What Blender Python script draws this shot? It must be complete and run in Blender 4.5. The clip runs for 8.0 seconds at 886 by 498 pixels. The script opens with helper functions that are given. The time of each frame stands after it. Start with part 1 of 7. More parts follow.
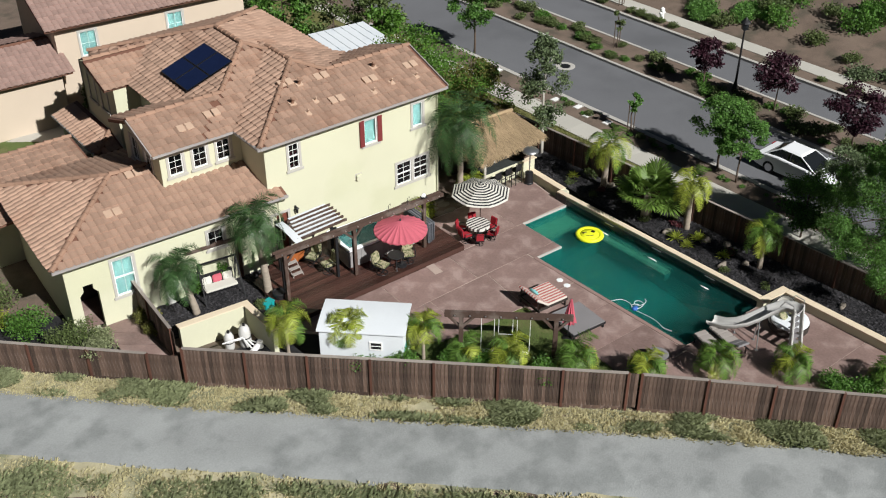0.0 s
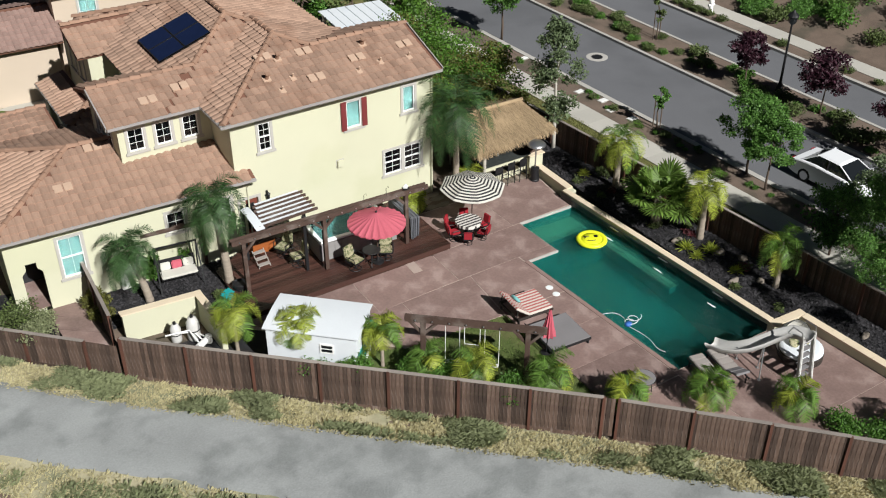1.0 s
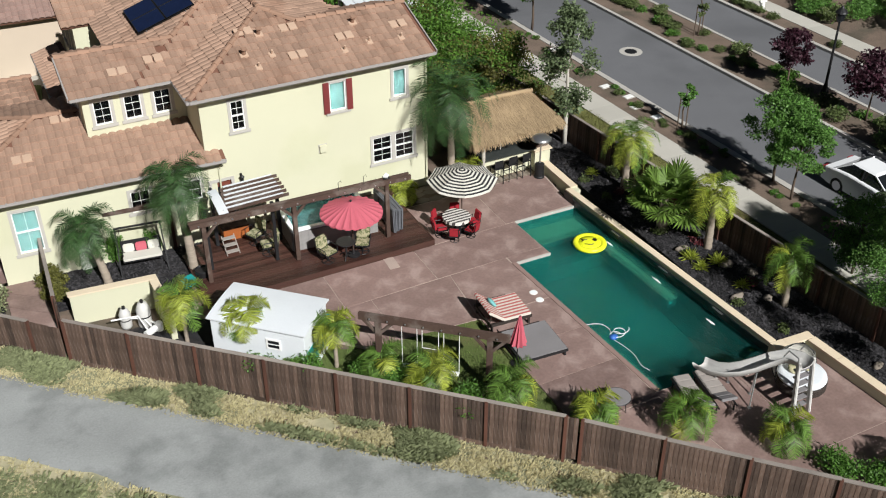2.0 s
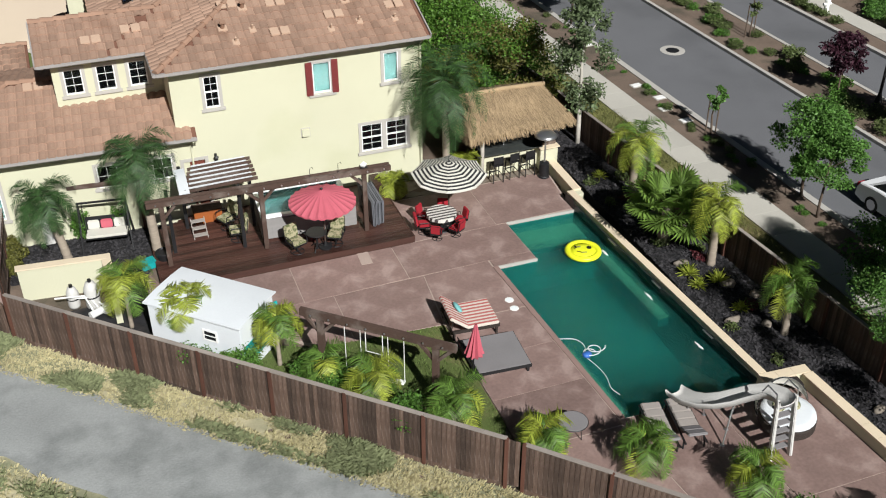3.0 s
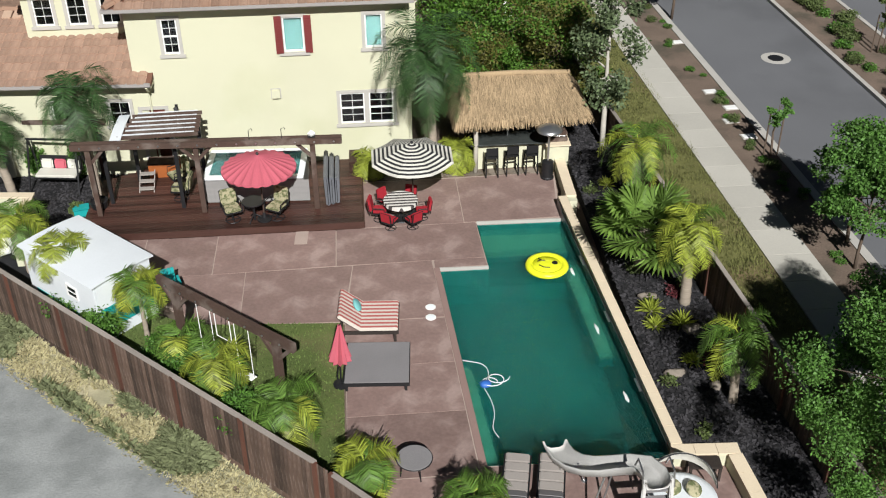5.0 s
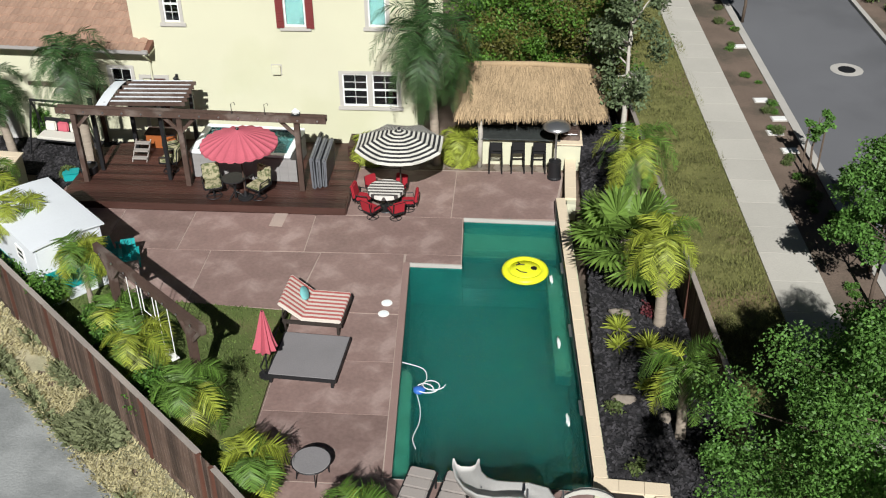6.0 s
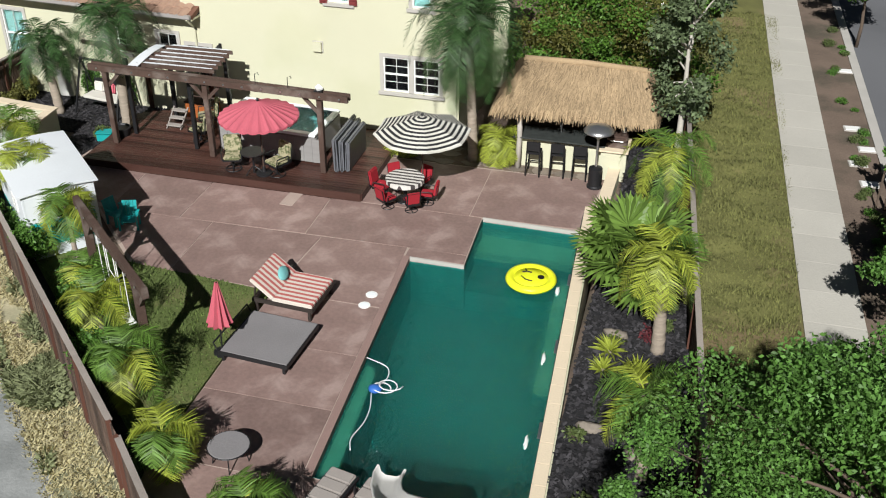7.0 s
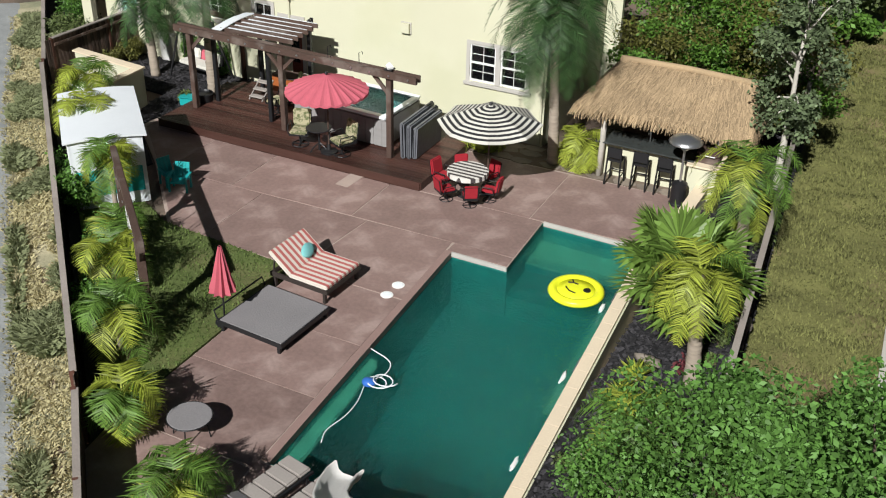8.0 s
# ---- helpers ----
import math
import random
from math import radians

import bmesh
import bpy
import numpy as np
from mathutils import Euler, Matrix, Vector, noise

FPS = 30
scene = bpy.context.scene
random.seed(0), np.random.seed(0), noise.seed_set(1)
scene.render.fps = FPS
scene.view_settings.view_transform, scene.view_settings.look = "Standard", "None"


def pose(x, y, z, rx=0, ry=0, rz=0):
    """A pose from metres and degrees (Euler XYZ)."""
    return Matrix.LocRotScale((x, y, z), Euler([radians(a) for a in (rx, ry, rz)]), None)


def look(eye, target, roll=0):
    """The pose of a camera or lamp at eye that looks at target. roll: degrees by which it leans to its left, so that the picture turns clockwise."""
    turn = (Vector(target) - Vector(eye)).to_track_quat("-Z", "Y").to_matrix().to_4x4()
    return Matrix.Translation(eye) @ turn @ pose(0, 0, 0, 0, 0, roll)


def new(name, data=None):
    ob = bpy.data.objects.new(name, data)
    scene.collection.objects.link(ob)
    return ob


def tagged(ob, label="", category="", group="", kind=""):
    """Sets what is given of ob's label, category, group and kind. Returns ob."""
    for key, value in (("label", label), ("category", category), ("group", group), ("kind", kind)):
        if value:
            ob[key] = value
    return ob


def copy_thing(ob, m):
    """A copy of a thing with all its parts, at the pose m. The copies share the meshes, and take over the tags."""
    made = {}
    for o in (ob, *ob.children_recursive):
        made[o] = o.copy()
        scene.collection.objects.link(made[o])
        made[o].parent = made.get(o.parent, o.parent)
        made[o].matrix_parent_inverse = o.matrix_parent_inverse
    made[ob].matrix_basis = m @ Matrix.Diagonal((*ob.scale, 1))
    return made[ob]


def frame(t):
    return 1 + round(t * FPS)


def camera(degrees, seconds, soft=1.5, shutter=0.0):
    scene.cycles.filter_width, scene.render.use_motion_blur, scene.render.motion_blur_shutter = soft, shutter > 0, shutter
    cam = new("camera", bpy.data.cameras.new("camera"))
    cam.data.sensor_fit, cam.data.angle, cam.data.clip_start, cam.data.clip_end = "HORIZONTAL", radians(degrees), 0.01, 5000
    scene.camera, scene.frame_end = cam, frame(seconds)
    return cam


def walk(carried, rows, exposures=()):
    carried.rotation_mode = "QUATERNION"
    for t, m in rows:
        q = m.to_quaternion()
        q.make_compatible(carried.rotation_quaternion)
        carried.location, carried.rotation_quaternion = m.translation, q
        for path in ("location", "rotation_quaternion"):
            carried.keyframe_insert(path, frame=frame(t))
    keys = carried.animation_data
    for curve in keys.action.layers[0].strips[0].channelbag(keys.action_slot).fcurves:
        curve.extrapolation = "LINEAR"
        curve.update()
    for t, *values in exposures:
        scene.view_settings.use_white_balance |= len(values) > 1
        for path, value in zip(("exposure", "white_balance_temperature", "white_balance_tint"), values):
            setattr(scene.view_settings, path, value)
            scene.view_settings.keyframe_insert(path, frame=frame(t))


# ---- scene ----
cam = camera(45.93, 8.0, 1.1)
# seconds, x, y, z, yaw, pitch, roll
PATH = [
    (0.0, -27.216, -27.738, 26.349, -38.141, -33.798, -0.008),
    (0.5, -24.393, -27.499, 25.228, -35.477, -33.994, -0.018),
    (1.0, -21.853, -27.443, 24.165, -32.733, -33.991, 0.107),
    (1.5, -19.518, -27.456, 23.136, -29.972, -33.842, 0.001),
    (3.0, -12.216, -27.123, 20.615, -20.491, -33.733, -0.061),
    (3.5, -9.759, -26.878, 19.708, -16.931, -33.470, 0.074),
    (4.0, -7.295, -26.537, 18.945, -13.229, -33.416, 0.000),
    (4.5, -4.659, -26.185, 18.321, -9.030, -33.463, -0.240),
    (6.0, 2.881, -24.192, 16.513, 4.550, -33.278, -0.671),
    (6.5, 4.969, -23.174, 15.531, 9.590, -32.538, -0.408),
    (7.0, 6.778, -22.121, 14.690, 14.811, -31.871, 0.193),
    (7.5, 8.258, -20.870, 13.732, 20.396, -31.035, 0.760),
    (8.0, 9.475, -19.615, 12.999, 26.221, -30.551, 1.273),
]
walk(cam, [(t, pose(x, y, z, 0, 0, yaw) @ pose(0, 0, 0, 90 + pitch) @ pose(0, 0, 0, 0, 0, roll))
           for t, x, y, z, yaw, pitch, roll in PATH])

# ---- world, sun ----
SUN = Vector((0.05, -0.79, 0.61)).normalized()
world = bpy.data.worlds.new("sky")
scene.world = world
world.use_nodes = True
_n = world.node_tree.nodes
_sky = _n.new("ShaderNodeTexSky")
_sky.sky_type = "NISHITA"
_sky.sun_disc = False
_sky.sun_elevation = math.asin(SUN.z)
_sky.sun_rotation = math.atan2(SUN.x, SUN.y)
_n["Background"].inputs["Strength"].default_value = 0.011
world.node_tree.links.new(_sky.outputs[0], _n["Background"].inputs[0])
_s = bpy.data.lights.new("sun", "SUN")
_s.energy, _s.angle, _s.color = 5.0, radians(0.6), (1.0, 1.0, 0.975)
sun = new("sun", _s)
sun.matrix_world = look((0, 0, 60), Vector((0, 0, 60)) - SUN)
sun["kind"] = "structure"
scene.view_settings.exposure = 0.31


# ---- materials ----
def mat(name, col, rough=0.8, var=0.25, scale=1.2, fine=25.0, bump=0.15, metal=0.0, rnd=0.0, island=0.0,
        stain=None, stain_scale=0.4, stain_at=0.58, stretch=(1, 1, 1), trans=0.0, spec=0.4):
    """Two scales of noise over a base colour, fine relief, and an optional second colour in blotches."""
    m = bpy.data.materials.new(name)
    m.use_nodes = True
    nt = m.node_tree
    N, L = nt.nodes, nt.links
    b = N["Principled BSDF"]
    b.inputs["Roughness"].default_value = rough
    b.inputs["Metallic"].default_value = metal
    b.inputs["Specular IOR Level"].default_value = spec
    tc = N.new("ShaderNodeTexCoord")
    mp = N.new("ShaderNodeMapping")
    mp.inputs["Scale"].default_value = stretch
    L.new(tc.outputs["Object"], mp.inputs[0])

    def noisy(s, detail=4.0):
        t = N.new("ShaderNodeTexNoise")
        t.inputs["Scale"].default_value = s
        t.inputs["Detail"].default_value = detail
        L.new(mp.outputs[0], t.inputs["Vector"])
        return t.outputs["Fac"]

    def mth(op, a, c):
        q = N.new("ShaderNodeMath")
        q.operation = op
        for i, w in enumerate((a, c)):
            if isinstance(w, (int, float)):
                q.inputs[i].default_value = w
            else:
                L.new(w, q.inputs[i])
        return q.outputs[0]
    big, small = noisy(scale), noisy(fine, 6.0)
    k = mth("ADD", mth("MULTIPLY", mth("SUBTRACT", big, 0.5), var * 2.4), mth("MULTIPLY", mth("SUBTRACT", small, 0.5), var * 1.6))
    if rnd:
        oi = N.new("ShaderNodeObjectInfo")
        k = mth("ADD", k, mth("MULTIPLY", mth("SUBTRACT", oi.outputs["Random"], 0.5), rnd * 2))
    if island:
        ge = N.new("ShaderNodeNewGeometry")
        k = mth("ADD", k, mth("MULTIPLY", mth("SUBTRACT", ge.outputs["Random Per Island"], 0.5), island * 2))
    k = mth("ADD", k, 1.0)
    base = N.new("ShaderNodeRGB")
    base.outputs[0].default_value = (*col, 1)
    src = base.outputs[0]
    if stain:
        mx = N.new("ShaderNodeMix")
        mx.data_type = "RGBA"
        mx.inputs["B"].default_value = (*stain, 1)
        L.new(src, mx.inputs["A"])
        rp = N.new("ShaderNodeMapRange")
        rp.inputs["From Min"].default_value = stain_at - 0.07
        rp.inputs["From Max"].default_value = stain_at + 0.07
        L.new(noisy(stain_scale, 5.0), rp.inputs["Value"])
        L.new(rp.outputs[0], mx.inputs["Factor"])
        src = mx.outputs["Result"]
    vm = N.new("ShaderNodeVectorMath")
    vm.operation = "SCALE"
    L.new(src, vm.inputs[0])
    L.new(k, vm.inputs["Scale"])
    L.new(vm.outputs[0], b.inputs["Base Color"])
    if bump:
        bp = N.new("ShaderNodeBump")
        bp.inputs["Strength"].default_value = min(1.0, bump * 2)
        bp.inputs["Distance"].default_value = 0.02
        L.new(small, bp.inputs["Height"])
        L.new(bp.outputs[0], b.inputs["Normal"])
    if trans:
        tl = N.new("ShaderNodeBsdfTranslucent")
        L.new(vm.outputs[0], tl.inputs[0])
        ms = N.new("ShaderNodeMixShader")
        ms.inputs[0].default_value = trans
        L.new(b.outputs[0], ms.inputs[1])
        L.new(tl.outputs[0], ms.inputs[2])
        L.new(ms.outputs[0], N["Material Output"].inputs[0])
    return m


STUCCO = mat("cream_stucco", (0.55, 0.54, 0.40), 0.9, 0.05, 0.5, 60, 0.25, stain=(0.52, 0.515, 0.365), stain_scale=0.35)
TRIM = mat("grey_trim_paint", (0.42, 0.40, 0.37), 0.7, 0.08)
GUTTER = mat("gutter_paint", (0.30, 0.28, 0.27), 0.5, 0.1)
WHITE = mat("white_paint", (0.78, 0.78, 0.76), 0.55, 0.05)
WHITE_VINYL = mat("white_vinyl", (0.66, 0.69, 0.72), 0.85, 0.06, 1.0, 20, 0.05, stain=(0.62, 0.66, 0.70), stain_scale=0.8)
TILE = mat("terracotta_roof_tile", (0.33, 0.213, 0.155), 0.85, 0.18, 0.5, 18, 0.2, rnd=0.12, island=0.16, stain=(0.275, 0.165, 0.115), stain_scale=0.45)
TILE_PALE = mat("pale_roof_vent_tile", (0.46, 0.32, 0.235), 0.85, 0.12)
RIDGE = mat("ridge_tile", (0.28, 0.17, 0.118), 0.85, 0.15, island=0.15)
UNDER = mat("roof_underlay", (0.16, 0.075, 0.05), 0.9, 0.15)
TILE_BROWN = mat("brown_roof_tile", (0.30, 0.20, 0.17), 0.85, 0.15, 0.8, 10, 0.2, island=0.12)
STUCCO_TAN = mat("tan_stucco", (0.52, 0.43, 0.34), 0.9, 0.06, 0.6, 50, 0.2)
SHUTTER = mat("dark_red_shutter", (0.17, 0.03, 0.03), 0.6, 0.1)
DOOR_RED = mat("stained_wooden_door", (0.16, 0.045, 0.03), 0.5, 0.15, stretch=(6, 6, 1))
BLACK = mat("black_metal", (0.02, 0.02, 0.022), 0.45, 0.1, metal=0.3)
STEEL = mat("brushed_steel", (0.55, 0.55, 0.56), 0.3, 0.06, metal=0.9)
SOLAR = mat("solar_panel_glass", (0.008, 0.014, 0.045), 0.16, 0.15, 2, 8, 0.0, spec=0.6)
PATIO = mat("stamped_mauve_concrete", (0.225, 0.152, 0.135), 0.6, 0.32, 1.1, 10, 0.22, rnd=0.14, stain=(0.275, 0.20, 0.18), stain_scale=1.1, stain_at=0.58)
PATIO_EDGE = mat("pool_coping_concrete", (0.27, 0.18, 0.16), 0.6, 0.15)
JOINT = mat("pale_joint_mortar", (0.38, 0.30, 0.26), 0.85, 0.12)
FLAG = mat("flagstone", (0.20, 0.165, 0.135), 0.75, 0.3, 1.2, 12, 0.3, rnd=0.25)
DECK = mat("red_brown_deck_board", (0.058, 0.026, 0.02), 0.42, 0.36, 0.9, 10, 0.2, rnd=0.45, stretch=(0.5, 6, 6))
BEAM = mat("weathered_dark_timber", (0.07, 0.042, 0.032), 0.8, 0.3, 1.5, 14, 0.3, stain=(0.13, 0.10, 0.085), stain_scale=1.6)
FENCE = mat("weathered_fence_board", (0.088, 0.056, 0.042), 0.85, 0.45, 1.0, 16, 0.3, rnd=0.5, stretch=(5, 5, 1), stain=(0.17, 0.13, 0.11), stain_scale=1.3, stain_at=0.6)
FENCE_POST = mat("red_fence_post", (0.10, 0.042, 0.028), 0.8, 0.3, stretch=(4, 4, 1), rnd=0.2)
FENCE_TOP = mat("grey_fence_cap", (0.27, 0.235, 0.21), 0.85, 0.25, rnd=0.15)
MULCH = mat("dark_bark_mulch", (0.014, 0.014, 0.016), 0.95, 0.7, 2.5, 22, 0.9, stain=(0.035, 0.03, 0.029), stain_scale=1.2, stain_at=0.64)
EARTH = mat("brown_earth", (0.15, 0.11, 0.085), 0.95, 0.35, 0.8, 14, 0.5, stain=(0.09, 0.075, 0.055), stain_scale=0.6)
TRAIL = mat("pale_gravel_trail", (0.285, 0.295, 0.292), 0.95, 0.24, 0.5, 16, 0.35, stain=(0.215, 0.225, 0.222), stain_scale=0.75, stain_at=0.55)
LAWN = mat("mown_lawn", (0.085, 0.115, 0.03), 0.95, 0.35, 0.9, 26, 0.6, stain=(0.12, 0.125, 0.045), stain_scale=0.8)
STRIP = mat("dry_groundcover", (0.13, 0.13, 0.042), 0.95, 0.3, 0.7, 20, 0.7, stain=(0.155, 0.115, 0.06), stain_scale=0.35, stain_at=0.6)
WALKWAY = mat("pale_concrete", (0.44, 0.42, 0.375), 0.9, 0.1, 0.5, 18, 0.2, rnd=0.05)
KERB = mat("kerb_concrete", (0.42, 0.40, 0.37), 0.9, 0.12)
ASPHALT = mat("worn_asphalt", (0.13, 0.132, 0.142), 0.92, 0.14, 0.25, 45, 0.25, stain=(0.108, 0.11, 0.118), stain_scale=0.2)
CAPSTONE = mat("cream_wall_cap", (0.68, 0.57, 0.42), 0.8, 0.1)
SLATE = mat("dark_slate_tile", (0.03, 0.036, 0.034), 0.35, 0.4, 2, 14, 0.15, rnd=0.3)
# green plaster darkened for light lost in deep water, mottled for ripple light
PLASTER_DIM = mat("depth_dimmed_pool_plaster", (0.012, 0.145, 0.13), 0.7, 0.35, 2.2, 7, 0.1)
# the same plaster painted lighter, as lit through shallow water
PLASTER_LIT = mat("shallow_lit_pool_plaster", (0.22, 0.32, 0.22), 0.7, 0.3, 2.2, 9, 0.1)
THATCH = mat("golden_thatch", (0.34, 0.245, 0.145), 0.95, 0.3, 1.2, 18, 0.5, island=0.35, stretch=(1, 1, 1))
PINK = mat("faded_pink_canvas", (0.60, 0.135, 0.18), 0.85, 0.12, 1.5, 20, 0.1, trans=0.25)
CANVAS_W = mat("white_canvas", (0.66, 0.64, 0.58), 0.85, 0.06, trans=0.15)
CANVAS_B = mat("black_canvas", (0.022, 0.022, 0.024), 0.85, 0.1)
RED_CUSHION = mat("red_cushion", (0.30, 0.012, 0.022), 0.85, 0.15)
CUSHION = mat("tan_patterned_cushion", (0.36, 0.33, 0.21), 0.9, 0.2, 9, 30, 0.15, stain=(0.10, 0.115, 0.05), stain_scale=9, stain_at=0.52)
SLING = mat("taupe_sling_fabric", (0.20, 0.19, 0.195), 0.85, 0.12)
SLING_PALE = mat("pale_taupe_cushion", (0.30, 0.27, 0.25), 0.9, 0.12)
WICKER = mat("dark_wicker", (0.035, 0.026, 0.022), 0.7, 0.4, 20, 60, 0.5)
SHELL = mat("grey_spa_cabinet", (0.25, 0.24, 0.235), 0.6, 0.12, stretch=(1, 1, 6))
ACRYLIC = mat("white_acrylic", (0.80, 0.84, 0.86), 0.25, 0.04)
VINYL_COVER = mat("grey_vinyl_cover", (0.12, 0.125, 0.14), 0.4, 0.2, 3, 10, 0.2)
YELLOW = mat("glossy_yellow_vinyl", (0.80, 0.83, 0.03), 0.3, 0.08)
TEAL = mat("teal_plastic", (0.01, 0.30, 0.30), 0.45, 0.1)
BLUE = mat("blue_plastic", (0.03, 0.12, 0.42), 0.4, 0.1)
GREY_PLASTIC = mat("grey_slide_plastic", (0.54, 0.53, 0.51), 0.4, 0.1)
GRANITE = mat("dark_granite", (0.045, 0.05, 0.048), 0.25, 0.3, 6, 40, 0.0)
DRY_SOIL = mat("straw_strewn_soil", (0.42, 0.38, 0.25), 0.95, 0.25, 0.8, 16, 0.5, stain=(0.22, 0.225, 0.14), stain_scale=0.55, stain_at=0.52)
ROCK = mat("brown_boulder", (0.20, 0.17, 0.14), 0.9, 0.3, 2, 12, 0.6)
CAR_PAINT = mat("white_car_paint", (0.80, 0.81, 0.83), 0.2, 0.02, bump=0.0, spec=0.6)
TYRE = mat("black_rubber", (0.018, 0.018, 0.018), 0.85, 0.1)
BARK = mat("brown_bark", (0.11, 0.08, 0.06), 0.95, 0.3, 3, 16, 0.6, stretch=(1, 1, 0.3))
PALM_BARK = mat("ringed_palm_bark", (0.30, 0.25, 0.20), 0.95, 0.3, 2, 9, 0.5, stretch=(0.3, 0.3, 3))
PALE_BARK = mat("pale_bark", (0.45, 0.42, 0.37), 0.9, 0.25, 3, 16, 0.3)
L_PALM_D = mat("dark_palm_frond", (0.045, 0.10, 0.03), 0.5, 0.25, 1.0, 8, 0.0, island=0.6, trans=0.25)
L_PALM = mat("palm_frond", (0.12, 0.22, 0.04), 0.5, 0.25, 1.0, 8, 0.0, island=0.5, trans=0.3)
L_PALM_Y = mat("yellow_green_frond", (0.30, 0.35, 0.05), 0.5, 0.25, 1.0, 8, 0.0, island=0.5, trans=0.3)
L_FAN = mat("fan_leaf", (0.14, 0.23, 0.045), 0.45, 0.2, 1.0, 8, 0.0, island=0.4, trans=0.25)
L_TREE = mat("bright_green_leaf", (0.10, 0.21, 0.03), 0.55, 0.25, 0.8, 8, 0.0, island=0.5, trans=0.35)
L_MAPLE = mat("fresh_green_leaf", (0.105, 0.225, 0.045), 0.55, 0.25, 0.8, 8, 0.0, island=0.5, trans=0.35)
L_OLIVE = mat("grey_green_leaf", (0.13, 0.175, 0.085), 0.6, 0.25, 0.8, 8, 0.0, island=0.5, trans=0.3)
L_PURPLE = mat("purple_leaf", (0.045, 0.014, 0.024), 0.55, 0.3, 0.8, 8, 0.0, island=0.45, trans=0.2)
L_RUST = mat("rusty_green_leaf", (0.13, 0.13, 0.03), 0.6, 0.3, 0.8, 8, 0.0, island=0.4, trans=0.35)
L_SHRUB = mat("dull_shrub_leaf", (0.10, 0.135, 0.042), 0.65, 0.3, 0.8, 8, 0.0, island=0.45, trans=0.25)
L_BUSH = mat("dense_bush_leaf", (0.085, 0.19, 0.03), 0.55, 0.3, 0.8, 8, 0.0, island=0.5, trans=0.3)
L_DARKRED = mat("dark_red_leaf", (0.10, 0.02, 0.025), 0.6, 0.3, island=0.4, bump=0.0)
L_WEED = mat("grey_green_weed", (0.27, 0.30, 0.16), 0.9, 0.25, 0.6, 8, 0.0, island=0.25, trans=0.4)
L_DRY = mat("dry_yellow_grass", (0.52, 0.47, 0.28), 0.95, 0.22, 0.6, 8, 0.0, island=0.2, trans=0.3)
BLIND = mat("teal_reflecting_blind", (0.12, 0.235, 0.225), 0.4, 0.08, 1, 8, 0.0)
# near-black colour standing in for the shade of unlit rooms and the porch
INNER_SHADE = mat("painted_inner_shade", (0.02, 0.02, 0.022), 0.9, 0.2)


def stripes(name, a, b, axis, width, rough=0.85):
    """Fabric woven in two colours, in bands along one axis of the object."""
    m = mat(name, a, rough, 0.08)
    N, L = m.node_tree.nodes, m.node_tree.links
    tc = [n for n in N if n.type == "TEX_COORD"][0]
    sp = N.new("ShaderNodeSeparateXYZ")
    L.new(tc.outputs["Object"], sp.inputs[0])
    w = N.new("ShaderNodeMath")
    w.operation = "PINGPONG"
    w.inputs[1].default_value = width
    L.new(sp.outputs[axis], w.inputs[0])
    g = N.new("ShaderNodeMath")
    g.operation = "GREATER_THAN"
    g.inputs[1].default_value = width * 0.5
    L.new(w.outputs[0], g.inputs[0])
    mx = N.new("ShaderNodeMix")
    mx.data_type = "RGBA"
    mx.inputs["A"].default_value = (*a, 1)
    mx.inputs["B"].default_value = (*b, 1)
    L.new(g.outputs[0], mx.inputs["Factor"])
    L.new(mx.outputs["Result"], N["Principled BSDF"].inputs["Base Color"])
    return m


STRIPED = stripes("red_and_white_stripe", (0.60, 0.54, 0.48), (0.43, 0.12, 0.11), "Y", 0.08)
CLOTH = stripes("black_and_white_stripe", (0.60, 0.58, 0.54), (0.06, 0.05, 0.05), "Y", 0.085)


def glass(name, col, rough=0.03):
    m = bpy.data.materials.new(name)
    m.use_nodes = True
    b = m.node_tree.nodes["Principled BSDF"]
    b.inputs["Base Color"].default_value = (*col, 1)
    b.inputs["Roughness"].default_value = rough
    b.inputs["Transmission Weight"].default_value = 1.0
    b.inputs["IOR"].default_value = 1.45
    return m


GLASS = glass("dark_window_glass", (0.10, 0.11, 0.12))
GLASS_CLEAR = glass("window_glass", (0.8, 0.85, 0.85))
CAR_GLASS = mat("dark_car_glass", (0.012, 0.014, 0.016), 0.05, 0.05, bump=0.0, spec=0.6)


def water_material(name, col, deep, scale, clear=0.0, tint=(1, 1, 1)):
    m = bpy.data.materials.new(name)
    m.use_nodes = True
    N, L = m.node_tree.nodes, m.node_tree.links
    b = N["Principled BSDF"]
    b.inputs["Base Color"].default_value = (*col, 1)
    b.inputs["Roughness"].default_value = 0.06
    b.inputs["Transmission Weight"].default_value = deep
    b.inputs["IOR"].default_value = 1.33
    tc = N.new("ShaderNodeTexCoord")
    w = N.new("ShaderNodeTexNoise")
    w.inputs["Scale"].default_value = scale
    w.inputs["Detail"].default_value = 3.0
    w.inputs["Distortion"].default_value = 1.2
    L.new(tc.outputs["Object"], w.inputs["Vector"])
    bp = N.new("ShaderNodeBump")
    bp.inputs["Strength"].default_value = 0.9
    bp.inputs["Distance"].default_value = 0.35
    L.new(w.outputs["Fac"], bp.inputs["Height"])
    L.new(bp.outputs[0], b.inputs["Normal"])
    if clear:
        tr = N.new("ShaderNodeBsdfTransparent")
        tr.inputs[0].default_value = (*tint, 1)
        ms = N.new("ShaderNodeMixShader")
        ms.inputs[0].default_value = clear
        L.new(b.outputs[0], ms.inputs[1])
        L.new(tr.outputs[0], ms.inputs[2])
        L.new(ms.outputs[0], N["Material Output"].inputs[0])
    return m


WATER = water_material("rippled_pool_water", (0.13, 0.75, 0.69), 0.92, 8.5, 0.34, (0.5, 0.90, 0.86))
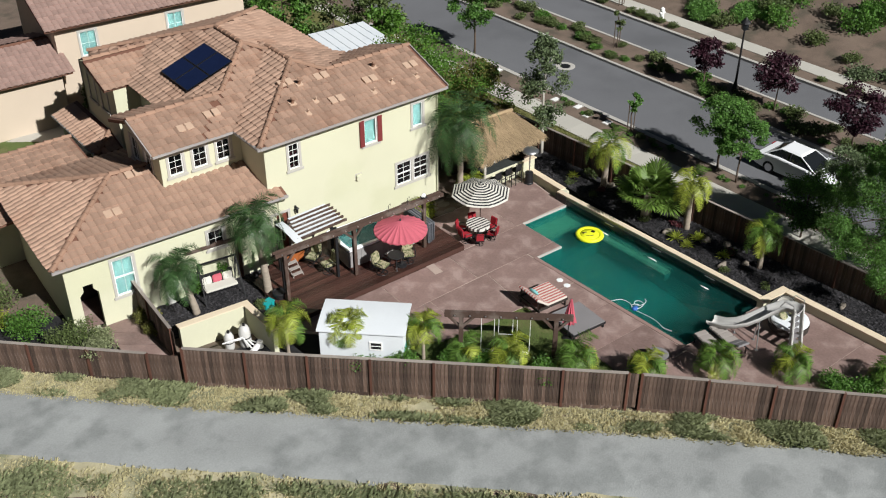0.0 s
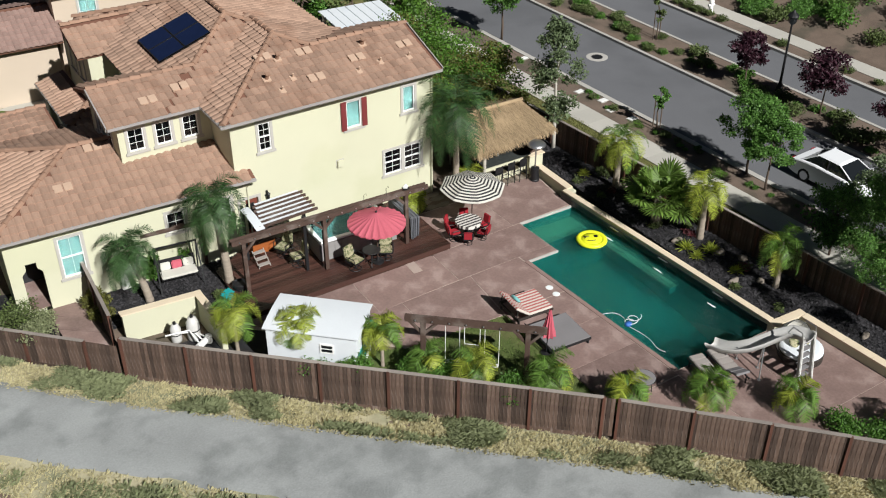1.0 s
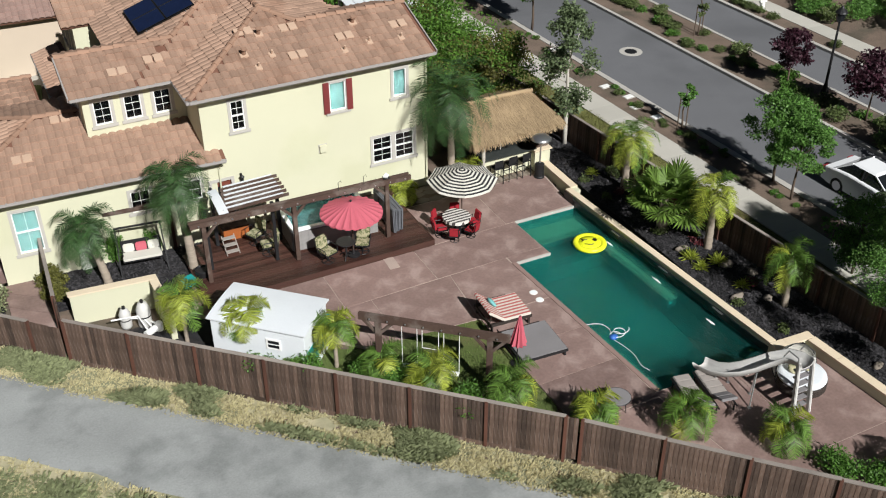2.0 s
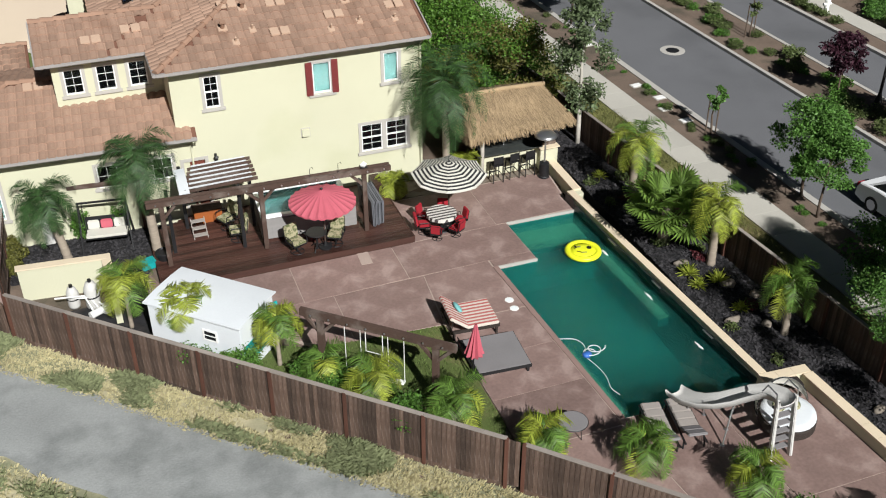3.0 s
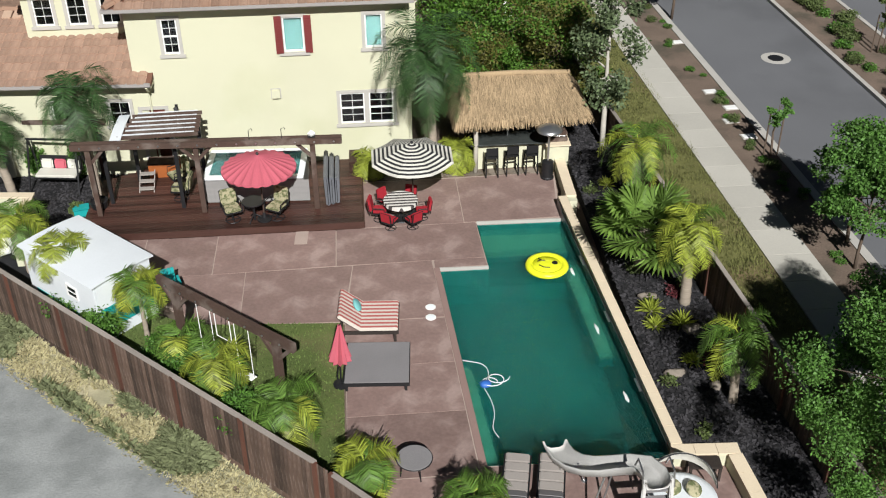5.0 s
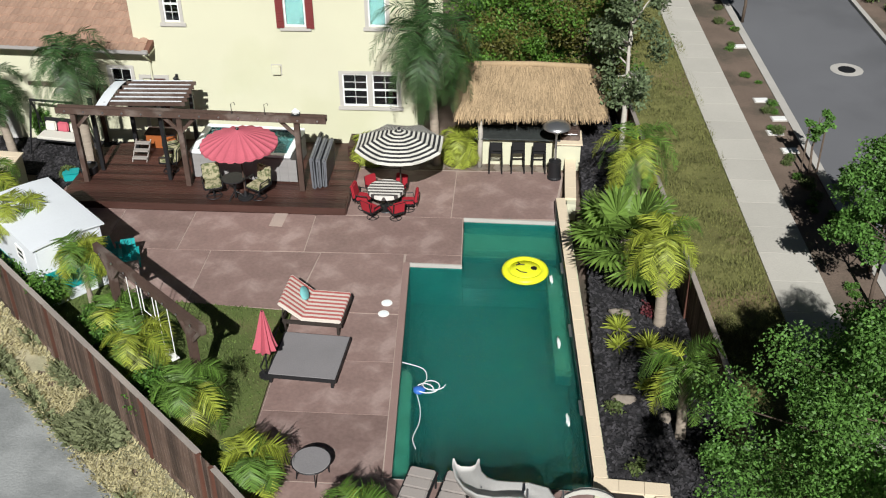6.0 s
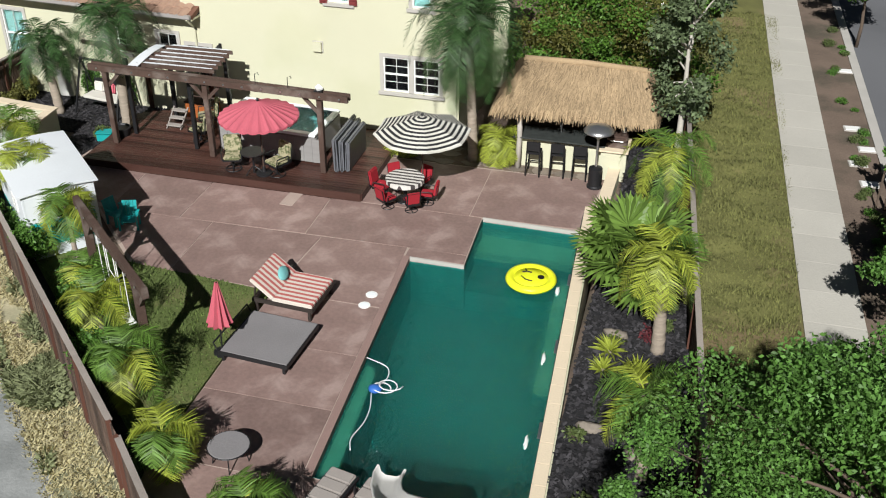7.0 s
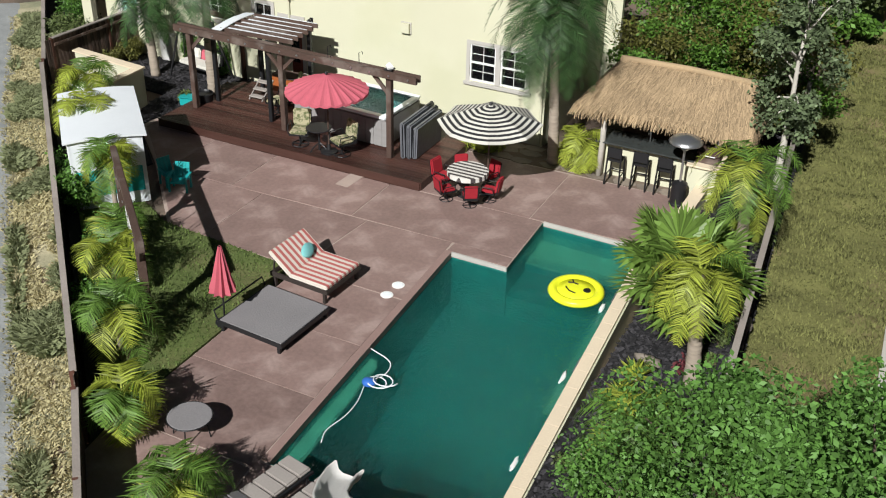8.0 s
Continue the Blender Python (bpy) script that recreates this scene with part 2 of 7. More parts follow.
SPA_WATER = water_material("spa_water", (0.35, 0.85, 0.85), 0.8, 6.0)


# ---- mesh building ----
class Geo:
    """Vertices and faces, gathered piece by piece."""

    def __init__(self):
        self.v, self.f = [], []

    def add(self, vs, fs):
        n = len(self.v)
        self.v += [tuple(p) for p in vs]
        self.f += [tuple(n + i for i in q) for q in fs]
        return self

    def box(self, x0, x1, y0, y1, z0, z1, m=None):
        vs = [Vector((x, y, z)) for z in (z0, z1) for y in (y0, y1) for x in (x0, x1)]
        if m is not None:
            vs = [m @ p for p in vs]
        return self.add(vs, [(0, 2, 3, 1), (4, 5, 7, 6), (0, 1, 5, 4), (2, 6, 7, 3), (0, 4, 6, 2), (1, 3, 7, 5)])

    def bar(self, a, b, w, h):
        """A straight timber from a to b, w wide and h high."""
        a, b = Vector(a), Vector(b)
        d = b - a
        s = d.cross(Vector((0, 0, 1)))
        s = (s if s.length > 1e-4 else Vector((1, 0, 0))).normalized()
        u = s.cross(d).normalized()
        vs = [p + s * (w / 2 * i) + u * (h / 2 * j) for p in (a, b) for i, j in ((-1, -1), (1, -1), (1, 1), (-1, 1))]
        return self.add(vs, [(0, 3, 2, 1), (4, 5, 6, 7), (0, 1, 5, 4), (1, 2, 6, 5), (2, 3, 7, 6), (3, 0, 4, 7)])

    def tube(self, pts, r, n=8, closed=False):
        """A round rod through points; r: one radius or one for each point."""
        pts = [Vector(p) for p in pts]
        rs = r if isinstance(r, (list, tuple)) else [r] * len(pts)
        vs, fs = [], []
        for i, p in enumerate(pts):
            if closed:
                d = pts[(i + 1) % len(pts)] - pts[i - 1]
            else:
                d = pts[min(i + 1, len(pts) - 1)] - pts[max(i - 1, 0)]
            d.normalize()
            s = d.cross(Vector((0.13, 0.07, 1)))
            if s.length < 0.2:
                s = d.cross(Vector((1, 0.1, 0)))
            s.normalize()
            u = s.cross(d)
            vs += [p + (s * math.cos(k * 2 * math.pi / n) + u * math.sin(k * 2 * math.pi / n)) * rs[i] for k in range(n)]
        for i in range(len(pts) - (0 if closed else 1)):
            j = (i + 1) % len(pts)
            fs += [(i * n + k, i * n + (k + 1) % n, j * n + (k + 1) % n, j * n + k) for k in range(n)]
        if not closed:
            fs += [tuple(range(n - 1, -1, -1)), tuple((len(pts) - 1) * n + k for k in range(n))]
        return self.add(vs, fs)

    def prism(self, poly, z0, z1):
        n = len(poly)
        vs = [(x, y, z0) for x, y in poly] + [(x, y, z1) for x, y in poly]
        area = sum(poly[i][0] * poly[(i + 1) % n][1] - poly[(i + 1) % n][0] * poly[i][1] for i in range(n))
        fs = [tuple(range(n - 1, -1, -1)), tuple(range(n, 2 * n))] + [(i, (i + 1) % n, n + (i + 1) % n, n + i) for i in range(n)]
        if area < 0:
            fs = [tuple(reversed(q)) for q in fs]
        return self.add(vs, fs)

    def lathe(self, prof, n=24, c=(0, 0, 0), m=None):
        """prof: (radius, height) from the bottom up."""
        vs = [Vector((c[0] + r * math.cos(k * 2 * math.pi / n), c[1] + r * math.sin(k * 2 * math.pi / n), c[2] + z)) for r, z in prof for k in range(n)]
        if m is not None:
            vs = [m @ p for p in vs]
        fs = [(i * n + k, i * n + (k + 1) % n, (i + 1) * n + (k + 1) % n, (i + 1) * n + k) for i in range(len(prof) - 1) for k in range(n)]
        fs += [tuple(range(n - 1, -1, -1)), tuple((len(prof) - 1) * n + k for k in range(n))]
        return self.add(vs, fs)

    def blob(self, c, r, seed=0, n=12, rough=0.25):
        rnd = random.Random(seed)
        off = Vector((rnd.uniform(-50, 50), rnd.uniform(-50, 50), rnd.uniform(-50, 50)))
        vs, fs = [], []
        for i in range(n + 1):
            th = math.pi * i / n
            for k in range(2 * n):
                ph = math.pi * k / n
                d = Vector((math.sin(th) * math.cos(ph), math.sin(th) * math.sin(ph), math.cos(th)))
                s = 1 + rough * noise.noise(d * 1.6 + off)
                vs.append((c[0] + d.x * r[0] * s, c[1] + d.y * r[1] * s, c[2] + d.z * r[2] * s))
        w = 2 * n
        for i in range(n):
            fs += [(i * w + k, (i + 1) * w + k, (i + 1) * w + (k + 1) % w, i * w + (k + 1) % w) for k in range(w)]
        return self.add(vs, fs)

    def mesh(self, name, material, smooth=False, bevel=0.0):
        me = bpy.data.meshes.new(name)
        me.from_pydata(self.v, [], self.f)
        me.validate()
        if bevel:
            bm = bmesh.new()
            bm.from_mesh(me)
            bmesh.ops.remove_doubles(bm, verts=bm.verts, dist=0.0005)
            bmesh.ops.bevel(bm, geom=[e for e in bm.edges if len(e.link_faces) == 2 and e.calc_face_angle(0) > 0.5], offset=bevel, segments=2, affect="EDGES", clamp_overlap=True)
            bm.to_mesh(me)
            bm.free()
        if smooth:
            me.polygons.foreach_set("use_smooth", [True] * len(me.polygons))
        me.materials.append(material)
        return me


def part(name, geo, material, parent=None, label="", smooth=False, bevel=0.0, at=None):
    """One mesh object, under a thing or a part."""
    me = geo if isinstance(geo, bpy.types.Mesh) else geo.mesh(name, material, smooth, bevel)
    ob = new(name, me)
    if parent is not None:
        ob.parent = parent
    if at is not None:
        ob.matrix_local = at
    if label:
        ob["label"] = label
    return ob


def thing(name, at, label, category, group="", kind=""):
    """The Empty at a thing's base."""
    e = new(name)
    e.empty_display_size = 0.2
    e.matrix_world = at
    return tagged(e, label, category, group, kind)


def solid(name, geo, material, label, category="", kind="", smooth=False, bevel=0.0, at=None, group=""):
    """A thing that is one mesh."""
    return tagged(part(name, geo, material, None, "", smooth, bevel, at), label, category, group, kind)


def R(seed):
    return random.Random(seed)


# ---- ground and street ----
def street_x(x0, y):
    """A line of the street, which runs at a slight angle to the house."""
    return x0 - 0.045 * (y - 8)


def fence_c(s):
    """How far the front fence's line lies from the diagonal; it bends a little."""
    return 13.05 - 0.85 * min(1.0, max(0.0, (s + 13.26) / 17.4))


def fence_gap(x, y):
    """Metres inside (plus) or outside (minus) of the long front fence."""
    return (x + y + fence_c((x - y) / 1.4142)) / 1.4142


def verge_xy(s, d):
    """A place s metres along the front fence and d metres inside it."""
    k = (d * 1.4142 - fence_c(s)) / 2
    return k + s * 0.7071, k - s * 0.7071


def ground_z(x, y):
    d = fence_gap(x, y)
    z = -0.07
    if d < 1.0:
        z = -0.07 - 0.75 * min(1.0, (1.0 - d) / 0.45)
    if d < -7:
        z -= min(2.5, (-7 - d) * 0.12)
    if -2.2 < x < 4.7 and -9.2 < y < 4.2 and d > 1.4:
        z = -2.6
    if x > street_x(9.3, y) and x < street_x(27.6, y):
        z = -0.4
    r = x - street_x(28.0, y)
    if r > 0 and d > -40:
        z += min(9.0, r * 0.16) + 0.25 * noise.noise(Vector((x * 0.3, y * 0.3, 0))) * min(1, r / 3)
    if d < -0.6:
        z += 0.05 * noise.noise(Vector((x * 0.7, y * 0.7, 3)))
    return z


def build_ground():
    def axis(lo, hi, step, far):
        a = [lo - far * f for f in (1, 0.5, 0.25, 0.12, 0.06, 0.025)]
        n = int((hi - lo) / step)
        return a + [lo + (hi - lo) * i / n for i in range(n + 1)] + [hi + far * f for f in (0.025, 0.06, 0.12, 0.25, 0.5, 1)]
    xs, ys = axis(-34, 42, 0.4, 900), axis(-34, 42, 0.4, 900)
    g = Geo()
    g.v = [(x, y, ground_z(x, y)) for y in ys for x in xs]
    w = len(xs)
    g.f = [(j * w + i, j * w + i + 1, (j + 1) * w + i + 1, (j + 1) * w + i) for j in range(len(ys) - 1) for i in range(w - 1)]
    solid("ground", g, EARTH, "brown earth ground reaching to the horizon", "ground", "structure", smooth=True)


build_ground()


def ribbon(name, x0, x1, z0, z1, y0, y1, material, label, kind="structure", step=3.0, category=""):
    """A strip along the street between two of its lines."""
    g = Geo()
    n = int((y1 - y0) / step)
    for i in range(n):
        a, b = y0 + (y1 - y0) * i / n, y0 + (y1 - y0) * (i + 1) / n
        g.prism([(street_x(x0, a), a), (street_x(x1, a), a), (street_x(x1, b), b), (street_x(x0, b), b)], z0, z1)
    return solid(name, g, material, label, category or name.replace("_", " "), kind)


def strip_z(x, y):
    """The mounded ground cover between fence and pavement."""
    e = min(1.0, max(0.0, (street_x(9.5, y) - x) / 0.6))
    a = noise.noise(Vector((x * 1.1, y * 1.5, 4.0))) + 0.5 * noise.noise(Vector((x * 2.6, y * 3.4, 9.0)))
    return -0.02 + e * (0.05 + 0.17 * max(-0.3, a))


def build_strip():
    g = Geo()
    nx, ny = 22, 420
    for j in range(ny + 1):
        y = -30 + 90 * j / ny
        for i in range(nx + 1):
            x = street_x(6.6 + 2.95 * i / nx, y)
            g.v.append((x, y, strip_z(x, y)))
    w = nx + 1
    g.f = [(j * w + i, j * w + i + 1, (j + 1) * w + i + 1, (j + 1) * w + i) for j in range(ny) for i in range(nx)]
    solid("grass_strip", g, STRIP, "dry mounded ground cover between fence and pavement", "grass strip", "structure", smooth=True)


build_strip()
pavement = thing("pavement", pose(0, 0, 0), "pale concrete pavement beside the road", "pavement", kind="structure")
for i in range(60):
    a, b = -24 + i * 1.4, -24 + (i + 1) * 1.4 - 0.015
    part("slab", Geo().prism([(street_x(9.55, a), a), (street_x(11.0, a), a), (street_x(11.0, b), b), (street_x(9.55, b), b)], -0.3, 0.03), WALKWAY, pavement)
ribbon("planting_strip", 11.0, 12.45, -0.3, 0.0, -30, 60, EARTH, "narrow earth planting strip along the kerb")
ribbon("kerb", 12.45, 12.75, -0.3, 0.04, -30, 80, KERB, "pale concrete kerb", step=2.0)
ribbon("road", 12.75, 18.2, -0.35, -0.1, -60, 160, ASPHALT, "worn grey asphalt road")
ribbon("kerb", 18.2, 18.4, -0.3, 0.05, -30, 80, KERB, "pale concrete kerb of the planted median", step=2.0)
ribbon("median", 18.4, 21.3, -0.3, 0.02, -30, 80, EARTH, "planted earth median between two roads")
ribbon("kerb", 21.3, 21.5, -0.3, 0.05, -30, 80, KERB, "pale concrete kerb of the planted median", step=2.0)
ribbon("road", 21.5, 24.9, -0.35, -0.1, -60, 160, ASPHALT, "grey asphalt road beyond the median")
ribbon("kerb", 24.9, 25.15, -0.3, 0.05, -30, 80, KERB, "pale concrete kerb on the far side", step=2.0)
ribbon("planting_strip", 25.15, 26.2, -0.3, 0.01, -30, 80, EARTH, "earth strip behind the far kerb")
far_walk = thing("pavement", pose(0, 0, 0), "pale concrete pavement below the planted bank", "pavement", kind="structure")
for i in range(40):
    a, b = -16 + i * 1.5, -16 + (i + 1) * 1.5 - 0.015
    part("slab", Geo().prism([(street_x(26.2, a), a), (street_x(27.4, a), a), (street_x(27.4, b), b), (street_x(26.2, b), b)], -0.3, 0.04), WALKWAY, far_walk)


def paint_marking():
    e = thing("manhole_cover", pose(15.6, 14.6, -0.098), "round metal manhole cover in a pale concrete ring", "manhole cover")
    part("ring", Geo().lathe([(0.62, 0.0), (0.62, 0.006), (0.3, 0.008)], 28), KERB, e)
    part("cover", Geo().lathe([(0.33, 0.0), (0.33, 0.014), (0.3, 0.016)], 28), BLACK, e)
    copy_thing(e, pose(22.8, -3.5, -0.098))


paint_marking()
for i, (x, y) in enumerate(((11.75, 11.4), (12.1, 9.9), (11.75, 8.8), (12.0, 7.5), (11.8, 16.5))):
    e = thing("utility_box", pose(x, y, 0.0, 0, 0, 5), "pale concrete utility box lid in the planting strip", "utility box", "utility box lids")
    part("rim", Geo().box(-0.28, 0.28, -0.2, 0.2, -0.05, 0.03), KERB, e, bevel=0.008)
    part("lid", Geo().box(-0.23, 0.23, -0.15, 0.15, 0.0, 0.045), WHITE, e, bevel=0.006)


# trail outside the front fence
def build_trail():
    g = Geo()
    n = 60
    rows = []
    for i in range(n + 1):
        s = -26 + 60 * i / n
        row = []
        for k in range(9):
            f = k / 8
            d = -1.0 - 3.7 * f + (0.35 * noise.noise(Vector((s * 0.45, k * 0.1, 7))) if k in (0, 8) else 0)
            x, y = verge_xy(s, d)
            row.append((x, y, ground_z(x, y) + 0.035 + 0.02 * math.sin(f * math.pi) - (0.05 if k in (0, 8) else 0)))
        rows.append(row)
    g.v = [p for r in rows for p in r]
    g.f = [(i * 9 + k, i * 9 + k + 1, (i + 1) * 9 + k + 1, (i + 1) * 9 + k) for i in range(n) for k in range(8)]
    solid("trail", g, TRAIL, "pale compacted gravel trail outside the fence", "trail", "structure", smooth=True)


build_trail()



def build_verge(d0, d1):
    g = Geo()
    n = 70
    for i in range(n + 1):
        s = -26 + 60 * i / n
        for k in range(7):
            d = d0 + (d1 - d0) * k / 6
            x, y = verge_xy(s, d)
            g.v.append((x, y, ground_z(x, y) + 0.012))
    g.f = [(i * 7 + k, i * 7 + k + 1, (i + 1) * 7 + k + 1, (i + 1) * 7 + k) for i in range(n) for k in range(6)]
    solid("verge", g, DRY_SOIL, "straw-strewn soil verge beside the trail", "verge", "structure", smooth=True)


build_verge(-0.06, -1.6)
build_verge(-4.3, -14.0)

# ---- fences ----


def fence(a, b, z0, z1, label, seed, post_every=2.42, board=0.142, front=1, zdrop=0.0):
    """A board fence from a to b: posts, rails, kick board, cap and single boards."""
    a, b = Vector((*a, 0)), Vector((*b, 0))
    L = (b - a).length
    ang = math.degrees(math.atan2(b.y - a.y, b.x - a.x))
    e = thing("fence", pose(a.x, a.y, 0, 0, 0, ang), label, "fence")
    rnd = R(seed)
    n = int(L / board)
    shapes = []
    for k in range(5):
        t = rnd.uniform(0.0, 0.012)
        shapes.append(Geo().box(0.004, board - 0.006, -0.012 - t, 0.010 - t, z0 + 0.16, z1 - rnd.uniform(0.005, 0.02)).mesh("board", FENCE))
    for i in range(n):
        o = part("board", shapes[rnd.randrange(5)], FENCE, e)
        o.location = (i * board, 0, -zdrop * i / n)
    pm = Geo().box(-0.05, 0.05, -0.06, 0.04, z0 - 0.3, z1 + 0.03).mesh("post", FENCE_POST, bevel=0.006)
    m = int(L / post_every)
    for i in range(m + 1):
        o = part("post", pm, FENCE_POST, e)
        o.location = (min(L, i * post_every), -0.02 * front, -zdrop * i / max(1, m))
    for i in range(m):
        u0, u1 = i * post_every + 0.05, (i + 1) * post_every - 0.05
        dz = -zdrop * (i + 0.5) / max(1, m)
        part("kick_board", Geo().box(u0, u1, -0.03, 0.02, z0 - 0.02, z0 + 0.16), FENCE, e).location = (0, 0, dz)
        part("cap", Geo().box(i * post_every, (i + 1) * post_every - 0.006, -0.07, 0.06, z1, z1 + 0.035), FENCE_TOP, e).location = (0, 0, dz)
        for h in (0.45, z1 - z0 - 0.25):
            part("rail", Geo().box(u0, u1, 0.012, 0.055, z0 + h, z0 + h + 0.09), FENCE, e).location = (0, 0, dz)
    return e


fence((-15.9, 2.85), (-3.2, -9.0), -0.82, 1.0, "weathered dark brown board fence beside the gravel trail", 3)
fence((-3.15, -9.05), (4.1, -16.45), -0.82, 0.98, "weathered dark brown board fence beside the gravel trail", 7, zdrop=0.1)
fence((-25.5, 12.4), (-15.95, 2.9), -0.86, 0.62, "weathered dark brown board fence, lower stretch", 4)
fence((6.15, 12.0), (8.35, -14.5), -0.1, 1.72, "dark brown board fence behind the planting bed", 5)
fence((-15.72, 8.3), (-15.98, 3.1), -0.1, 1.6, "dark board side fence beside the bark bed", 6)

# ---- house ----
def wall_panel(g, x0, x1, z0, z1, holes, y0, y1, m=None):
    """A wall of real thickness with openings right through it."""
    xs = sorted({x0, x1, *[h[0] for h in holes], *[h[1] for h in holes]})
    zs = sorted({z0, z1, *[h[2] for h in holes], *[h[3] for h in holes]})
    nx, nz = len(xs), len(zs)

    def full(i, k):
        if not (0 <= i < nx - 1 and 0 <= k < nz - 1):
            return False
        cx, cz = (xs[i] + xs[i + 1]) / 2, (zs[k] + zs[k + 1]) / 2
        return not any(h[0] < cx < h[1] and h[2] < cz < h[3] for h in holes)
    vs = [Vector((x, y, z)) for y in (y0, y1) for z in zs for x in xs]
    if m is not None:
        vs = [m @ p for p in vs]

    def at(i, k, s):
        return s * nx * nz + k * nx + i
    fs = []
    for i in range(nx - 1):
        for k in range(nz - 1):
            if not full(i, k):
                continue
            q = [(i, k), (i + 1, k), (i + 1, k + 1), (i, k + 1)]
            fs.append(tuple(at(a, b, 0) for a, b in q))
            fs.append(tuple(at(a, b, 1) for a, b in reversed(q)))
            for e, (di, dk) in enumerate(((0, -1), (1, 0), (0, 1), (-1, 0))):
                if not full(i + di, k + dk):
                    (a, b), (c, d) = q[e], q[(e + 1) % 4]
                    fs.append((at(c, d, 0), at(a, b, 0), at(a, b, 1), at(c, d, 1)))
    return g.add(vs, fs)


def window(parent, m, w, h, cols=2, rows=2, sashes=2, blind=False, surround=True, sill=True):
    """A window in a wall's opening. m: the opening's lower middle on the wall's face, -y outwards."""
    # without a blind, the back panel is a sheet of painted room shade
    e = part("window", Geo().box(-w / 2, w / 2, 0.12, 0.16, 0, h), BLIND if blind else INNER_SHADE, parent, at=m)
    if surround:
        g = Geo()
        t = 0.11
        g.box(-w / 2 - t, -w / 2, -0.035, 0.02, -0.02, h + t)
        g.box(w / 2, w / 2 + t, -0.035, 0.02, -0.02, h + t)
        g.box(-w / 2, w / 2, -0.035, 0.02, h, h + t)
        part("surround", g, TRIM, e)
    if sill:
        part("sill", Geo().box(-w / 2 - 0.17, w / 2 + 0.17, -0.075, 0.03, -0.13, -0.02), TRIM, e, bevel=0.01)
    t = 0.04
    g = Geo()
    g.box(-w / 2, -w / 2 + t, 0.0, 0.07, 0, h).box(w / 2 - t, w / 2, 0.0, 0.07, 0, h)
    g.box(-w / 2 + t, w / 2 - t, 0.0, 0.07, 0, t).box(-w / 2 + t, w / 2 - t, 0.0, 0.07, h - t, h)
    if sashes == 2:
        g.box(-w / 2 + t, w / 2 - t, 0.01, 0.07, h / 2 - 0.025, h / 2 + 0.025)
    part("frame", g, WHITE, e)
    for i in range(1, cols):
        x = -w / 2 + t + (w - 2 * t) * i / cols
        part("glazing_bar", Geo().box(x - 0.006, x + 0.006, 0.03, 0.055, t, h - t), WHITE, e)
    k = rows * sashes
    for j in range(1, k):
        if sashes == 2 and j * 2 == k:
            continue
        z = t + (h - 2 * t) * j / k
        part("glazing_bar", Geo().box(-w / 2 + t, w / 2 - t, 0.032, 0.053, z - 0.006, z + 0.006), WHITE, e)
    p = part("pane", Geo().box(-w / 2 + t, w / 2 - t, 0.058, 0.064, t, h - t), GLASS_CLEAR if blind else GLASS, e)
    p.visible_shadow = False
    return e


TILE_W, TILE_H = 0.30, 0.40


def tile_shape(w, h):
    """One S-shaped tile lying on its slope: x across, y up the slope."""
    g = Geo()
    pts = [(-w / 2, 0.012), (-w * 0.3, 0.05), (-w * 0.02, 0.066), (w * 0.24, 0.045), (w * 0.38, 0.012), (w / 2, 0.010)]
    n = len(pts)
    g.v = [(x, 0, z + 0.035) for x, z in pts] + [(x, h * 1.06, z) for x, z in pts] + [(x, 0, z - 0.012) for x, z in pts]
    g.f = [(i, i + 1, n + i + 1, n + i) for i in range(n - 1)] + [(2 * n + i, 2 * n + i + 1, i + 1, i) for i in range(n - 1)]
    return g


TILE_GEO = tile_shape(TILE_W, TILE_H)
TILE_MESH = TILE_GEO.mesh("tile", TILE, smooth=False)


def inside(poly, x, y):
    c = False
    for i in range(len(poly)):
        (x0, y0), (x1, y1) = poly[i], poly[i - 1]
        if (y0 > y) != (y1 > y) and x < (x1 - x0) * (y - y0) / (y1 - y0) + x0:
            c = not c
    return c


def slope(parent, eave0, eave1, rise, poly, pieces=0, material=TILE, under=UNDER, frame_m=None, name="roof_slope"):
    """A tiled roof slope. eave0 to eave1: its lower edge, left to right seen from below it; rise: height gained per metre inwards;
    poly: its outline in (metres along the eave, metres inwards on plan). The lowest courses are single tiles, the rest is joined."""
    a, b = Vector(eave0), Vector(eave1)
    u = (b - a).normalized()
    v = Vector((-u.y, u.x, 0))
    k = math.sqrt(1 + rise * rise)
    up = Vector((v.x, v.y, rise)).normalized()
    nrm = u.cross(up)
    m = Matrix((( u.x, up.x, nrm.x, a.x), (u.y, up.y, nrm.y, a.y), (u.z, up.z, nrm.z, a.z), (0, 0, 0, 1)))
    pl = [(p, q * k) for p, q in poly]
    g = Geo()
    n = len(pl)
    g.v = [(p, q, 0.0) for p, q in pl] + [(p, q, -0.14) for p, q in pl]
    g.f = [tuple(range(n)), tuple(range(2 * n - 1, n - 1, -1))] + [(i, n + i, n + (i + 1) % n, (i + 1) % n) for i in range(n)]
    e = part(name, g, under, parent, at=m)
    rest = Geo()
    count = 0
    rnd = R(int(abs(a.x * 100 + a.y * 10 + a.z)))
    rows = int(max(q for p, q in pl) / TILE_H) + 1
    lo, hi = min(p for p, q in pl), max(p for p, q in pl)
    for j in range(-1, rows):
        y = j * TILE_H + 0.32
        for i in range(int((hi - lo) / TILE_W) + 1):
            x = lo + (i + 0.5) * TILE_W
            if not inside(pl, x, max(0.02, y + 0.05)) or not inside(pl, x, y + TILE_H * 0.8):
                if not (j == -1 and inside(pl, x, 0.25)):
                    continue
            t = Matrix.Translation((x, y + rnd.uniform(-0.012, 0.012), rnd.uniform(0, 0.008)))
            if count < pieces:
                o = part("tile", TILE_MESH, material, e)
                o.location = t.translation
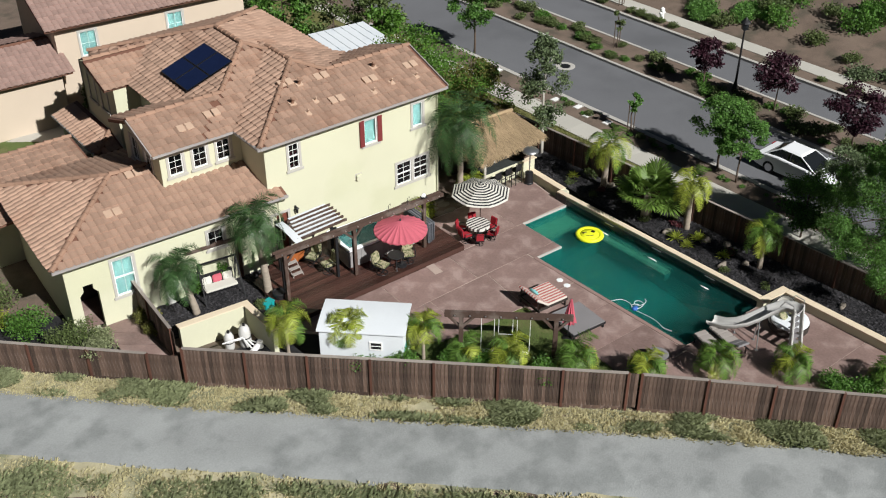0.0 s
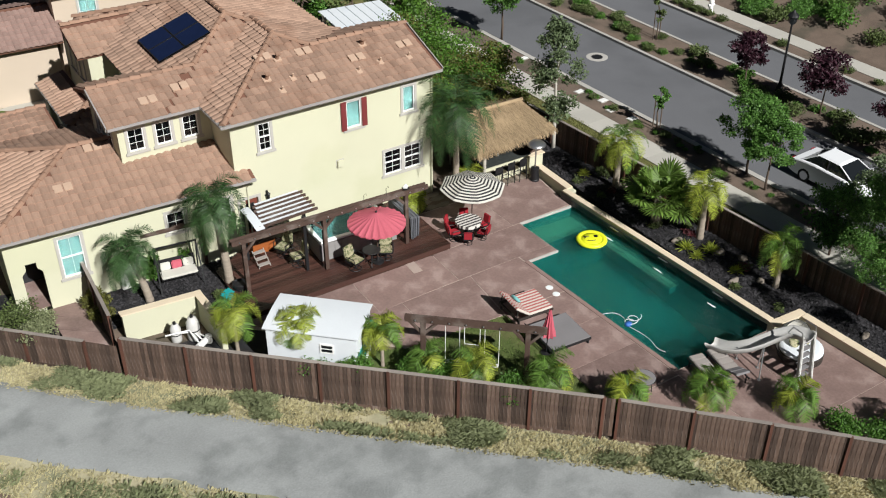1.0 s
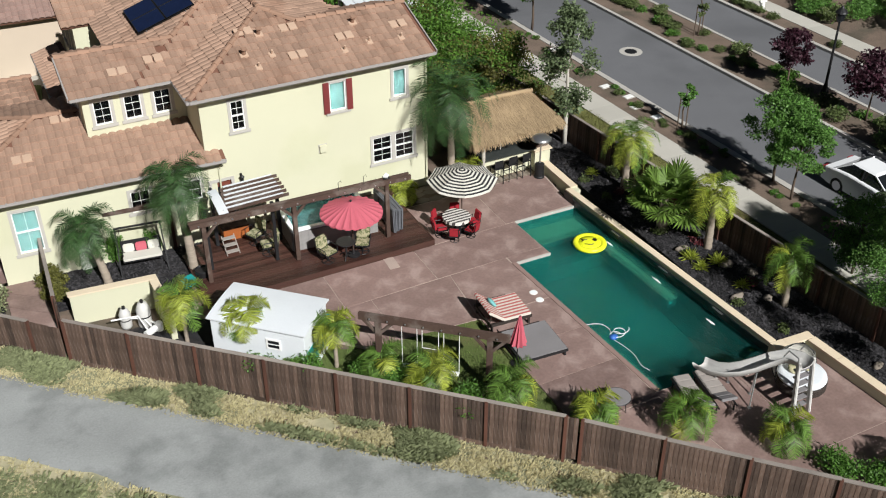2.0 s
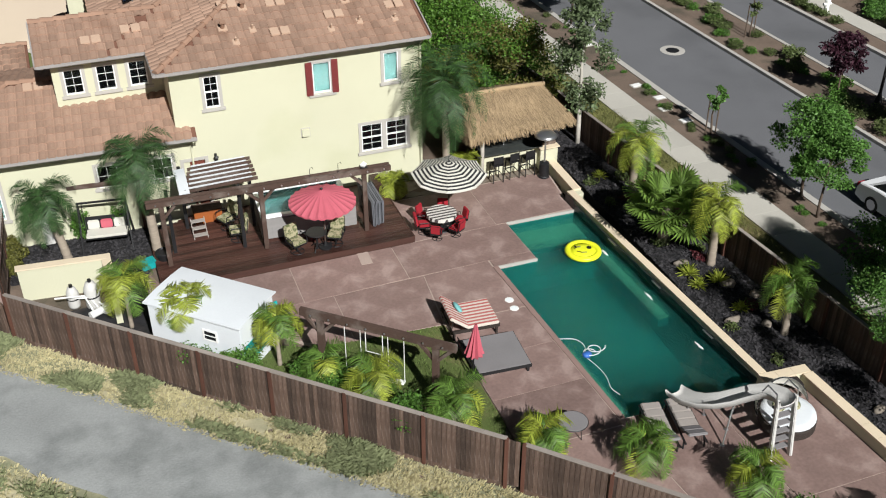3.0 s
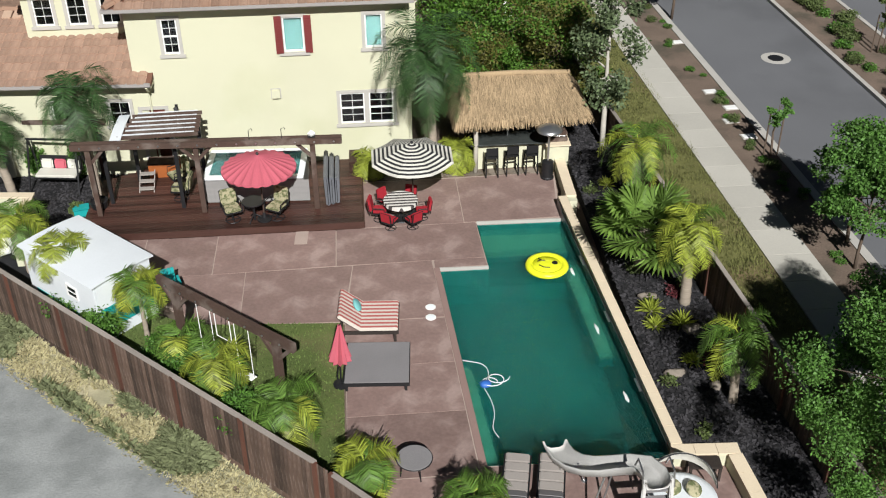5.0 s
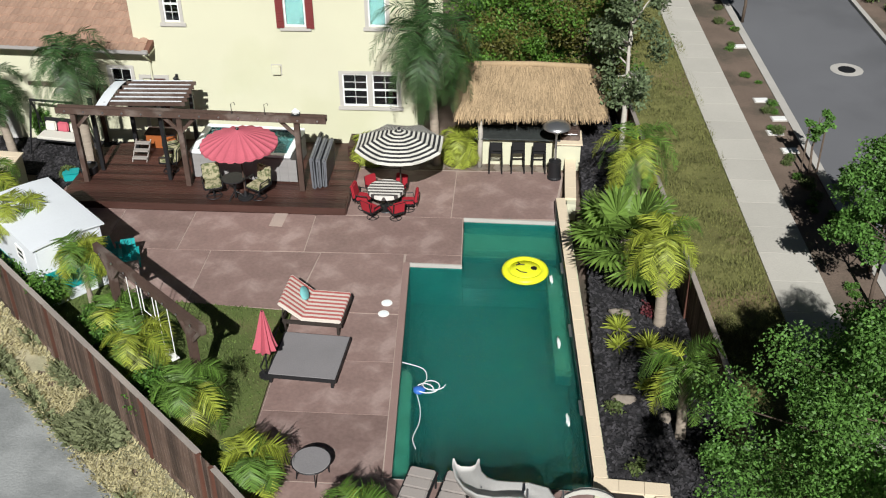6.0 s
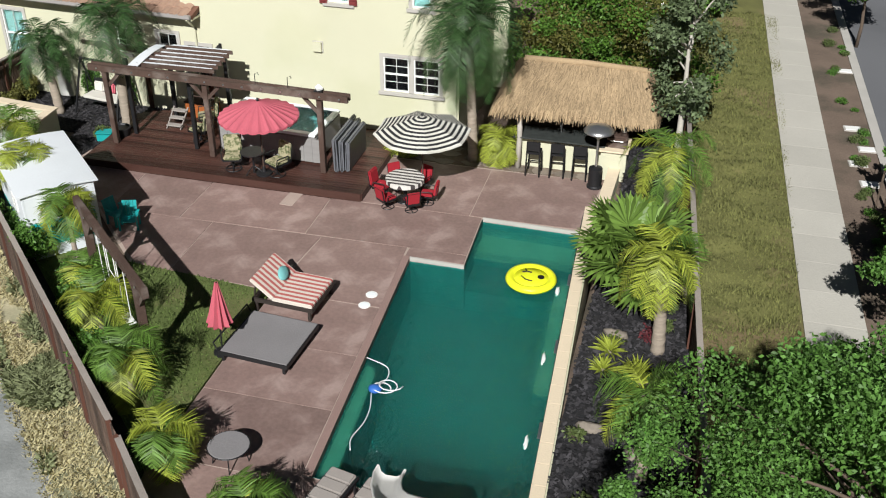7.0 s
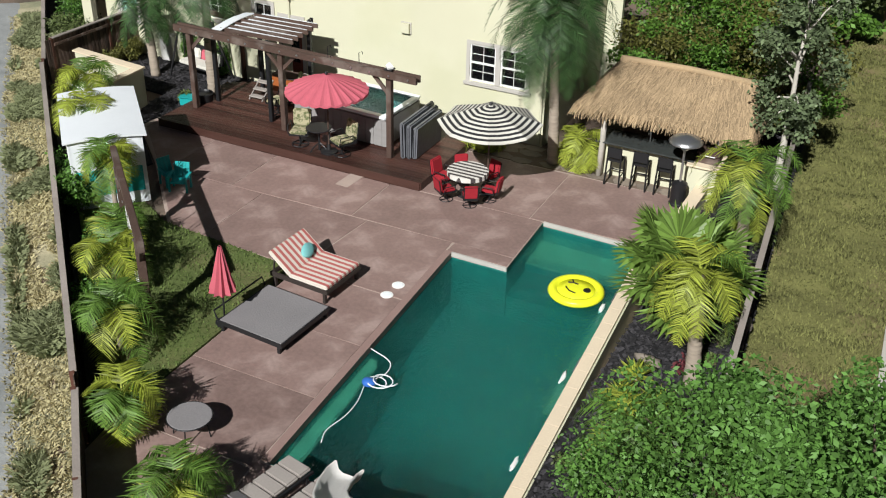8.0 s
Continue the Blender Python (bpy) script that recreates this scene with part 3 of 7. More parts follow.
                count += 1
            else:
                rest.add([t @ Vector(p) for p in TILE_GEO.v], TILE_GEO.f)
    if rest.f:
        o = part("tiles", rest, material, e)
        o["kind"] = "stuff"
    return e


def ridge(parent, a, b, material=RIDGE):
    """Half-round ridge tiles laid along a line."""
    a, b = Vector(a), Vector(b)
    d = b - a
    n = max(1, int(d.length / 0.4))
    g = Geo()
    u = d.normalized()
    s = u.cross(Vector((0, 0, 1))).normalized()
    w = s.cross(u)
    for i in range(n):
        p, q = a + d * (i / n), a + d * ((i + 1.08) / n)
        vs = []
        for c, r, lift in ((p, 0.125, 0.05), (q, 0.105, 0.02)):
            vs += [c + s * (math.cos(t) * r) + w * (math.sin(t) * r + lift) for t in [math.pi * k / 5 for k in range(6)]]
        g.add(vs, [(k, k + 1, 7 + k, 6 + k) for k in range(5)] + [(5, 4, 3, 2, 1, 0)])
    return part("ridge_tiles", g, material, parent)


def gutter(parent, a, b):
    g = Geo().bar(a, b, 0.13, 0.12)
    part("gutter", g, GUTTER, parent, bevel=0.02)


house = thing("house", pose(0, 0, 0), "two-storey cream stucco house with terracotta tile roofs", "house")
FY = 6.83           # face of the main facade
X0, X1 = -9.5, -0.40
EZ = 6.12           # eaves
YB = 11.75

# main block
holes = [(-8.36, -7.86, 4.4, 5.58), (-4.50, -3.84, 4.32, 5.5), (-1.84, -1.28, 4.36, 5.5), (-2.80, -1.98, 1.62, 2.74), (-1.82, -1.0, 1.62, 2.74),
         (-9.42, -8.66, 0.25, 2.45)]
part("wall", wall_panel(Geo(), X0, X1, -0.2, EZ, holes, FY, FY + 0.22), STUCCO, house)
part("wall", Geo().box(X1 - 0.22, X1, FY + 0.22, YB, -0.2, EZ), STUCCO, house)
part("wall", Geo().box(X0, X0 + 0.22, FY + 0.22, YB, -0.2, EZ), STUCCO, house)
part("wall", Geo().box(X0 + 0.22, X1 - 0.22, YB - 0.22, YB, -0.2, EZ), STUCCO, house)
part("corner_trim", Geo().box(X1 - 0.10, X1 + 0.02, FY - 0.02, FY + 0.0, 0.0, EZ), STUCCO, house)
window(house, pose(-8.11, FY, 4.4), 0.50, 1.18)
w = window(house, pose(-4.17, FY, 4.32), 0.66, 1.18, 1, 1, 1, blind=True)
window(house, pose(-1.56, FY, 4.36), 0.56, 1.14, 1, 1, 1, blind=True)
w = window(house, pose(-2.39, FY, 1.62), 0.82, 1.12, surround=False, sill=False)
window(house, pose(-1.41, FY, 1.62), 0.82, 1.12, surround=False, sill=False)
part("surround", Geo().box(-2.91, -2.80, FY - 0.035, FY + 0.02, 1.60, 2.85).box(-1.0, -0.89, FY - 0.035, FY + 0.02, 1.60, 2.85)
     .box(-2.80, -1.0, FY - 0.035, FY + 0.02, 2.74, 2.85).box(-1.98, -1.82, FY - 0.035, FY + 0.02, 1.62, 2.74), TRIM, house)
part("sill", Geo().box(-2.97, -0.83, FY - 0.075, FY + 0.03, 1.49, 1.60), TRIM, house, bevel=0.01)
for x in (-4.17 - 0.33 - 0.26, -4.17 + 0.33 + 0.03):
    g = Geo().box(x, x + 0.24, FY - 0.075, FY - 0.037, 4.28, 5.56)
    for k in range(14):
        g.box(x + 0.03, x + 0.21, FY - 0.09, FY - 0.07, 4.34 + k * 0.086, 4.34 + k * 0.086 + 0.05)
    part("shutter", g, SHUTTER, house)
# door to the deck
d = part("door", Geo().box(-9.40, -8.68, FY + 0.08, FY + 0.13, 0.25, 2.43), DOOR_RED, house, "stained red-brown wooden door with a glass light")
part("light", Geo().box(-9.24, -8.84, FY + 0.072, FY + 0.079, 1.0, 2.2), CAR_GLASS, d)
part("surround", Geo().box(-9.54, -9.42, FY - 0.03, FY + 0.02, 0.25, 2.57).box(-8.66, -8.54, FY - 0.03, FY + 0.02, 0.25, 2.57).box(-9.42, -8.66, FY - 0.03, FY + 0.02, 2.45, 2.57), TRIM, d)
part("handle", Geo().tube([(-8.76, FY + 0.03, 1.2), (-8.76, FY + 0.03, 1.36)], 0.018), BLACK, d)
# wall lamp
wl = thing("wall_lamp", pose(-8.27, FY, 2.45), "black lantern wall lamp with glass beside the door", "wall lamp")
part("plate", Geo().box(-0.05, 0.05, -0.02, 0, -0.08, 0.16), BLACK, wl, bevel=0.008)
part("arm", Geo().tube([(0, -0.02, 0.1), (0, -0.1, 0.16), (0, -0.16, 0.12)], 0.012), BLACK, wl)
part("lantern", Geo().lathe([(0.03, -0.16), (0.055, -0.1), (0.075, 0.06), (0.1, 0.07), (0.02, 0.15)], 6, (0, -0.16, 0)), BLACK, wl)
# white box on the facade
vb = thing("wall_vent", pose(-4.92, FY, 2.7), "small cream vent hood on the facade", "vent")
part("hood", Geo().box(-0.14, 0.14, -0.12, 0, 0, 0.30), STUCCO, vb, bevel=0.012)
part("flange", Geo().box(-0.17, 0.17, -0.02, 0, -0.03, 0.33), TRIM, vb)

# front block roof: its south slope rises to a short ridge that runs north, and to a lower gable on the east
E0 = FY - 0.48
RISE = 0.34
YE = 11.75          # back of the east gable
wx, ex = X0 - 0.42, X1 + 0.22
HB, HR = 4.05, 2.95  # depth to the high ridge and to the gable's ridge
BX = wx + HB
RY, AY, BY = E0 + HR, E0 + HB, 12.5
RZ, AZ = EZ + HR * RISE, EZ + HB * RISE
roof = part("roof", Geo().box(X0 - 0.2, X1 - 0.1, FY, YE, EZ - 0.02, EZ + 0.02), UNDER, house)
slope(roof, (wx, E0, EZ), (ex, E0, EZ), RISE, [(0, 0), (ex - wx, 0), (ex - wx, HR), (2 * HB - HR, HR), (HB, HB)], 0)
slope(roof, (wx, BY, EZ), (wx, E0, EZ), RISE, [(BY - 9.25, 0), (BY - E0, 0), (BY - AY, HB), (-0.8, HB)])
slope(roof, (BX + HB, E0, EZ), (BX + HB, BY, EZ), RISE, [(HR, HR), (HB, HB), (BY - E0, HB), (BY - E0, 0), (2 * HR, 0)])
slope(roof, (ex, E0 + 2 * HR, EZ), (BX, E0 + 2 * HR, EZ), RISE, [(0, 0), (ex - BX - HB, 0), (ex - BX - HB + HR, HR), (0, HR)])
ridge(roof, (BX + HB - HR, RY, RZ), (ex, RY, RZ))
ridge(roof, (wx, E0, EZ), (BX, AY, AZ))
ridge(roof, (BX + HB - HR, RY, RZ), (BX, AY, AZ))
ridge(roof, (BX, AY, AZ), (BX, BY, AZ))
g = Geo()
g.add([(X1 - 0.2, FY, EZ), (X1 - 0.2, YE, EZ), (X1 - 0.2, RY, RZ - 0.2), (X1, FY, EZ), (X1, YE, EZ), (X1, RY, RZ - 0.2)], [(0, 1, 2), (3, 5, 4), (0, 3, 4, 1), (1, 4, 5, 2), (2, 5, 3, 0)])
part("gable_wall", g, STUCCO, house)
gutter(roof, (wx, E0 - 0.06, EZ - 0.03), (ex - 0.05, E0 - 0.06, EZ - 0.03))
gutter(roof, (wx - 0.06, E0 - 0.1, EZ - 0.03), (wx - 0.06, 8.4, EZ - 0.03))
part("soffit", Geo().box(wx, ex, E0, FY, EZ - 0.12, EZ - 0.06), STUCCO, roof)
part("soffit", Geo().box(wx, X0, FY, 8.4, EZ - 0.12, EZ - 0.06), STUCCO, roof)
part("barge_board", Geo().bar((ex + 0.02, E0, EZ - 0.02), (ex + 0.02, RY, RZ - 0.02), 0.05, 0.2), GUTTER, roof)
part("barge_board", Geo().bar((ex + 0.02, E0 + 2 * HR, EZ - 0.02), (ex + 0.02, RY, RZ - 0.02), 0.05, 0.2), GUTTER, roof)
part("downpipe", Geo().tube([(X1 - 0.06, FY - 0.5, EZ - 0.1), (X1 - 0.06, FY - 0.07, EZ - 0.45), (X1 - 0.06, FY - 0.07, 0.1)], 0.035), STUCCO, roof)

# upper block behind: three windows over the low wing
DY = 8.85
DX0 = -13.2
holes = [(-12.85, -12.2, 4.75, 5.68), (-11.75, -11.1, 4.75, 5.68), (-10.65, -10.0, 4.75, 5.68)]
part("wall", wall_panel(Geo(), DX0, X0, 3.0, EZ, holes, DY, DY + 0.2), STUCCO, house)
for x in (-12.525, -11.425, -10.325):
    window(house, pose(x, DY, 4.75), 0.62, 0.93, 2, 3, 1)
wh = [(0.7, 1.4, 4.6, 5.7), (2.0, 2.7, 4.6, 5.7)]
mw = Matrix.Translation((DX0, 12.4, 0)) @ pose(0, 0, 0, 0, 0, -90)
part("wall", wall_panel(Geo(), 0, 12.4 - DY - 0.2, 0.0, EZ, wh, 0, 0.2, mw), STUCCO, house)
for c in (1.05, 2.35):
    window(house, mw @ pose(c, 0, 4.6), 0.68, 1.08, 2, 2, 1)
part("wall", Geo().box(-12.2, -12.0, 15.6, 19.6, 0, EZ), STUCCO, house)
part("wall", Geo().box(-11.0, -10.8, 12.4, 19.8, 0, EZ), STUCCO, house)
part("wall", Geo().box(-12.2, -11.0, 19.4, 19.6, 0, EZ), STUCCO, house)
part("wall", Geo().box(DX0 + 0.2, -11.0, 12.2, 12.4, 0, EZ), STUCCO, house)
part("wall", Geo().box(-12.0, -11.0, 15.6, 15.8, 0, EZ), STUCCO, house)
part("wall", Geo().box(-10.8, -2.8, 19.6, 19.8, 0, EZ), STUCCO, house)
part("wall", Geo().box(-2.8, 0.1, 11.9, 12.1, -0.2, EZ), STUCCO, house)
part("wall", Geo().box(-2.8, -2.6, 12.1, 19.8, -0.2, EZ), STUCCO, house)
# gable over the three windows, its ridge running east into the big hip roof
gy = 8.45
gh = 2.15
gz = EZ + gh * RISE
gx = DX0 - 0.45
bx0, bx1, by0, by1 = -11.45, -2.2, gy, 20.2
bh = (bx1 - bx0) / 2
BR = RISE
bz = EZ + bh * BR
slope(roof, (gx, gy, EZ), (bx0, gy, EZ), RISE, [(0, 0), (bx0 - gx, 0), (bx0 - gx + gh, gh), (0, gh)])
slope(roof, (bx0 + gh, gy + 2 * gh, EZ), (gx, gy + 2 * gh, EZ), RISE, [(0, 0), (bx0 + gh - gx, 0), (bx0 + gh - gx, gh), (0, gh)])
ridge(roof, (gx, gy + gh, gz), (bx0 + gh, gy + gh, gz))
g = Geo().add([(DX0, DY, EZ), (DX0, gy + 2 * gh, EZ), (DX0, gy + gh, gz - 0.1), (DX0 + 0.2, DY, EZ), (DX0 + 0.2, gy + 2 * gh, EZ), (DX0 + 0.2, gy + gh, gz - 0.1)], [(0, 2, 1), (3, 4, 5), (0, 1, 4, 3), (1, 2, 5, 4), (2, 0, 3, 5)])
part("gable_wall", g, STUCCO, house)
gutter(roof, (gx, gy - 0.06, EZ - 0.03), (wx, gy - 0.06, EZ - 0.03))
part("soffit", Geo().box(gx, wx, gy, DY, EZ - 0.12, EZ - 0.06), STUCCO, roof)
part("barge_board", Geo().bar((gx - 0.02, gy, EZ - 0.02), (gx - 0.02, gy + gh, gz - 0.02), 0.05, 0.2), GUTTER, roof)
# big hip roof, its west slope carries the solar panels
slope(roof, (bx0, by1, EZ), (bx0, by0, EZ), BR, [(0, 0), (by1 - by0, 0), (by1 - by0 - bh, bh), (bh, bh)])
slope(roof, (bx0, by0, EZ), (bx1, by0, EZ), BR, [(0, 0), (wx - bx0 + 0.7, 0), (BX - bx0 + 0.4, HB - 0.3), (2 * bh, 0), (bh, bh)])
slope(roof, (bx1, by0, EZ), (bx1, by1, EZ), BR, [(0, 0), (by1 - by0, 0), (by1 - by0 - bh, bh), (bh, bh)])
slope(roof, (bx1, by1, EZ), (bx0, by1, EZ), BR, [(0, 0), (bx1 - bx0, 0), (bh, bh)])
ridge(roof, (bx0 + bh, by0 + bh, bz), (bx0 + bh, by1 - bh, bz))
ridge(roof, (bx0 + gh, by0 + gh, gz), (bx0 + bh, by0 + bh, bz))
for cx, cy in ((bx1, by0), (bx0, by1), (bx1, by1)):
    ridge(roof, (cx, cy, EZ), (bx0 + bh, by0 + bh if cy == by0 else by1 - bh, bz))
# west gable farther back
ky, kh = 15.5, 2.1
DX1 = -12.2
kz = EZ + kh * RISE
slope(roof, (DX1 - 0.45, ky, EZ), (bx0 + 4, ky, EZ), RISE, [(0, 0), (3.2, 0), (3.2, kh), (0, kh)])
slope(roof, (bx0 + 4, ky + 2 * kh, EZ), (DX1 - 0.45, ky + 2 * kh, EZ), RISE, [(0, 0), (4.2, 0), (4.2, kh), (0, kh)])
ridge(roof, (DX1 - 0.45, ky + kh, kz), (bx0 + 4, ky + kh, kz))
part("gable_wall", Geo().add([(DX1, ky + 0.3, EZ - 0.02), (DX1, ky + 2 * kh - 0.3, EZ - 0.02), (DX1, ky + kh, kz - 0.12), (DX1 + 0.2, ky + 0.3, EZ - 0.02), (DX1 + 0.2, ky + 2 * kh - 0.3, EZ - 0.02), (DX1 + 0.2, ky + kh, kz - 0.12)], [(0, 2, 1), (3, 4, 5), (0, 1, 4, 3), (1, 2, 5, 4), (2, 0, 3, 5)]), STUCCO, house)

# low wing in front
WM = Matrix.Translation((-9.2, FY + 0.02, 0)) @ pose(0, 0, 0, 0, 0, -3.0)     # local -x runs west along the wing
WL = 9.2
wing_holes = [(-3.2, -2.5, 1.9, 2.75), (-7.3, -6.45, 1.2, 2.9), (-8.75, -8.0, 0.0, 2.2), (-1.3, -0.6, 1.9, 2.75)]
part("wall", wall_panel(Geo(), -WL, 0, -0.2, 3.55, wing_holes, 0, 0.22, WM), STUCCO, house)
part("wall", Geo().box(-WL, -WL + 0.22, 0.22, 7.0, -0.2, 3.55, WM), STUCCO, house)
window(house, WM @ pose(-6.875, 0, 1.2), 0.85, 1.7, 2, 1, 2, blind=True)
window(house, WM @ pose(-2.85, 0, 1.9), 0.7, 0.85, 2, 2, 1)
window(house, WM @ pose(-0.95, 0, 1.9), 0.7, 0.85, 2, 2, 1)
g = Geo()
for s in (-1, 1):
    g.add([WM @ Vector(p) for p in ((-8.375 + s * 0.375, -0.001, 2.2), (-8.375 + s * 0.375, -0.001, 1.75), (-8.375 + s * 0.2, -0.001, 1.95), (-8.375 + s * 0.2, -0.001, 2.2),
           (-8.375 + s * 0.375, 0.2, 2.2), (-8.375 + s * 0.375, 0.2, 1.75), (-8.375 + s * 0.2, 0.2, 1.95), (-8.375 + s * 0.2, 0.2, 2.2))],
          [(0, 1, 2, 3), (7, 6, 5, 4), (1, 5, 6, 2), (2, 6, 7, 3)])
part("arch", g, STUCCO, house)
part("porch_floor", Geo().box(-WL + 0.22, -7.2, 0.22, 2.2, -0.1, 0.02, WM), PATIO, house)
# porch back coloured near-black: the shade behind the arch is painted on
part("porch_wall", Geo().box(-WL + 0.22, -7.0, 2.2, 2.4, -0.2, 3.5, WM), INNER_SHADE, house)
wing_roof = part("wing_roof", Geo().box(-WL, 0, 0.0, 6.8, 3.5, 3.56, WM), UNDER, house)


def wp(x, y, z):
    return tuple(WM @ Vector((x, y, z)))


wr, wd = 0.29, 3.9
slope(wing_roof, wp(-WL - 0.5, -0.55, 3.62), wp(0.35, -0.55, 3.62), wr, [(0, 0), (WL + 0.85, 0), (WL + 0.85, wd), (wd, wd)], pieces=290)
slope(wing_roof, wp(-WL - 0.5, 2 * wd - 0.55, 3.62), wp(-WL - 0.5, -0.55, 3.62), wr, [(0, 0), (2 * wd, 0), (wd, wd)])
slope(wing_roof, wp(-3.8, 2 * wd - 0.55, 3.62), wp(-WL - 0.5, 2 * wd - 0.55, 3.62), wr, [(0, 0), (WL - 3.3, 0), (WL - 3.3 - wd, wd), (0, wd)])
ridge(wing_roof, wp(-WL - 0.5, -0.55, 3.62), wp(-WL - 0.5 + wd, wd - 0.55, 3.62 + wd * wr))
ridge(wing_roof, wp(-WL - 0.5 + wd, wd - 0.55, 3.62 + wd * wr), wp(-3.9, wd - 0.55, 3.62 + wd * wr))
ridge(wing_roof, wp(-WL - 0.5, 2 * wd - 0.55, 3.62), wp(-WL - 0.5 + wd, wd - 0.55, 3.62 + wd * wr))
gutter(wing_roof, wp(-WL - 0.5, -0.61, 3.6), wp(0.35, -0.61, 3.6))
part("soffit", Geo().box(-WL - 0.5, 0.35, -0.55, 0, 3.46, 3.52, WM), STUCCO, wing_roof)
part("downpipe", Geo().tube([wp(0.2, -0.6, 3.5), wp(0.2, -0.4, 3.3), wp(0.12, -0.06, 3.1), wp(0.12, -0.06, 0.1)], 0.035), STUCCO, wing_roof)
# second low roof to the north-west
part("wall", Geo().box(-23.0, -14.6, 14.2, 16.5, -0.2, 3.1), STUCCO, house)
nw = part("wing_roof", Geo().box(-23.0, -14.6, 14.2, 16.5, 3.1, 3.14), UNDER, house)
slope(nw, (-23.5, 12.4, 3.02), (-14.1, 12.4, 3.02), 0.14, [(0, 0), (9.4, 0), (9.4, 4.6), (0, 4.6)])
ridge(nw, (-23.5, 17.0, 3.66), (-14.1, 17.0, 3.66))
# porch roof below the west gable
pr = part("porch_roof", Geo().box(-13.2, DX1, 16.0, 20.8, 2.9, 2.95), UNDER, house)
slope(pr, (-13.5, 21.1, 3.0), (-13.5, 15.7, 3.0), 0.3, [(0, 0), (5.4, 0), (4.2, 1.3), (0, 1.3)])
slope(pr, (-13.5, 15.7, 3.0), (DX1, 15.7, 3.0), 0.3, [(0, 0), (1.3, 0), (1.3, 1.3)])
ridge(pr, (-13.5, 15.7, 3.0), (DX1, 17.0, 3.39))
part("porch_post", Geo().box(-13.3, -13.05, 16.0, 16.25, -0.1, 2.95), STUCCO, house)
part("porch_post", Geo().box(-13.3, -13.05, 20.4, 20.65, -0.1, 2.95), STUCCO, house)
gutter(pr, (-13.56, 21.1, 2.98), (-13.56, 15.7, 2.98))
for c in (16.9, 18.3):
    window(house, Matrix.Translation((DX1, c, 4.5)) @ pose(0, 0, 0, 0, 0, -90), 0.7, 1.25, 2, 2, 1)

# roof fittings
def on_slope(px, py, e=(0, E0, EZ), rise=RISE):
    return e[2] + (py - e[1]) * rise


for x, y, big in ((-7.3, 8.0, 1), (-6.4, 8.9, 1), (-2.7, 8.6, 1), (-7.0, 7.3, 0), (-6.3, 7.8, 0), (-3.6, 7.3, 0), (-2.5, 7.5, 0), (-1.2, 7.4, 0)):
    e = thing("roof_vent", pose(x, y, on_slope(x, y) + 0.05, math.degrees(math.atan(RISE))), "terracotta coloured vent on the roof tiles", "roof vent", "roof vents")
    if big:
        part("base", Geo().box(-0.16, 0.16, -0.14, 0.14, -0.02, 0.06), TILE_PALE, e, bevel=0.01)
        part("pipe", Geo().tube([(0, 0.02, 0.03), (0, -0.02, 0.32)], [0.08, 0.07], 10), RIDGE, e)
        part("hood", Geo().box(-0.11, 0.11, -0.12, 0.08, 0.30, 0.36), RIDGE, e, bevel=0.02)
    else:
        part("base", Geo().box(-0.12, 0.12, -0.2, 0.1, -0.02, 0.05), TILE_PALE, e, bevel=0.01)
        part("pipe", Geo().tube([(0, 0, 0.02), (0, -0.04, 0.24)], 0.035, 8), TILE_PALE, e)
for x, y in ((-5.2, 9.0), (-5.4, 7.5), (-3.3, 8.0), (-1.0, 8.1), (-11.7, 9.3), (-10.3, 9.6), (-6.9, 9.2)):
    r = RISE
    ey = E0 if x > -9.8 else gy
    e = thing("roof_vent_tile", pose(x, y, EZ + (y - ey) * r + 0.05, math.degrees(math.atan(r))), "pair of pale flat vent tiles set in the roof", "vent tile", "pale vent tiles")
    part("tile", Geo().box(-0.34, -0.03, -0.2, 0.2, 0, 0.07), TILE_PALE, e, bevel=0.012)
    part("tile", Geo().box(0.03, 0.34, -0.2, 0.2, 0, 0.07), TILE_PALE, e, bevel=0.012)
for u, v in ((-3.1, 2.3), (-6.5, 1.3), (-4.9, 3.0)):
    e = thing("roof_vent_tile", WM @ pose(u, v, 3.62 + (v + 0.55) * wr + 0.05, math.degrees(math.atan(wr))), "pair of pale flat vent tiles set in the roof", "vent tile", "pale vent tiles")
    part("tile", Geo().box(-0.34, -0.03, -0.2, 0.2, 0, 0.07), TILE_PALE, e, bevel=0.012)
    part("tile", Geo().box(0.03, 0.34, -0.2, 0.2, 0, 0.07), TILE_PALE, e, bevel=0.012)

# solar panels on the west slope
sp = thing("solar_array", Matrix.Translation((-10.25, 14.5, EZ + (-10.25 - bx0) * BR + 0.2)) @ pose(0, 0, 0, 0, -math.degrees(math.atan(BR)), 0), "dark blue solar panels in black frames on the roof", "solar panel")
for i in range(2):
    for j in range(2):
        x, y = i * 1.22, -j * 1.32
        p = part("panel", Geo().box(x, x + 1.2, y - 1.3, y, 0, 0.035), SOLAR, sp)
        part("panel_frame", Geo().box(x, x + 1.2, y - 1.3, y - 1.27, -0.02, 0.04).box(x, x + 1.2, y - 0.03, y, -0.02, 0.04).box(x, x + 0.03, y - 1.27, y - 0.03, -0.02, 0.04).box(x + 1.17, x + 1.2, y - 1.27, y - 0.03, -0.02, 0.04), BLACK, p)
for x in (0.3, 2.0):
    part("rail", Geo().box(x, x + 0.04, -2.6, 0, -0.16, 0), STEEL, sp)

# ---- pool ----
P1, P2, P3, P4 = (0.0, 0.12), (1.48, 0.08), (1.40, 2.62), (4.13, 2.55)
P5, P6 = (0.42, -8.15), (4.72, -8.28)
POOL = [P1, P2, P3, P4, P6, P5]
pool = thing("pool", pose(0, 0, 0), "swimming pool with green rippled water and dark tiled raised wall", "pool")


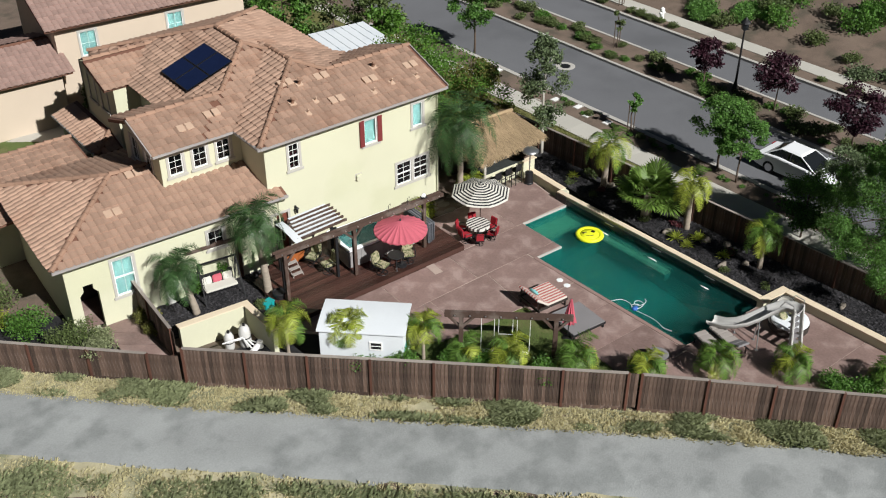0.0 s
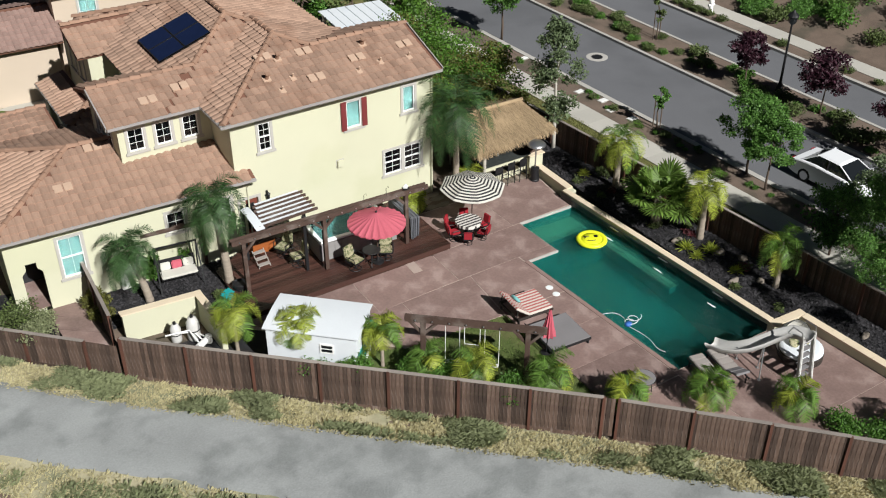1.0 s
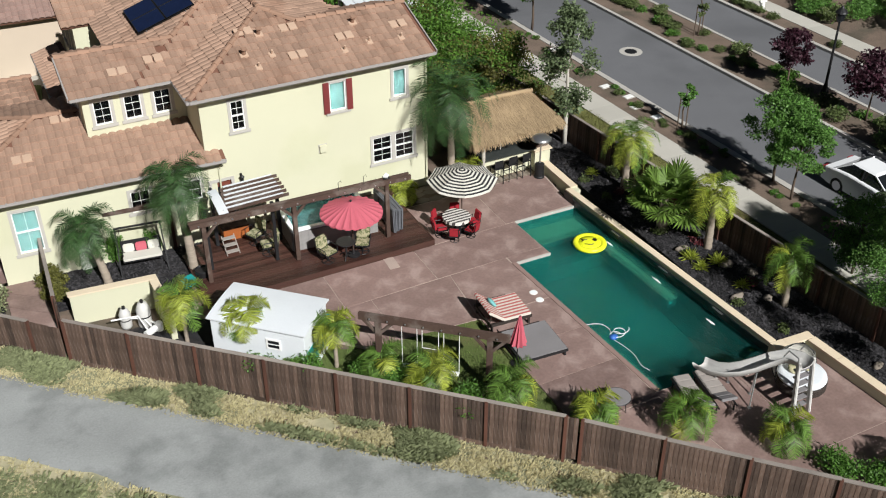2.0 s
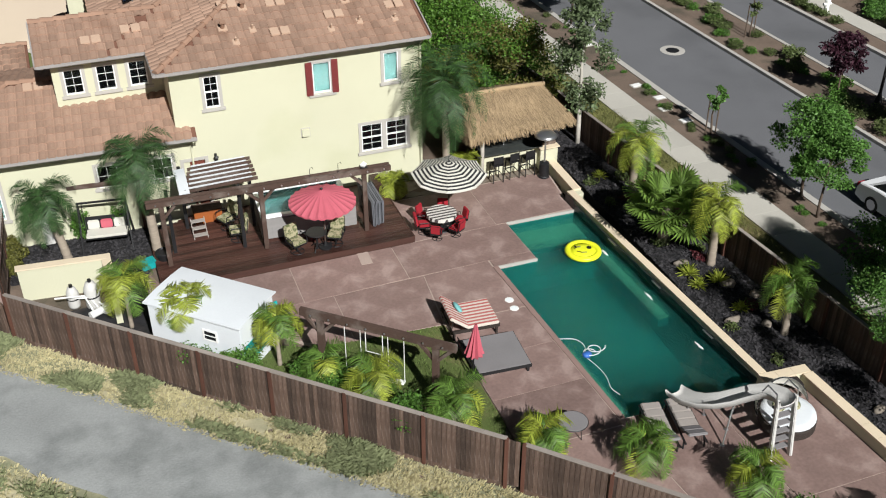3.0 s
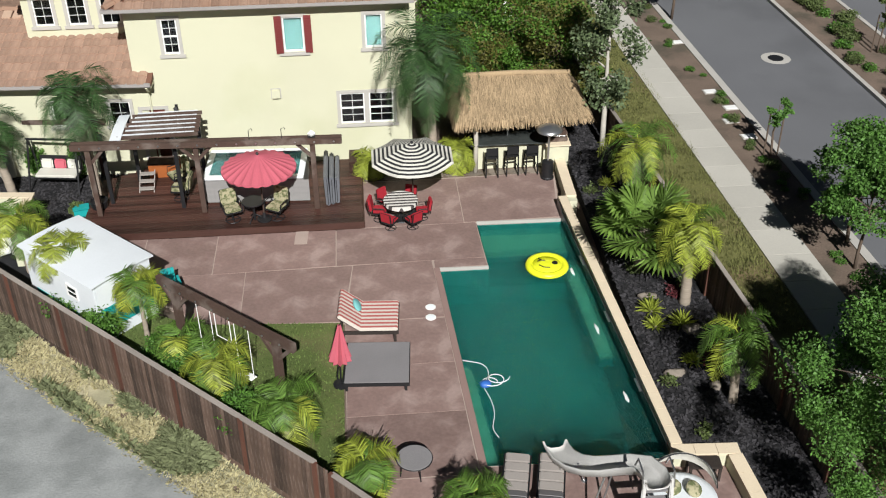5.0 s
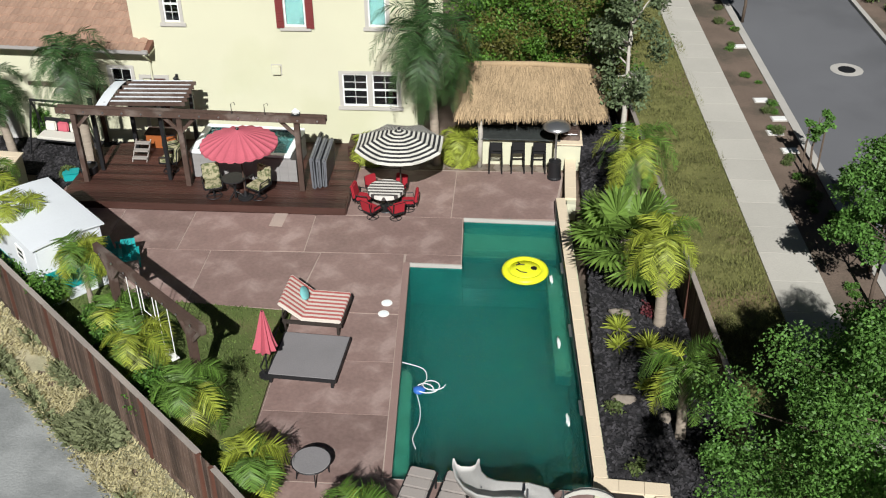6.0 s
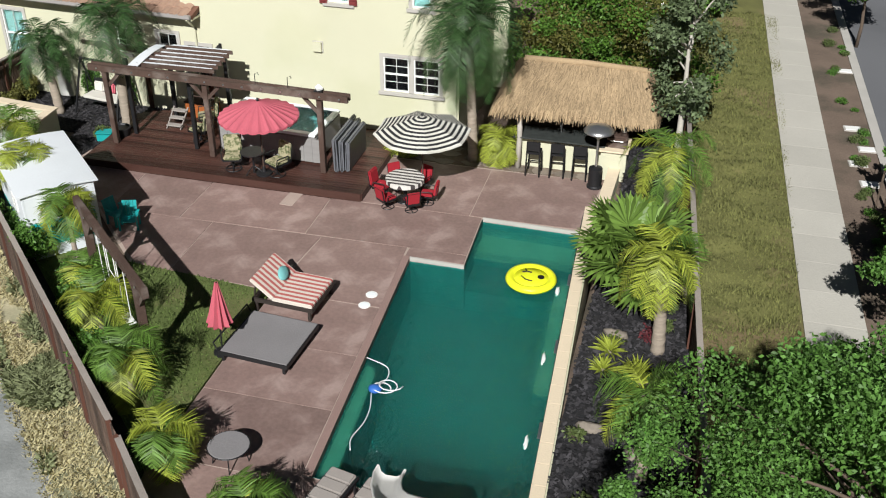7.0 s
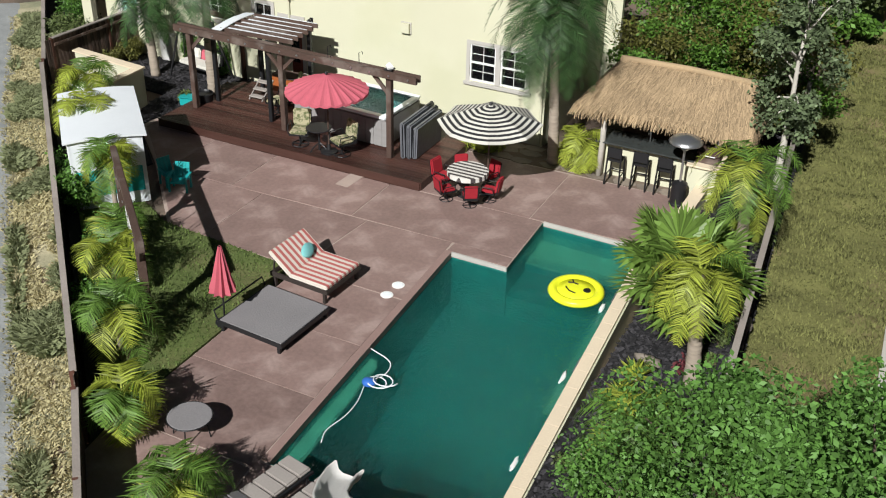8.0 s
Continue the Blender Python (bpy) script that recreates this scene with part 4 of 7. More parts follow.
def lerp(a, b, t):
    return tuple(p + (q - p) * t for p, q in zip(a, b))


g = Geo()
for a, b in zip(POOL, POOL[1:] + POOL[:1]):
    d = Vector((b[0] - a[0], b[1] - a[1])).normalized()
    n = Vector((d.y, -d.x)) * -0.15
    g.add([(a[0], a[1], -0.02), (b[0], b[1], -0.02), (b[0], b[1], -2.4), (a[0], a[1], -2.4)], [(0, 1, 2, 3)])
part("basin_wall", g, PLASTER_DIM, pool)
# floor takes the darker plaster: depth shading is in its colour
part("basin_floor", Geo().add([(-0.1, 2.7, -1.3), (4.3, 2.7, -1.3), (4.5, -2.0, -1.5), (0.0, -2.0, -1.5), (4.9, -8.5, -2.3), (-0.1, -8.5, -2.3), (-0.1, 2.7, -2.5), (4.3, 2.7, -2.5), (4.9, -8.5, -2.5), (-0.1, -8.5, -2.5)],
                              [(3, 2, 1, 0), (5, 4, 2, 3), (6, 7, 8, 9)]), PLASTER_DIM, pool)
part("water", Geo().add([(*lerp(p, (2.2, -2.9), 0.002), -0.16) for p in POOL], [tuple(range(len(POOL)))[::-1]]), WATER, pool, "green rippled water")
for name, poly, z in (("bench", [(3.86, 0.6), (4.24, 0.6), (4.45, -3.9), (4.06, -3.9)], -0.5), ("bench", [(0.2, -4.2), (0.38, -4.2), (0.5, -4.4), (0.76, -7.95), (0.40, -7.95)], -0.32),
                      ("step", [(1.42, 1.4), (4.15, 1.4), (4.13, 2.5), (1.4, 2.6)], -0.55)):
    # sides painted dim and treads bright, imitating light under water
    p = part(name, Geo().prism(poly, -0.85 if z == -0.5 else -2.4, z - 0.05), PLASTER_DIM, pool)
    part("tread", Geo().prism(poly, z - 0.05, z), PLASTER_LIT, p)
part("step", Geo().prism([(1.5, 0.1), (4.2, 0.1), (4.15, 1.4), (1.42, 1.4)], -2.4, -0.8), PLASTER_DIM, pool)
# waterline tiles and coping edges
for a, b in ((P1, P2), (P3, P4)):
    part("coping", Geo().prism([(a[0], a[1] - 0.03), (b[0], b[1] - 0.03), (b[0], b[1] + 0.015), (a[0], a[1] + 0.015)], -0.1, 0.008), KERB, pool, "pale coping edge")
part("coping", Geo().prism([(-0.18, 0.12), (0.0, 0.12), (0.43, -8.15), (0.25, -8.15)], -0.14, 0.014), PATIO_EDGE, pool)
for i in range(34):
    t0, t1 = i / 34, (i + 0.97) / 34
    a, b = lerp(P4, P6, t0), lerp(P4, P6, t1)
    for z0, z1 in ((-0.28, -0.02), (-0.01, 0.25)):
        part("tile", Geo().prism([a, b, (b[0] + 0.03, b[1]), (a[0] + 0.03, a[1])], z0, z1), SLATE, pool)
# raised wall
rw = thing("pool_wall", pose(0, 0, 0), "raised cream block wall with a pale cap beside the pool", "wall", kind="structure")
W_A, W_B, W_C = (4.17, 3.25), (4.76, -8.42), (6.10, -8.52)
part("core", Geo().prism([(4.16, 3.3), (4.76, -8.42), (5.06, -8.42), (4.46, 3.3)], -1.7, 0.36), STUCCO, rw)
part("core", Geo().prism([(4.5, 5.75), (4.44, 3.0), (4.74, 3.0), (4.8, 5.75)], -0.2, 0.36), STUCCO, rw)
part("core", Geo().prism([(4.76, -8.32), (6.2, -8.42), (6.2, -8.68), (4.76, -8.58)], -0.2, 0.36), STUCCO, rw)
part("core", Geo().prism([(6.0, -8.6), (6.2, -8.6), (6.75, -16.5), (6.5, -16.5)], -0.2, 0.36), STUCCO, rw)
for a, b, w in (((4.28, 3.24), (4.884, -8.29), 0.28), ((4.64, 5.8), (4.58, 3.25), 0.34), ((4.72, -8.47), (6.3, -8.56), 0.34), ((6.145, -8.75), (6.63, -16.5), 0.34)):
    L = math.dist(a, b)
    n = max(1, round(L / 0.6))
    for i in range(n):
        p, q = lerp(a, b, i / n), lerp(a, b, (i + 0.985) / n)
        part("cap", Geo().bar((*p, 0.40), (*q, 0.40), w, 0.07), CAPSTONE, rw)
part("slate_face", Geo().prism([(4.135, 3.3), (4.155, 3.3), (4.155, 2.6), (4.135, 2.6)], -0.1, 0.35), SLATE, rw)
# sheet waterfalls from the wall
for y in (-0.2, -3.0, -5.9):
    x = 4.13 + (2.55 - y) * 0.054
    e = thing("wall_spout", pose(x, y, 0.2, 0, 0, 3), "steel spout pouring a thin sheet of water", "spout", "wall spouts")
    part("lip", Geo().box(-0.06, 0.02, -0.25, 0.25, 0, 0.02), STEEL, e)
    part("foam", Geo().blob((-0.3, 0, -0.36), (0.045, 0.2, 0.012), int(y * 10), 9, 0.8), WHITE, e, "white foam", smooth=True)

# ---- patio ----
patio = thing("patio", pose(0, 0, 0), "mauve stamped concrete patio with pale joints", "patio", kind="structure")
part("joint_bed", Geo().prism([(-11.6, 4.0), (-11.6, 2.3), (-9.6, 0.6), (-6.9, -2.1), (-2.85, -2.3), (-2.85, -7.2), (-2.6, -9.2), (3.6, -15.5), (6.6, -15.9), (6.0, -8.6), (4.8, -8.30), (0.40, -8.17), (-0.02, 0.1), (1.47, 0.09), (1.38, 2.6), (4.15, 2.55), (4.2, 3.3), (4.5, 5.9), (-2.2, 6.2), (-2.3, 2.5), (-11.0, 2.6)], -0.13, -0.012), JOINT, patio)


def px(y):
    return -0.16 - 0.048 * y


SLABS = [
    [(-11.4, 3.9), (-11.4, 2.35), (-9.6, 0.7), (-9.0, 0.42), (-9.0, 2.56), (-10.9, 2.56)],
    [(-9.0, 0.42), (-9.0, 2.56), (-6.8, 2.56), (-6.8, 0.42)], [(-6.8, 0.42), (-6.8, 2.56), (-3.1, 2.56), (-3.1, 0.52)],
    [(-3.1, 0.52), (-3.1, 2.56), (1.37, 2.6), (1.44, 0.58)], [(-0.15, 0.58), (1.44, 0.56), (1.46, 0.14), (-0.15, 0.14)],
    [(-2.2, 2.6), (-2.2, 5.5), (1.0, 5.5), (1.0, 2.6)], [(1.0, 2.62), (1.0, 5.5), (4.4, 5.6), (4.15, 3.3), (4.12, 2.68)],
    [(-9.3, 0.4), (-5.8, 0.44), (-5.8, -2.12), (-6.85, -2.05)], [(-5.8, 0.44), (-5.8, -2.12), (-2.9, -2.28), (-2.6, 0.5)],
    [(-2.6, 0.5), (-0.2, 0.56), (px(-2.3), -2.3), (-2.85, -2.3)],
    [(-2.85, -2.3), (px(-2.3), -2.33), (px(-4.28), -4.28), (-2.85, -4.28)], [(-2.85, -4.28), (px(-4.28), -4.28), (px(-6.2), -6.2), (-2.85, -6.2)],
    [(-2.85, -6.2), (px(-6.2), -6.2), (px(-8.35), -8.38), (-2.9, -8.4)], [(-2.9, -8.4), (0.2, -8.42), (0.7, -12.9), (-2.75, -9.45)],
    [(0.2, -8.2), (3.0, -8.26), (3.2, -12.5), (2.2, -14.5), (0.7, -12.9)], [(3.0, -8.26), (4.74, -8.32), (4.76, -8.6), (6.0, -8.68), (6.3, -12.5), (3.2, -12.5)],
    [(2.2, -14.5), (3.2, -12.5), (6.3, -12.5), (6.5, -15.8), (3.65, -15.55)],
]
for s in SLABS:
    cx, cy = sum(p[0] for p in s) / len(s), sum(p[1] for p in s) / len(s)
    q = []
    for p in s:
        d = Vector((cx - p[0], cy - p[1]))
        d = d * (0.018 / d.length)
        q.append((p[0] + d.x - cx, p[1] + d.y - cy))
    part("slab", Geo().prism(q, -0.1, 0.0), PATIO, patio).location = (cx, cy, 0)
# flagstones before the bar
rnd = R(21)
for i in range(9):
    for j in range(3):
        x, y = -1.9 + i * 0.72 + rnd.uniform(-0.1, 0.1), 5.75 + j * 0.42 + rnd.uniform(-0.08, 0.08)
        if x > 4.2:
            continue
        n = rnd.randint(5, 7)
        a0 = rnd.uniform(0, 6)
        poly = [(math.cos(a0 + k * 2 * math.pi / n) * 0.38 * rnd.uniform(0.8, 1.05), math.sin(a0 + k * 2 * math.pi / n) * 0.22 * rnd.uniform(0.8, 1.05)) for k in range(n)]
        part("flagstone", Geo().prism(poly, -0.05, 0.006 + rnd.uniform(0, 0.006)), FLAG, patio).location = (x, y, 0)
part("flagstone_bed", Geo().prism([(-2.2, 5.55), (4.5, 5.6), (4.5, 7.2), (-2.2, 6.9)], -0.1, -0.004), EARTH, patio)
for x, y in ((-0.42, -1.82), (-0.45, -2.3)):
    e = thing("drain_cover", pose(x, y, 0), "round white skimmer lid in the patio", "skimmer lid", "skimmer lids")
    part("ring", Geo().lathe([(0.15, -0.02), (0.15, 0.006), (0.12, 0.008)], 20), WHITE, e)
    part("lid", Geo().lathe([(0.115, -0.02), (0.115, 0.012), (0.1, 0.015)], 20), ACRYLIC, e)
e = thing("stepping_stone", pose(-4.18, 2.25, 0, 0, 0, -3), "pale rectangular paver set in the patio", "paver")
part("stone", Geo().box(-0.2, 0.2, -0.42, 0.42, -0.03, 0.006), JOINT, e)

# ---- beds and lawns ----
solid("planting_bed", Geo().prism([(4.95, 5.8), (4.95, -8.4), (6.2, -8.5), (6.75, -16.0), (8.3, -14.0), (6.4, 11.0), (4.8, 11.0)], -0.1, 0.32), MULCH, "dark bark mulch bed behind the raised wall", "planting bed", "structure")
solid("bark_bed", Geo().prism([(-15.6, 8.0), (-9.3, 7.1), (-9.3, 6.9), (-11.4, 4.0), (-11.6, 2.4), (-12.4, 3.2), (-12.6, 4.6), (-15.85, 4.9)], -0.1, -0.01), MULCH, "black bark mulch bed beside the house", "planting bed", "structure")
solid("lawn", Geo().prism([(-7.1, -2.0), (-2.9, -2.32), (-2.9, -7.3), (-3.4, -8.2), (-9.4, -2.6), (-9.8, -0.6)], -0.1, -0.005), LAWN, "small green lawn beside the patio", "lawn", "structure")
solid("border_bed", Geo().prism([(-15.3, 2.6), (-12.2, 2.8), (-9.6, 0.5), (-9.9, -0.6), (-9.4, -2.5), (-3.4, -8.2), (-2.6, -9.2), (3.5, -15.45), (3.42, -15.6), (-3.1, -8.88), (-15.6, 2.75)], -0.9, -0.02), MULCH, "dark planting border inside the fence", "planting bed", "structure")
wk = thing("garden_path", pose(0, 0, 0), "concrete path leading to the porch", "path", kind="structure")
PTH = [(-17.4, 8.6), (-16.4, 8.1), (-15.75, 4.2), (-16.2, 3.4), (-17.2, 4.6)]
for k in range(4):
    t0, t1 = k / 4, (k + 0.97) / 4
    a, b = lerp((-17.4, 8.8), (-17.35, 4.9), t0), lerp((-17.4, 8.8), (-17.35, 4.9), t1)
    c, d = lerp((-16.45, 8.2), (-15.85, 3.6), t0), lerp((-16.45, 8.2), (-15.85, 3.6), t1)
    part("slab", Geo().prism([a, b, d, c], -0.1, 0.0), PATIO, wk)
solid("front_lawn", Geo().prism([(-30, 24), (-14.0, 24), (-13.6, 30), (-30, 34)], -0.1, 0.0), LAWN, "green lawn beside the neighbouring house", "lawn", "structure")
solid("front_bed", Geo().prism([(-24, 11), (-17.6, 8.9), (-17.5, 4.8), (-16.4, 3.5), (-24.2, 11.0)], -0.1, -0.02), MULCH, "planting bed beside the path", "planting bed", "structure")

# ---- deck ----
deck = thing("deck", pose(0, 0, 0), "low red-brown timber deck", "deck", kind="structure")
part("frame", Geo().prism([(-11.0, 3.05), (-2.32, 2.66), (-2.32, 6.8), (-9.3, 6.8), (-11.0, 6.0)], -0.05, 0.2), BEAM, deck)
nb = 30
for i in range(nb):
    y = 2.62 + i * 0.14
    xl = -11.1 + max(0, (y - 5.9)) * 1.8 + (0.0 if y > 3.0 else 0.0)
    part("board", Geo().box(xl, -2.22, 0, 0.126, 0.2, 0.235), DECK, deck).location = (0, y, 0)
part("fascia", Geo().box(-11.1, -2.2, 2.57, 2.61, 0.0, 0.235), DECK, deck)
part("fascia", Geo().box(-2.21, -2.17, 2.61, 6.8, 0.0, 0.235), DECK, deck)
part("step", Geo().box(-2.6, -2.24, 5.9, 6.8, 0.235, 0.6), DECK, deck)

# ---- pergola ----
DZ = 0.236
pg = thing("pergola", pose(0, 0, DZ), "weathered dark timber pergola on the deck", "pergola")
PH = 2.42
for x, y in ((-10.62, 3.8), (-7.3, 3.72), (-3.68, 3.6)):
    part("post", Geo().box(x - 0.08, x + 0.08, y - 0.08, y + 0.08, 0, PH), BEAM, pg, bevel=0.01)
    for s in (-1, 1):
        if x + s * 0.6 > -11.2 and x + s * 0.6 < -3.2:
            part("brace", Geo().bar((x + s * 0.06, y, PH - 0.5), (x + s * 0.52, y, PH - 0.02), 0.07, 0.1), BEAM, pg)
part("beam", Geo().bar((-11.1, 3.72, PH + 0.08), (-2.75, 3.42, PH + 0.08), 0.1, 0.2), BEAM, pg, bevel=0.01)
part("beam", Geo().bar((-11.1, 3.92, PH + 0.08), (-2.75, 3.62, PH + 0.08), 0.06, 0.2), BEAM, pg, bevel=0.01)
for k in range(14):
    x = -10.8 + k * 0.6
    part("bolt", Geo().tube([(x, 3.72 - (x + 11.1) * 0.036 - 0.07, PH + 0.08), (x, 3.72 - (x + 11.1) * 0.036 - 0.045, PH + 0.08)], 0.03), STEEL, pg)
for x, y in ((-10.35, 4.55), (-8.0, 4.05), (-7.4, 5.35), (-9.7, 6.0)):
    part("post", Geo().box(x - 0.06, x + 0.06, y - 0.06, y + 0.06, 0, PH + 0.1), BLACK, pg, bevel=0.008)
# slatted shade over the corner
for k in range(6):
    y = 4.2 + k * 0.26
    part("slat", Geo().bar((-9.75 + k * 0.06, y, PH + 0.10 + k * 0.02), (-7.25, y + 0.1, PH + 0.10 + k * 0.02), 0.04, 0.12), BEAM, pg)
    part("canvas", Geo().bar((-9.6 + k * 0.06, y + 0.13, PH + 0.12 + k * 0.02), (-7.4, y + 0.22, PH + 0.10 + k * 0.02), 0.17, 0.012), WHITE_VINYL, pg, "white canvas strip")
g = Geo()
for k in range(9):
    t = k / 8
    g.add([(-9.95 + 0.05 * t, 4.0 + 1.7 * t, PH + 0.12 + 0.09 * math.sin(t * 2.6)), (-9.6 + 0.05 * t, 4.0 + 1.7 * t, PH + 0.14 + 0.09 * math.sin(t * 2.6)),
           (-9.95 + 0.05 * t, 4.0 + 1.7 * t, PH + 0.10 + 0.09 * math.sin(t * 2.6)), (-9.6 + 0.05 * t, 4.0 + 1.7 * t, PH + 0.12 + 0.09 * math.sin(t * 2.6))], [])
for k in range(8):
    n = k * 4
    g.f += [(n, n + 1, n + 5, n + 4), (n + 2, n + 6, n + 7, n + 3), (n, n + 4, n + 6, n + 2), (n + 1, n + 3, n + 7, n + 5)]
part("end_panel", g, WHITE_VINYL, pg, "slightly bowed white end panel")
# wire hooks on the beam
for x in (-5.6, -4.6):
    part("hook", Geo().tube([(x, 3.55, PH + 0.18), (x, 3.55, PH + 0.5), (x + 0.1, 3.55, PH + 0.56), (x + 0.12, 3.55, PH + 0.48)], 0.012), BLACK, pg)

# ---- spa ----
spa = thing("hot_tub", pose(-5.65, 5.1, DZ, 0, 0, -3), "grey hot tub with a white acrylic rim and turquoise water", "hot tub")
sw, sd, sh = 1.62, 0.98, 0.92
part("cabinet", Geo().box(-sw, sw, -sd, sd, 0, sh - 0.06), SHELL, spa, bevel=0.05)
g = Geo()
for a in ((-sw, sw, -sd, -sd + 0.18), (-sw, sw, sd - 0.18, sd), (-sw, -sw + 0.18, -sd + 0.18, sd - 0.18), (sw - 0.18, sw, -sd + 0.18, sd - 0.18)):
    g.box(*a, sh - 0.06, sh + 0.03)
part("rim", g, ACRYLIC, spa, "white acrylic rim", bevel=0.02)
part("shell", Geo().box(-sw + 0.18, sw - 0.18, -sd + 0.18, sd - 0.18, sh - 0.055, sh - 0.05), mat("turquoise_shell", (0.10, 0.42, 0.42), 0.3, 0.15, 2, 8, 0.05), spa)
part("water", Geo().box(-sw + 0.18, sw - 0.18, -sd + 0.18, sd - 0.18, sh - 0.02, sh - 0.012), SPA_WATER, spa)
for k in range(12):
    x = -sw + 0.08 + k * 0.28
    part("slat", Geo().box(x, x + 0.25, -sd - 0.015, -sd + 0.01, 0.05, sh - 0.1), SHELL, spa)
cv = thing("spa_cover", pose(-3.25, 4.6, DZ), "grey folded spa cover standing upright on the deck", "spa cover")
for k in range(3):
    part("panel", Geo().box(-0.14 + k * 0.15, 0.0 + k * 0.15, -0.95 + 0.06 * k, 0.95 - 0.1 * k, 0, 1.08 - 0.05 * k, pose(0, 0, 0, 0, 2 * k - 2, 0)), VINYL_COVER, cv, bevel=0.04)
    part("piping", Geo().bar((-0.07 + k * 0.15, -0.955 + 0.06 * k, 0.06), (-0.07 + k * 0.15, -0.955 + 0.06 * k, 1.0 - 0.05 * k), 0.02, 0.012), BLACK, cv)
part("strap", Geo().bar((-0.16, 0.4, 0.1), (-0.19, 0.4, 0.95), 0.05, 0.01), BLACK, cv)
plt = thing("post_lamp", pose(-3.68, 3.6, DZ + PH + 0.18), "small white lamp on top of the pergola post", "lamp")
part("base", Geo().box(-0.12, 0.12, -0.12, 0.12, 0, 0.04), BLACK, plt, bevel=0.006)
part("cap", Geo().lathe([(0.11, 0.04), (0.13, 0.1), (0.03, 0.2)], 4), WHITE, plt)


# ---- umbrellas ----
def umbrella(name, at, radius, drop, height, sides, label, cat, ring_mats, rings, tilt=0.0, base=True, valance=0.12):
    """Canopy of rings, ribs, pole and base."""
    e = thing(name, at, label, "parasol")
    part("pole", Geo().tube([(0, 0, 0), (0, 0, height)], 0.024, 10), BEAM if base else BLACK, e)
    if base:
        part("base", Geo().lathe([(0.24, 0), (0.24, 0.05), (0.08, 0.09), (0.04, 0.25)], 20), BLACK, e)
    m = Matrix.Translation((0, 0, height)) @ pose(0, 0, 0, tilt)
    geos = {}
    n = sides
    for k in range(rings):
        r0, r1 = radius * k / rings, radius * (k + 1) / rings
        mm = ring_mats[k % len(ring_mats)]
        g = geos.setdefault(mm.name, (Geo(), mm))[0]
        for s in range(n):
            a0, a1 = 2 * math.pi * s / n, 2 * math.pi * (s + 1) / n
            sub = 3
            for q in range(sub):
                f0, f1 = q / sub, (q + 1) / sub

                def pt(r, f):
                    p0, p1 = Vector((math.cos(a0), math.sin(a0), 0)), Vector((math.cos(a1), math.sin(a1), 0))
                    p = (p0.lerp(p1, f)) * r
                    sag = -0.05 * math.sin(f * math.pi) * (r / radius) ** 1.5
                    return m @ Vector((p.x, p.y, -drop * (0.75 * r / radius + 0.25 * (r / radius) ** 2) + sag))
                vs = [pt(r0, f0), pt(r1, f0), pt(r1, f1), pt(r0, f1)]
                g.add(vs, [(0, 1, 2, 3)])
                if k == rings - 1 and valance:
                    g.add([vs[1], vs[2], vs[2] - Vector((0, 0, valance)), vs[1] - Vector((0, 0, valance))], [(0, 3, 2, 1)])
    for gname, (g, mm) in geos.items():
        part("canopy", g, mm, e)
    for s in range(n):
        a = 2 * math.pi * s / n
        part("rib", Geo().bar(m @ Vector((0, 0, -0.03)), m @ Vector((math.cos(a) * radius * 0.99, math.sin(a) * radius * 0.99, -drop - 0.02)), 0.02, 0.02), BLACK, e)
    part("finial", Geo().lathe([(0.03, 0), (0.05, 0.04), (0.01, 0.1)], 10, (0, 0, height)), BLACK, e)
    return e


umbrella("striped_umbrella", pose(-0.58, 3.4, 0, 0, 0, 22), 1.38, 0.46, 2.52, 8, "open black and white striped parasol over the dining table", "parasol", [CANVAS_W, CANVAS_B], 19, valance=0.03)
umbrella("pink_umbrella", pose(-5.35, 3.05, DZ, 0, 0, 8), 1.16, 0.42, 2.33, 24, "open faded pink parasol over the bistro set", "parasol", [PINK], 4, valance=0.06)
cu = thing("closed_umbrella", pose(-2.98, -4.95, 0, 0, 2, 0), "closed faded pink parasol on a thin pole", "parasol")
part("pole", Geo().tube([(0, 0, 0), (0, 0, 1.95)], 0.02), BLACK, cu)
g = Geo()
nn = 20
for r, z in ((0.03, 1.95), (0.10, 1.55), (0.17, 1.15), (0.24, 0.86), (0.21, 0.83)):
    g.v += [(r * (1 + (0.28 if k % 2 else -0.12)) * math.cos(k * 2 * math.pi / nn), r * (1 + (0.28 if k % 2 else -0.12)) * math.sin(k * 2 * math.pi / nn), z) for k in range(nn)]
for i in range(4):
    g.f += [(i * nn + k, i * nn + (k + 1) % nn, (i + 1) * nn + (k + 1) % nn, (i + 1) * nn + k) for k in range(nn)]
part("canopy", g, PINK, cu)
part("base", Geo().lathe([(0.2, 0), (0.2, 0.04), (0.05, 0.08)], 16), BLACK, cu)

# ---- thatched bar ----
hut = thing("thatched_bar", pose(0, 0, 0), "thatched tiki bar with a cream counter and dark granite top", "bar")
for x, y in ((1.72, 5.85), (4.75, 6.35), (1.75, 8.6), (4.8, 8.7)):
    part("post", Geo().tube([(x, y, -0.05), (x + 0.02, y, 1.2), (x, y, 2.02)], [0.09, 0.08, 0.085], 10), PALE_BARK, hut, "pale peeled log post", smooth=True)
cnt = part("counter", Geo().box(1.7, 4.3, 6.05, 6.25, 0, 1.02), STUCCO, hut, "cream stucco counter")
part("counter", Geo().box(4.2, 4.95, 5.75, 6.6, 0, 0.95), STUCCO, hut, "cream stucco corner block")
part("counter_top", Geo().box(1.55, 4.3, 5.78, 6.75, 1.02, 1.07), GRANITE, hut, "dark granite worktop", bevel=0.012)
part("corner_top", Geo().box(4.1, 5.0, 5.65, 6.7, 0.95, 1.0), CAPSTONE, hut, bevel=0.01)
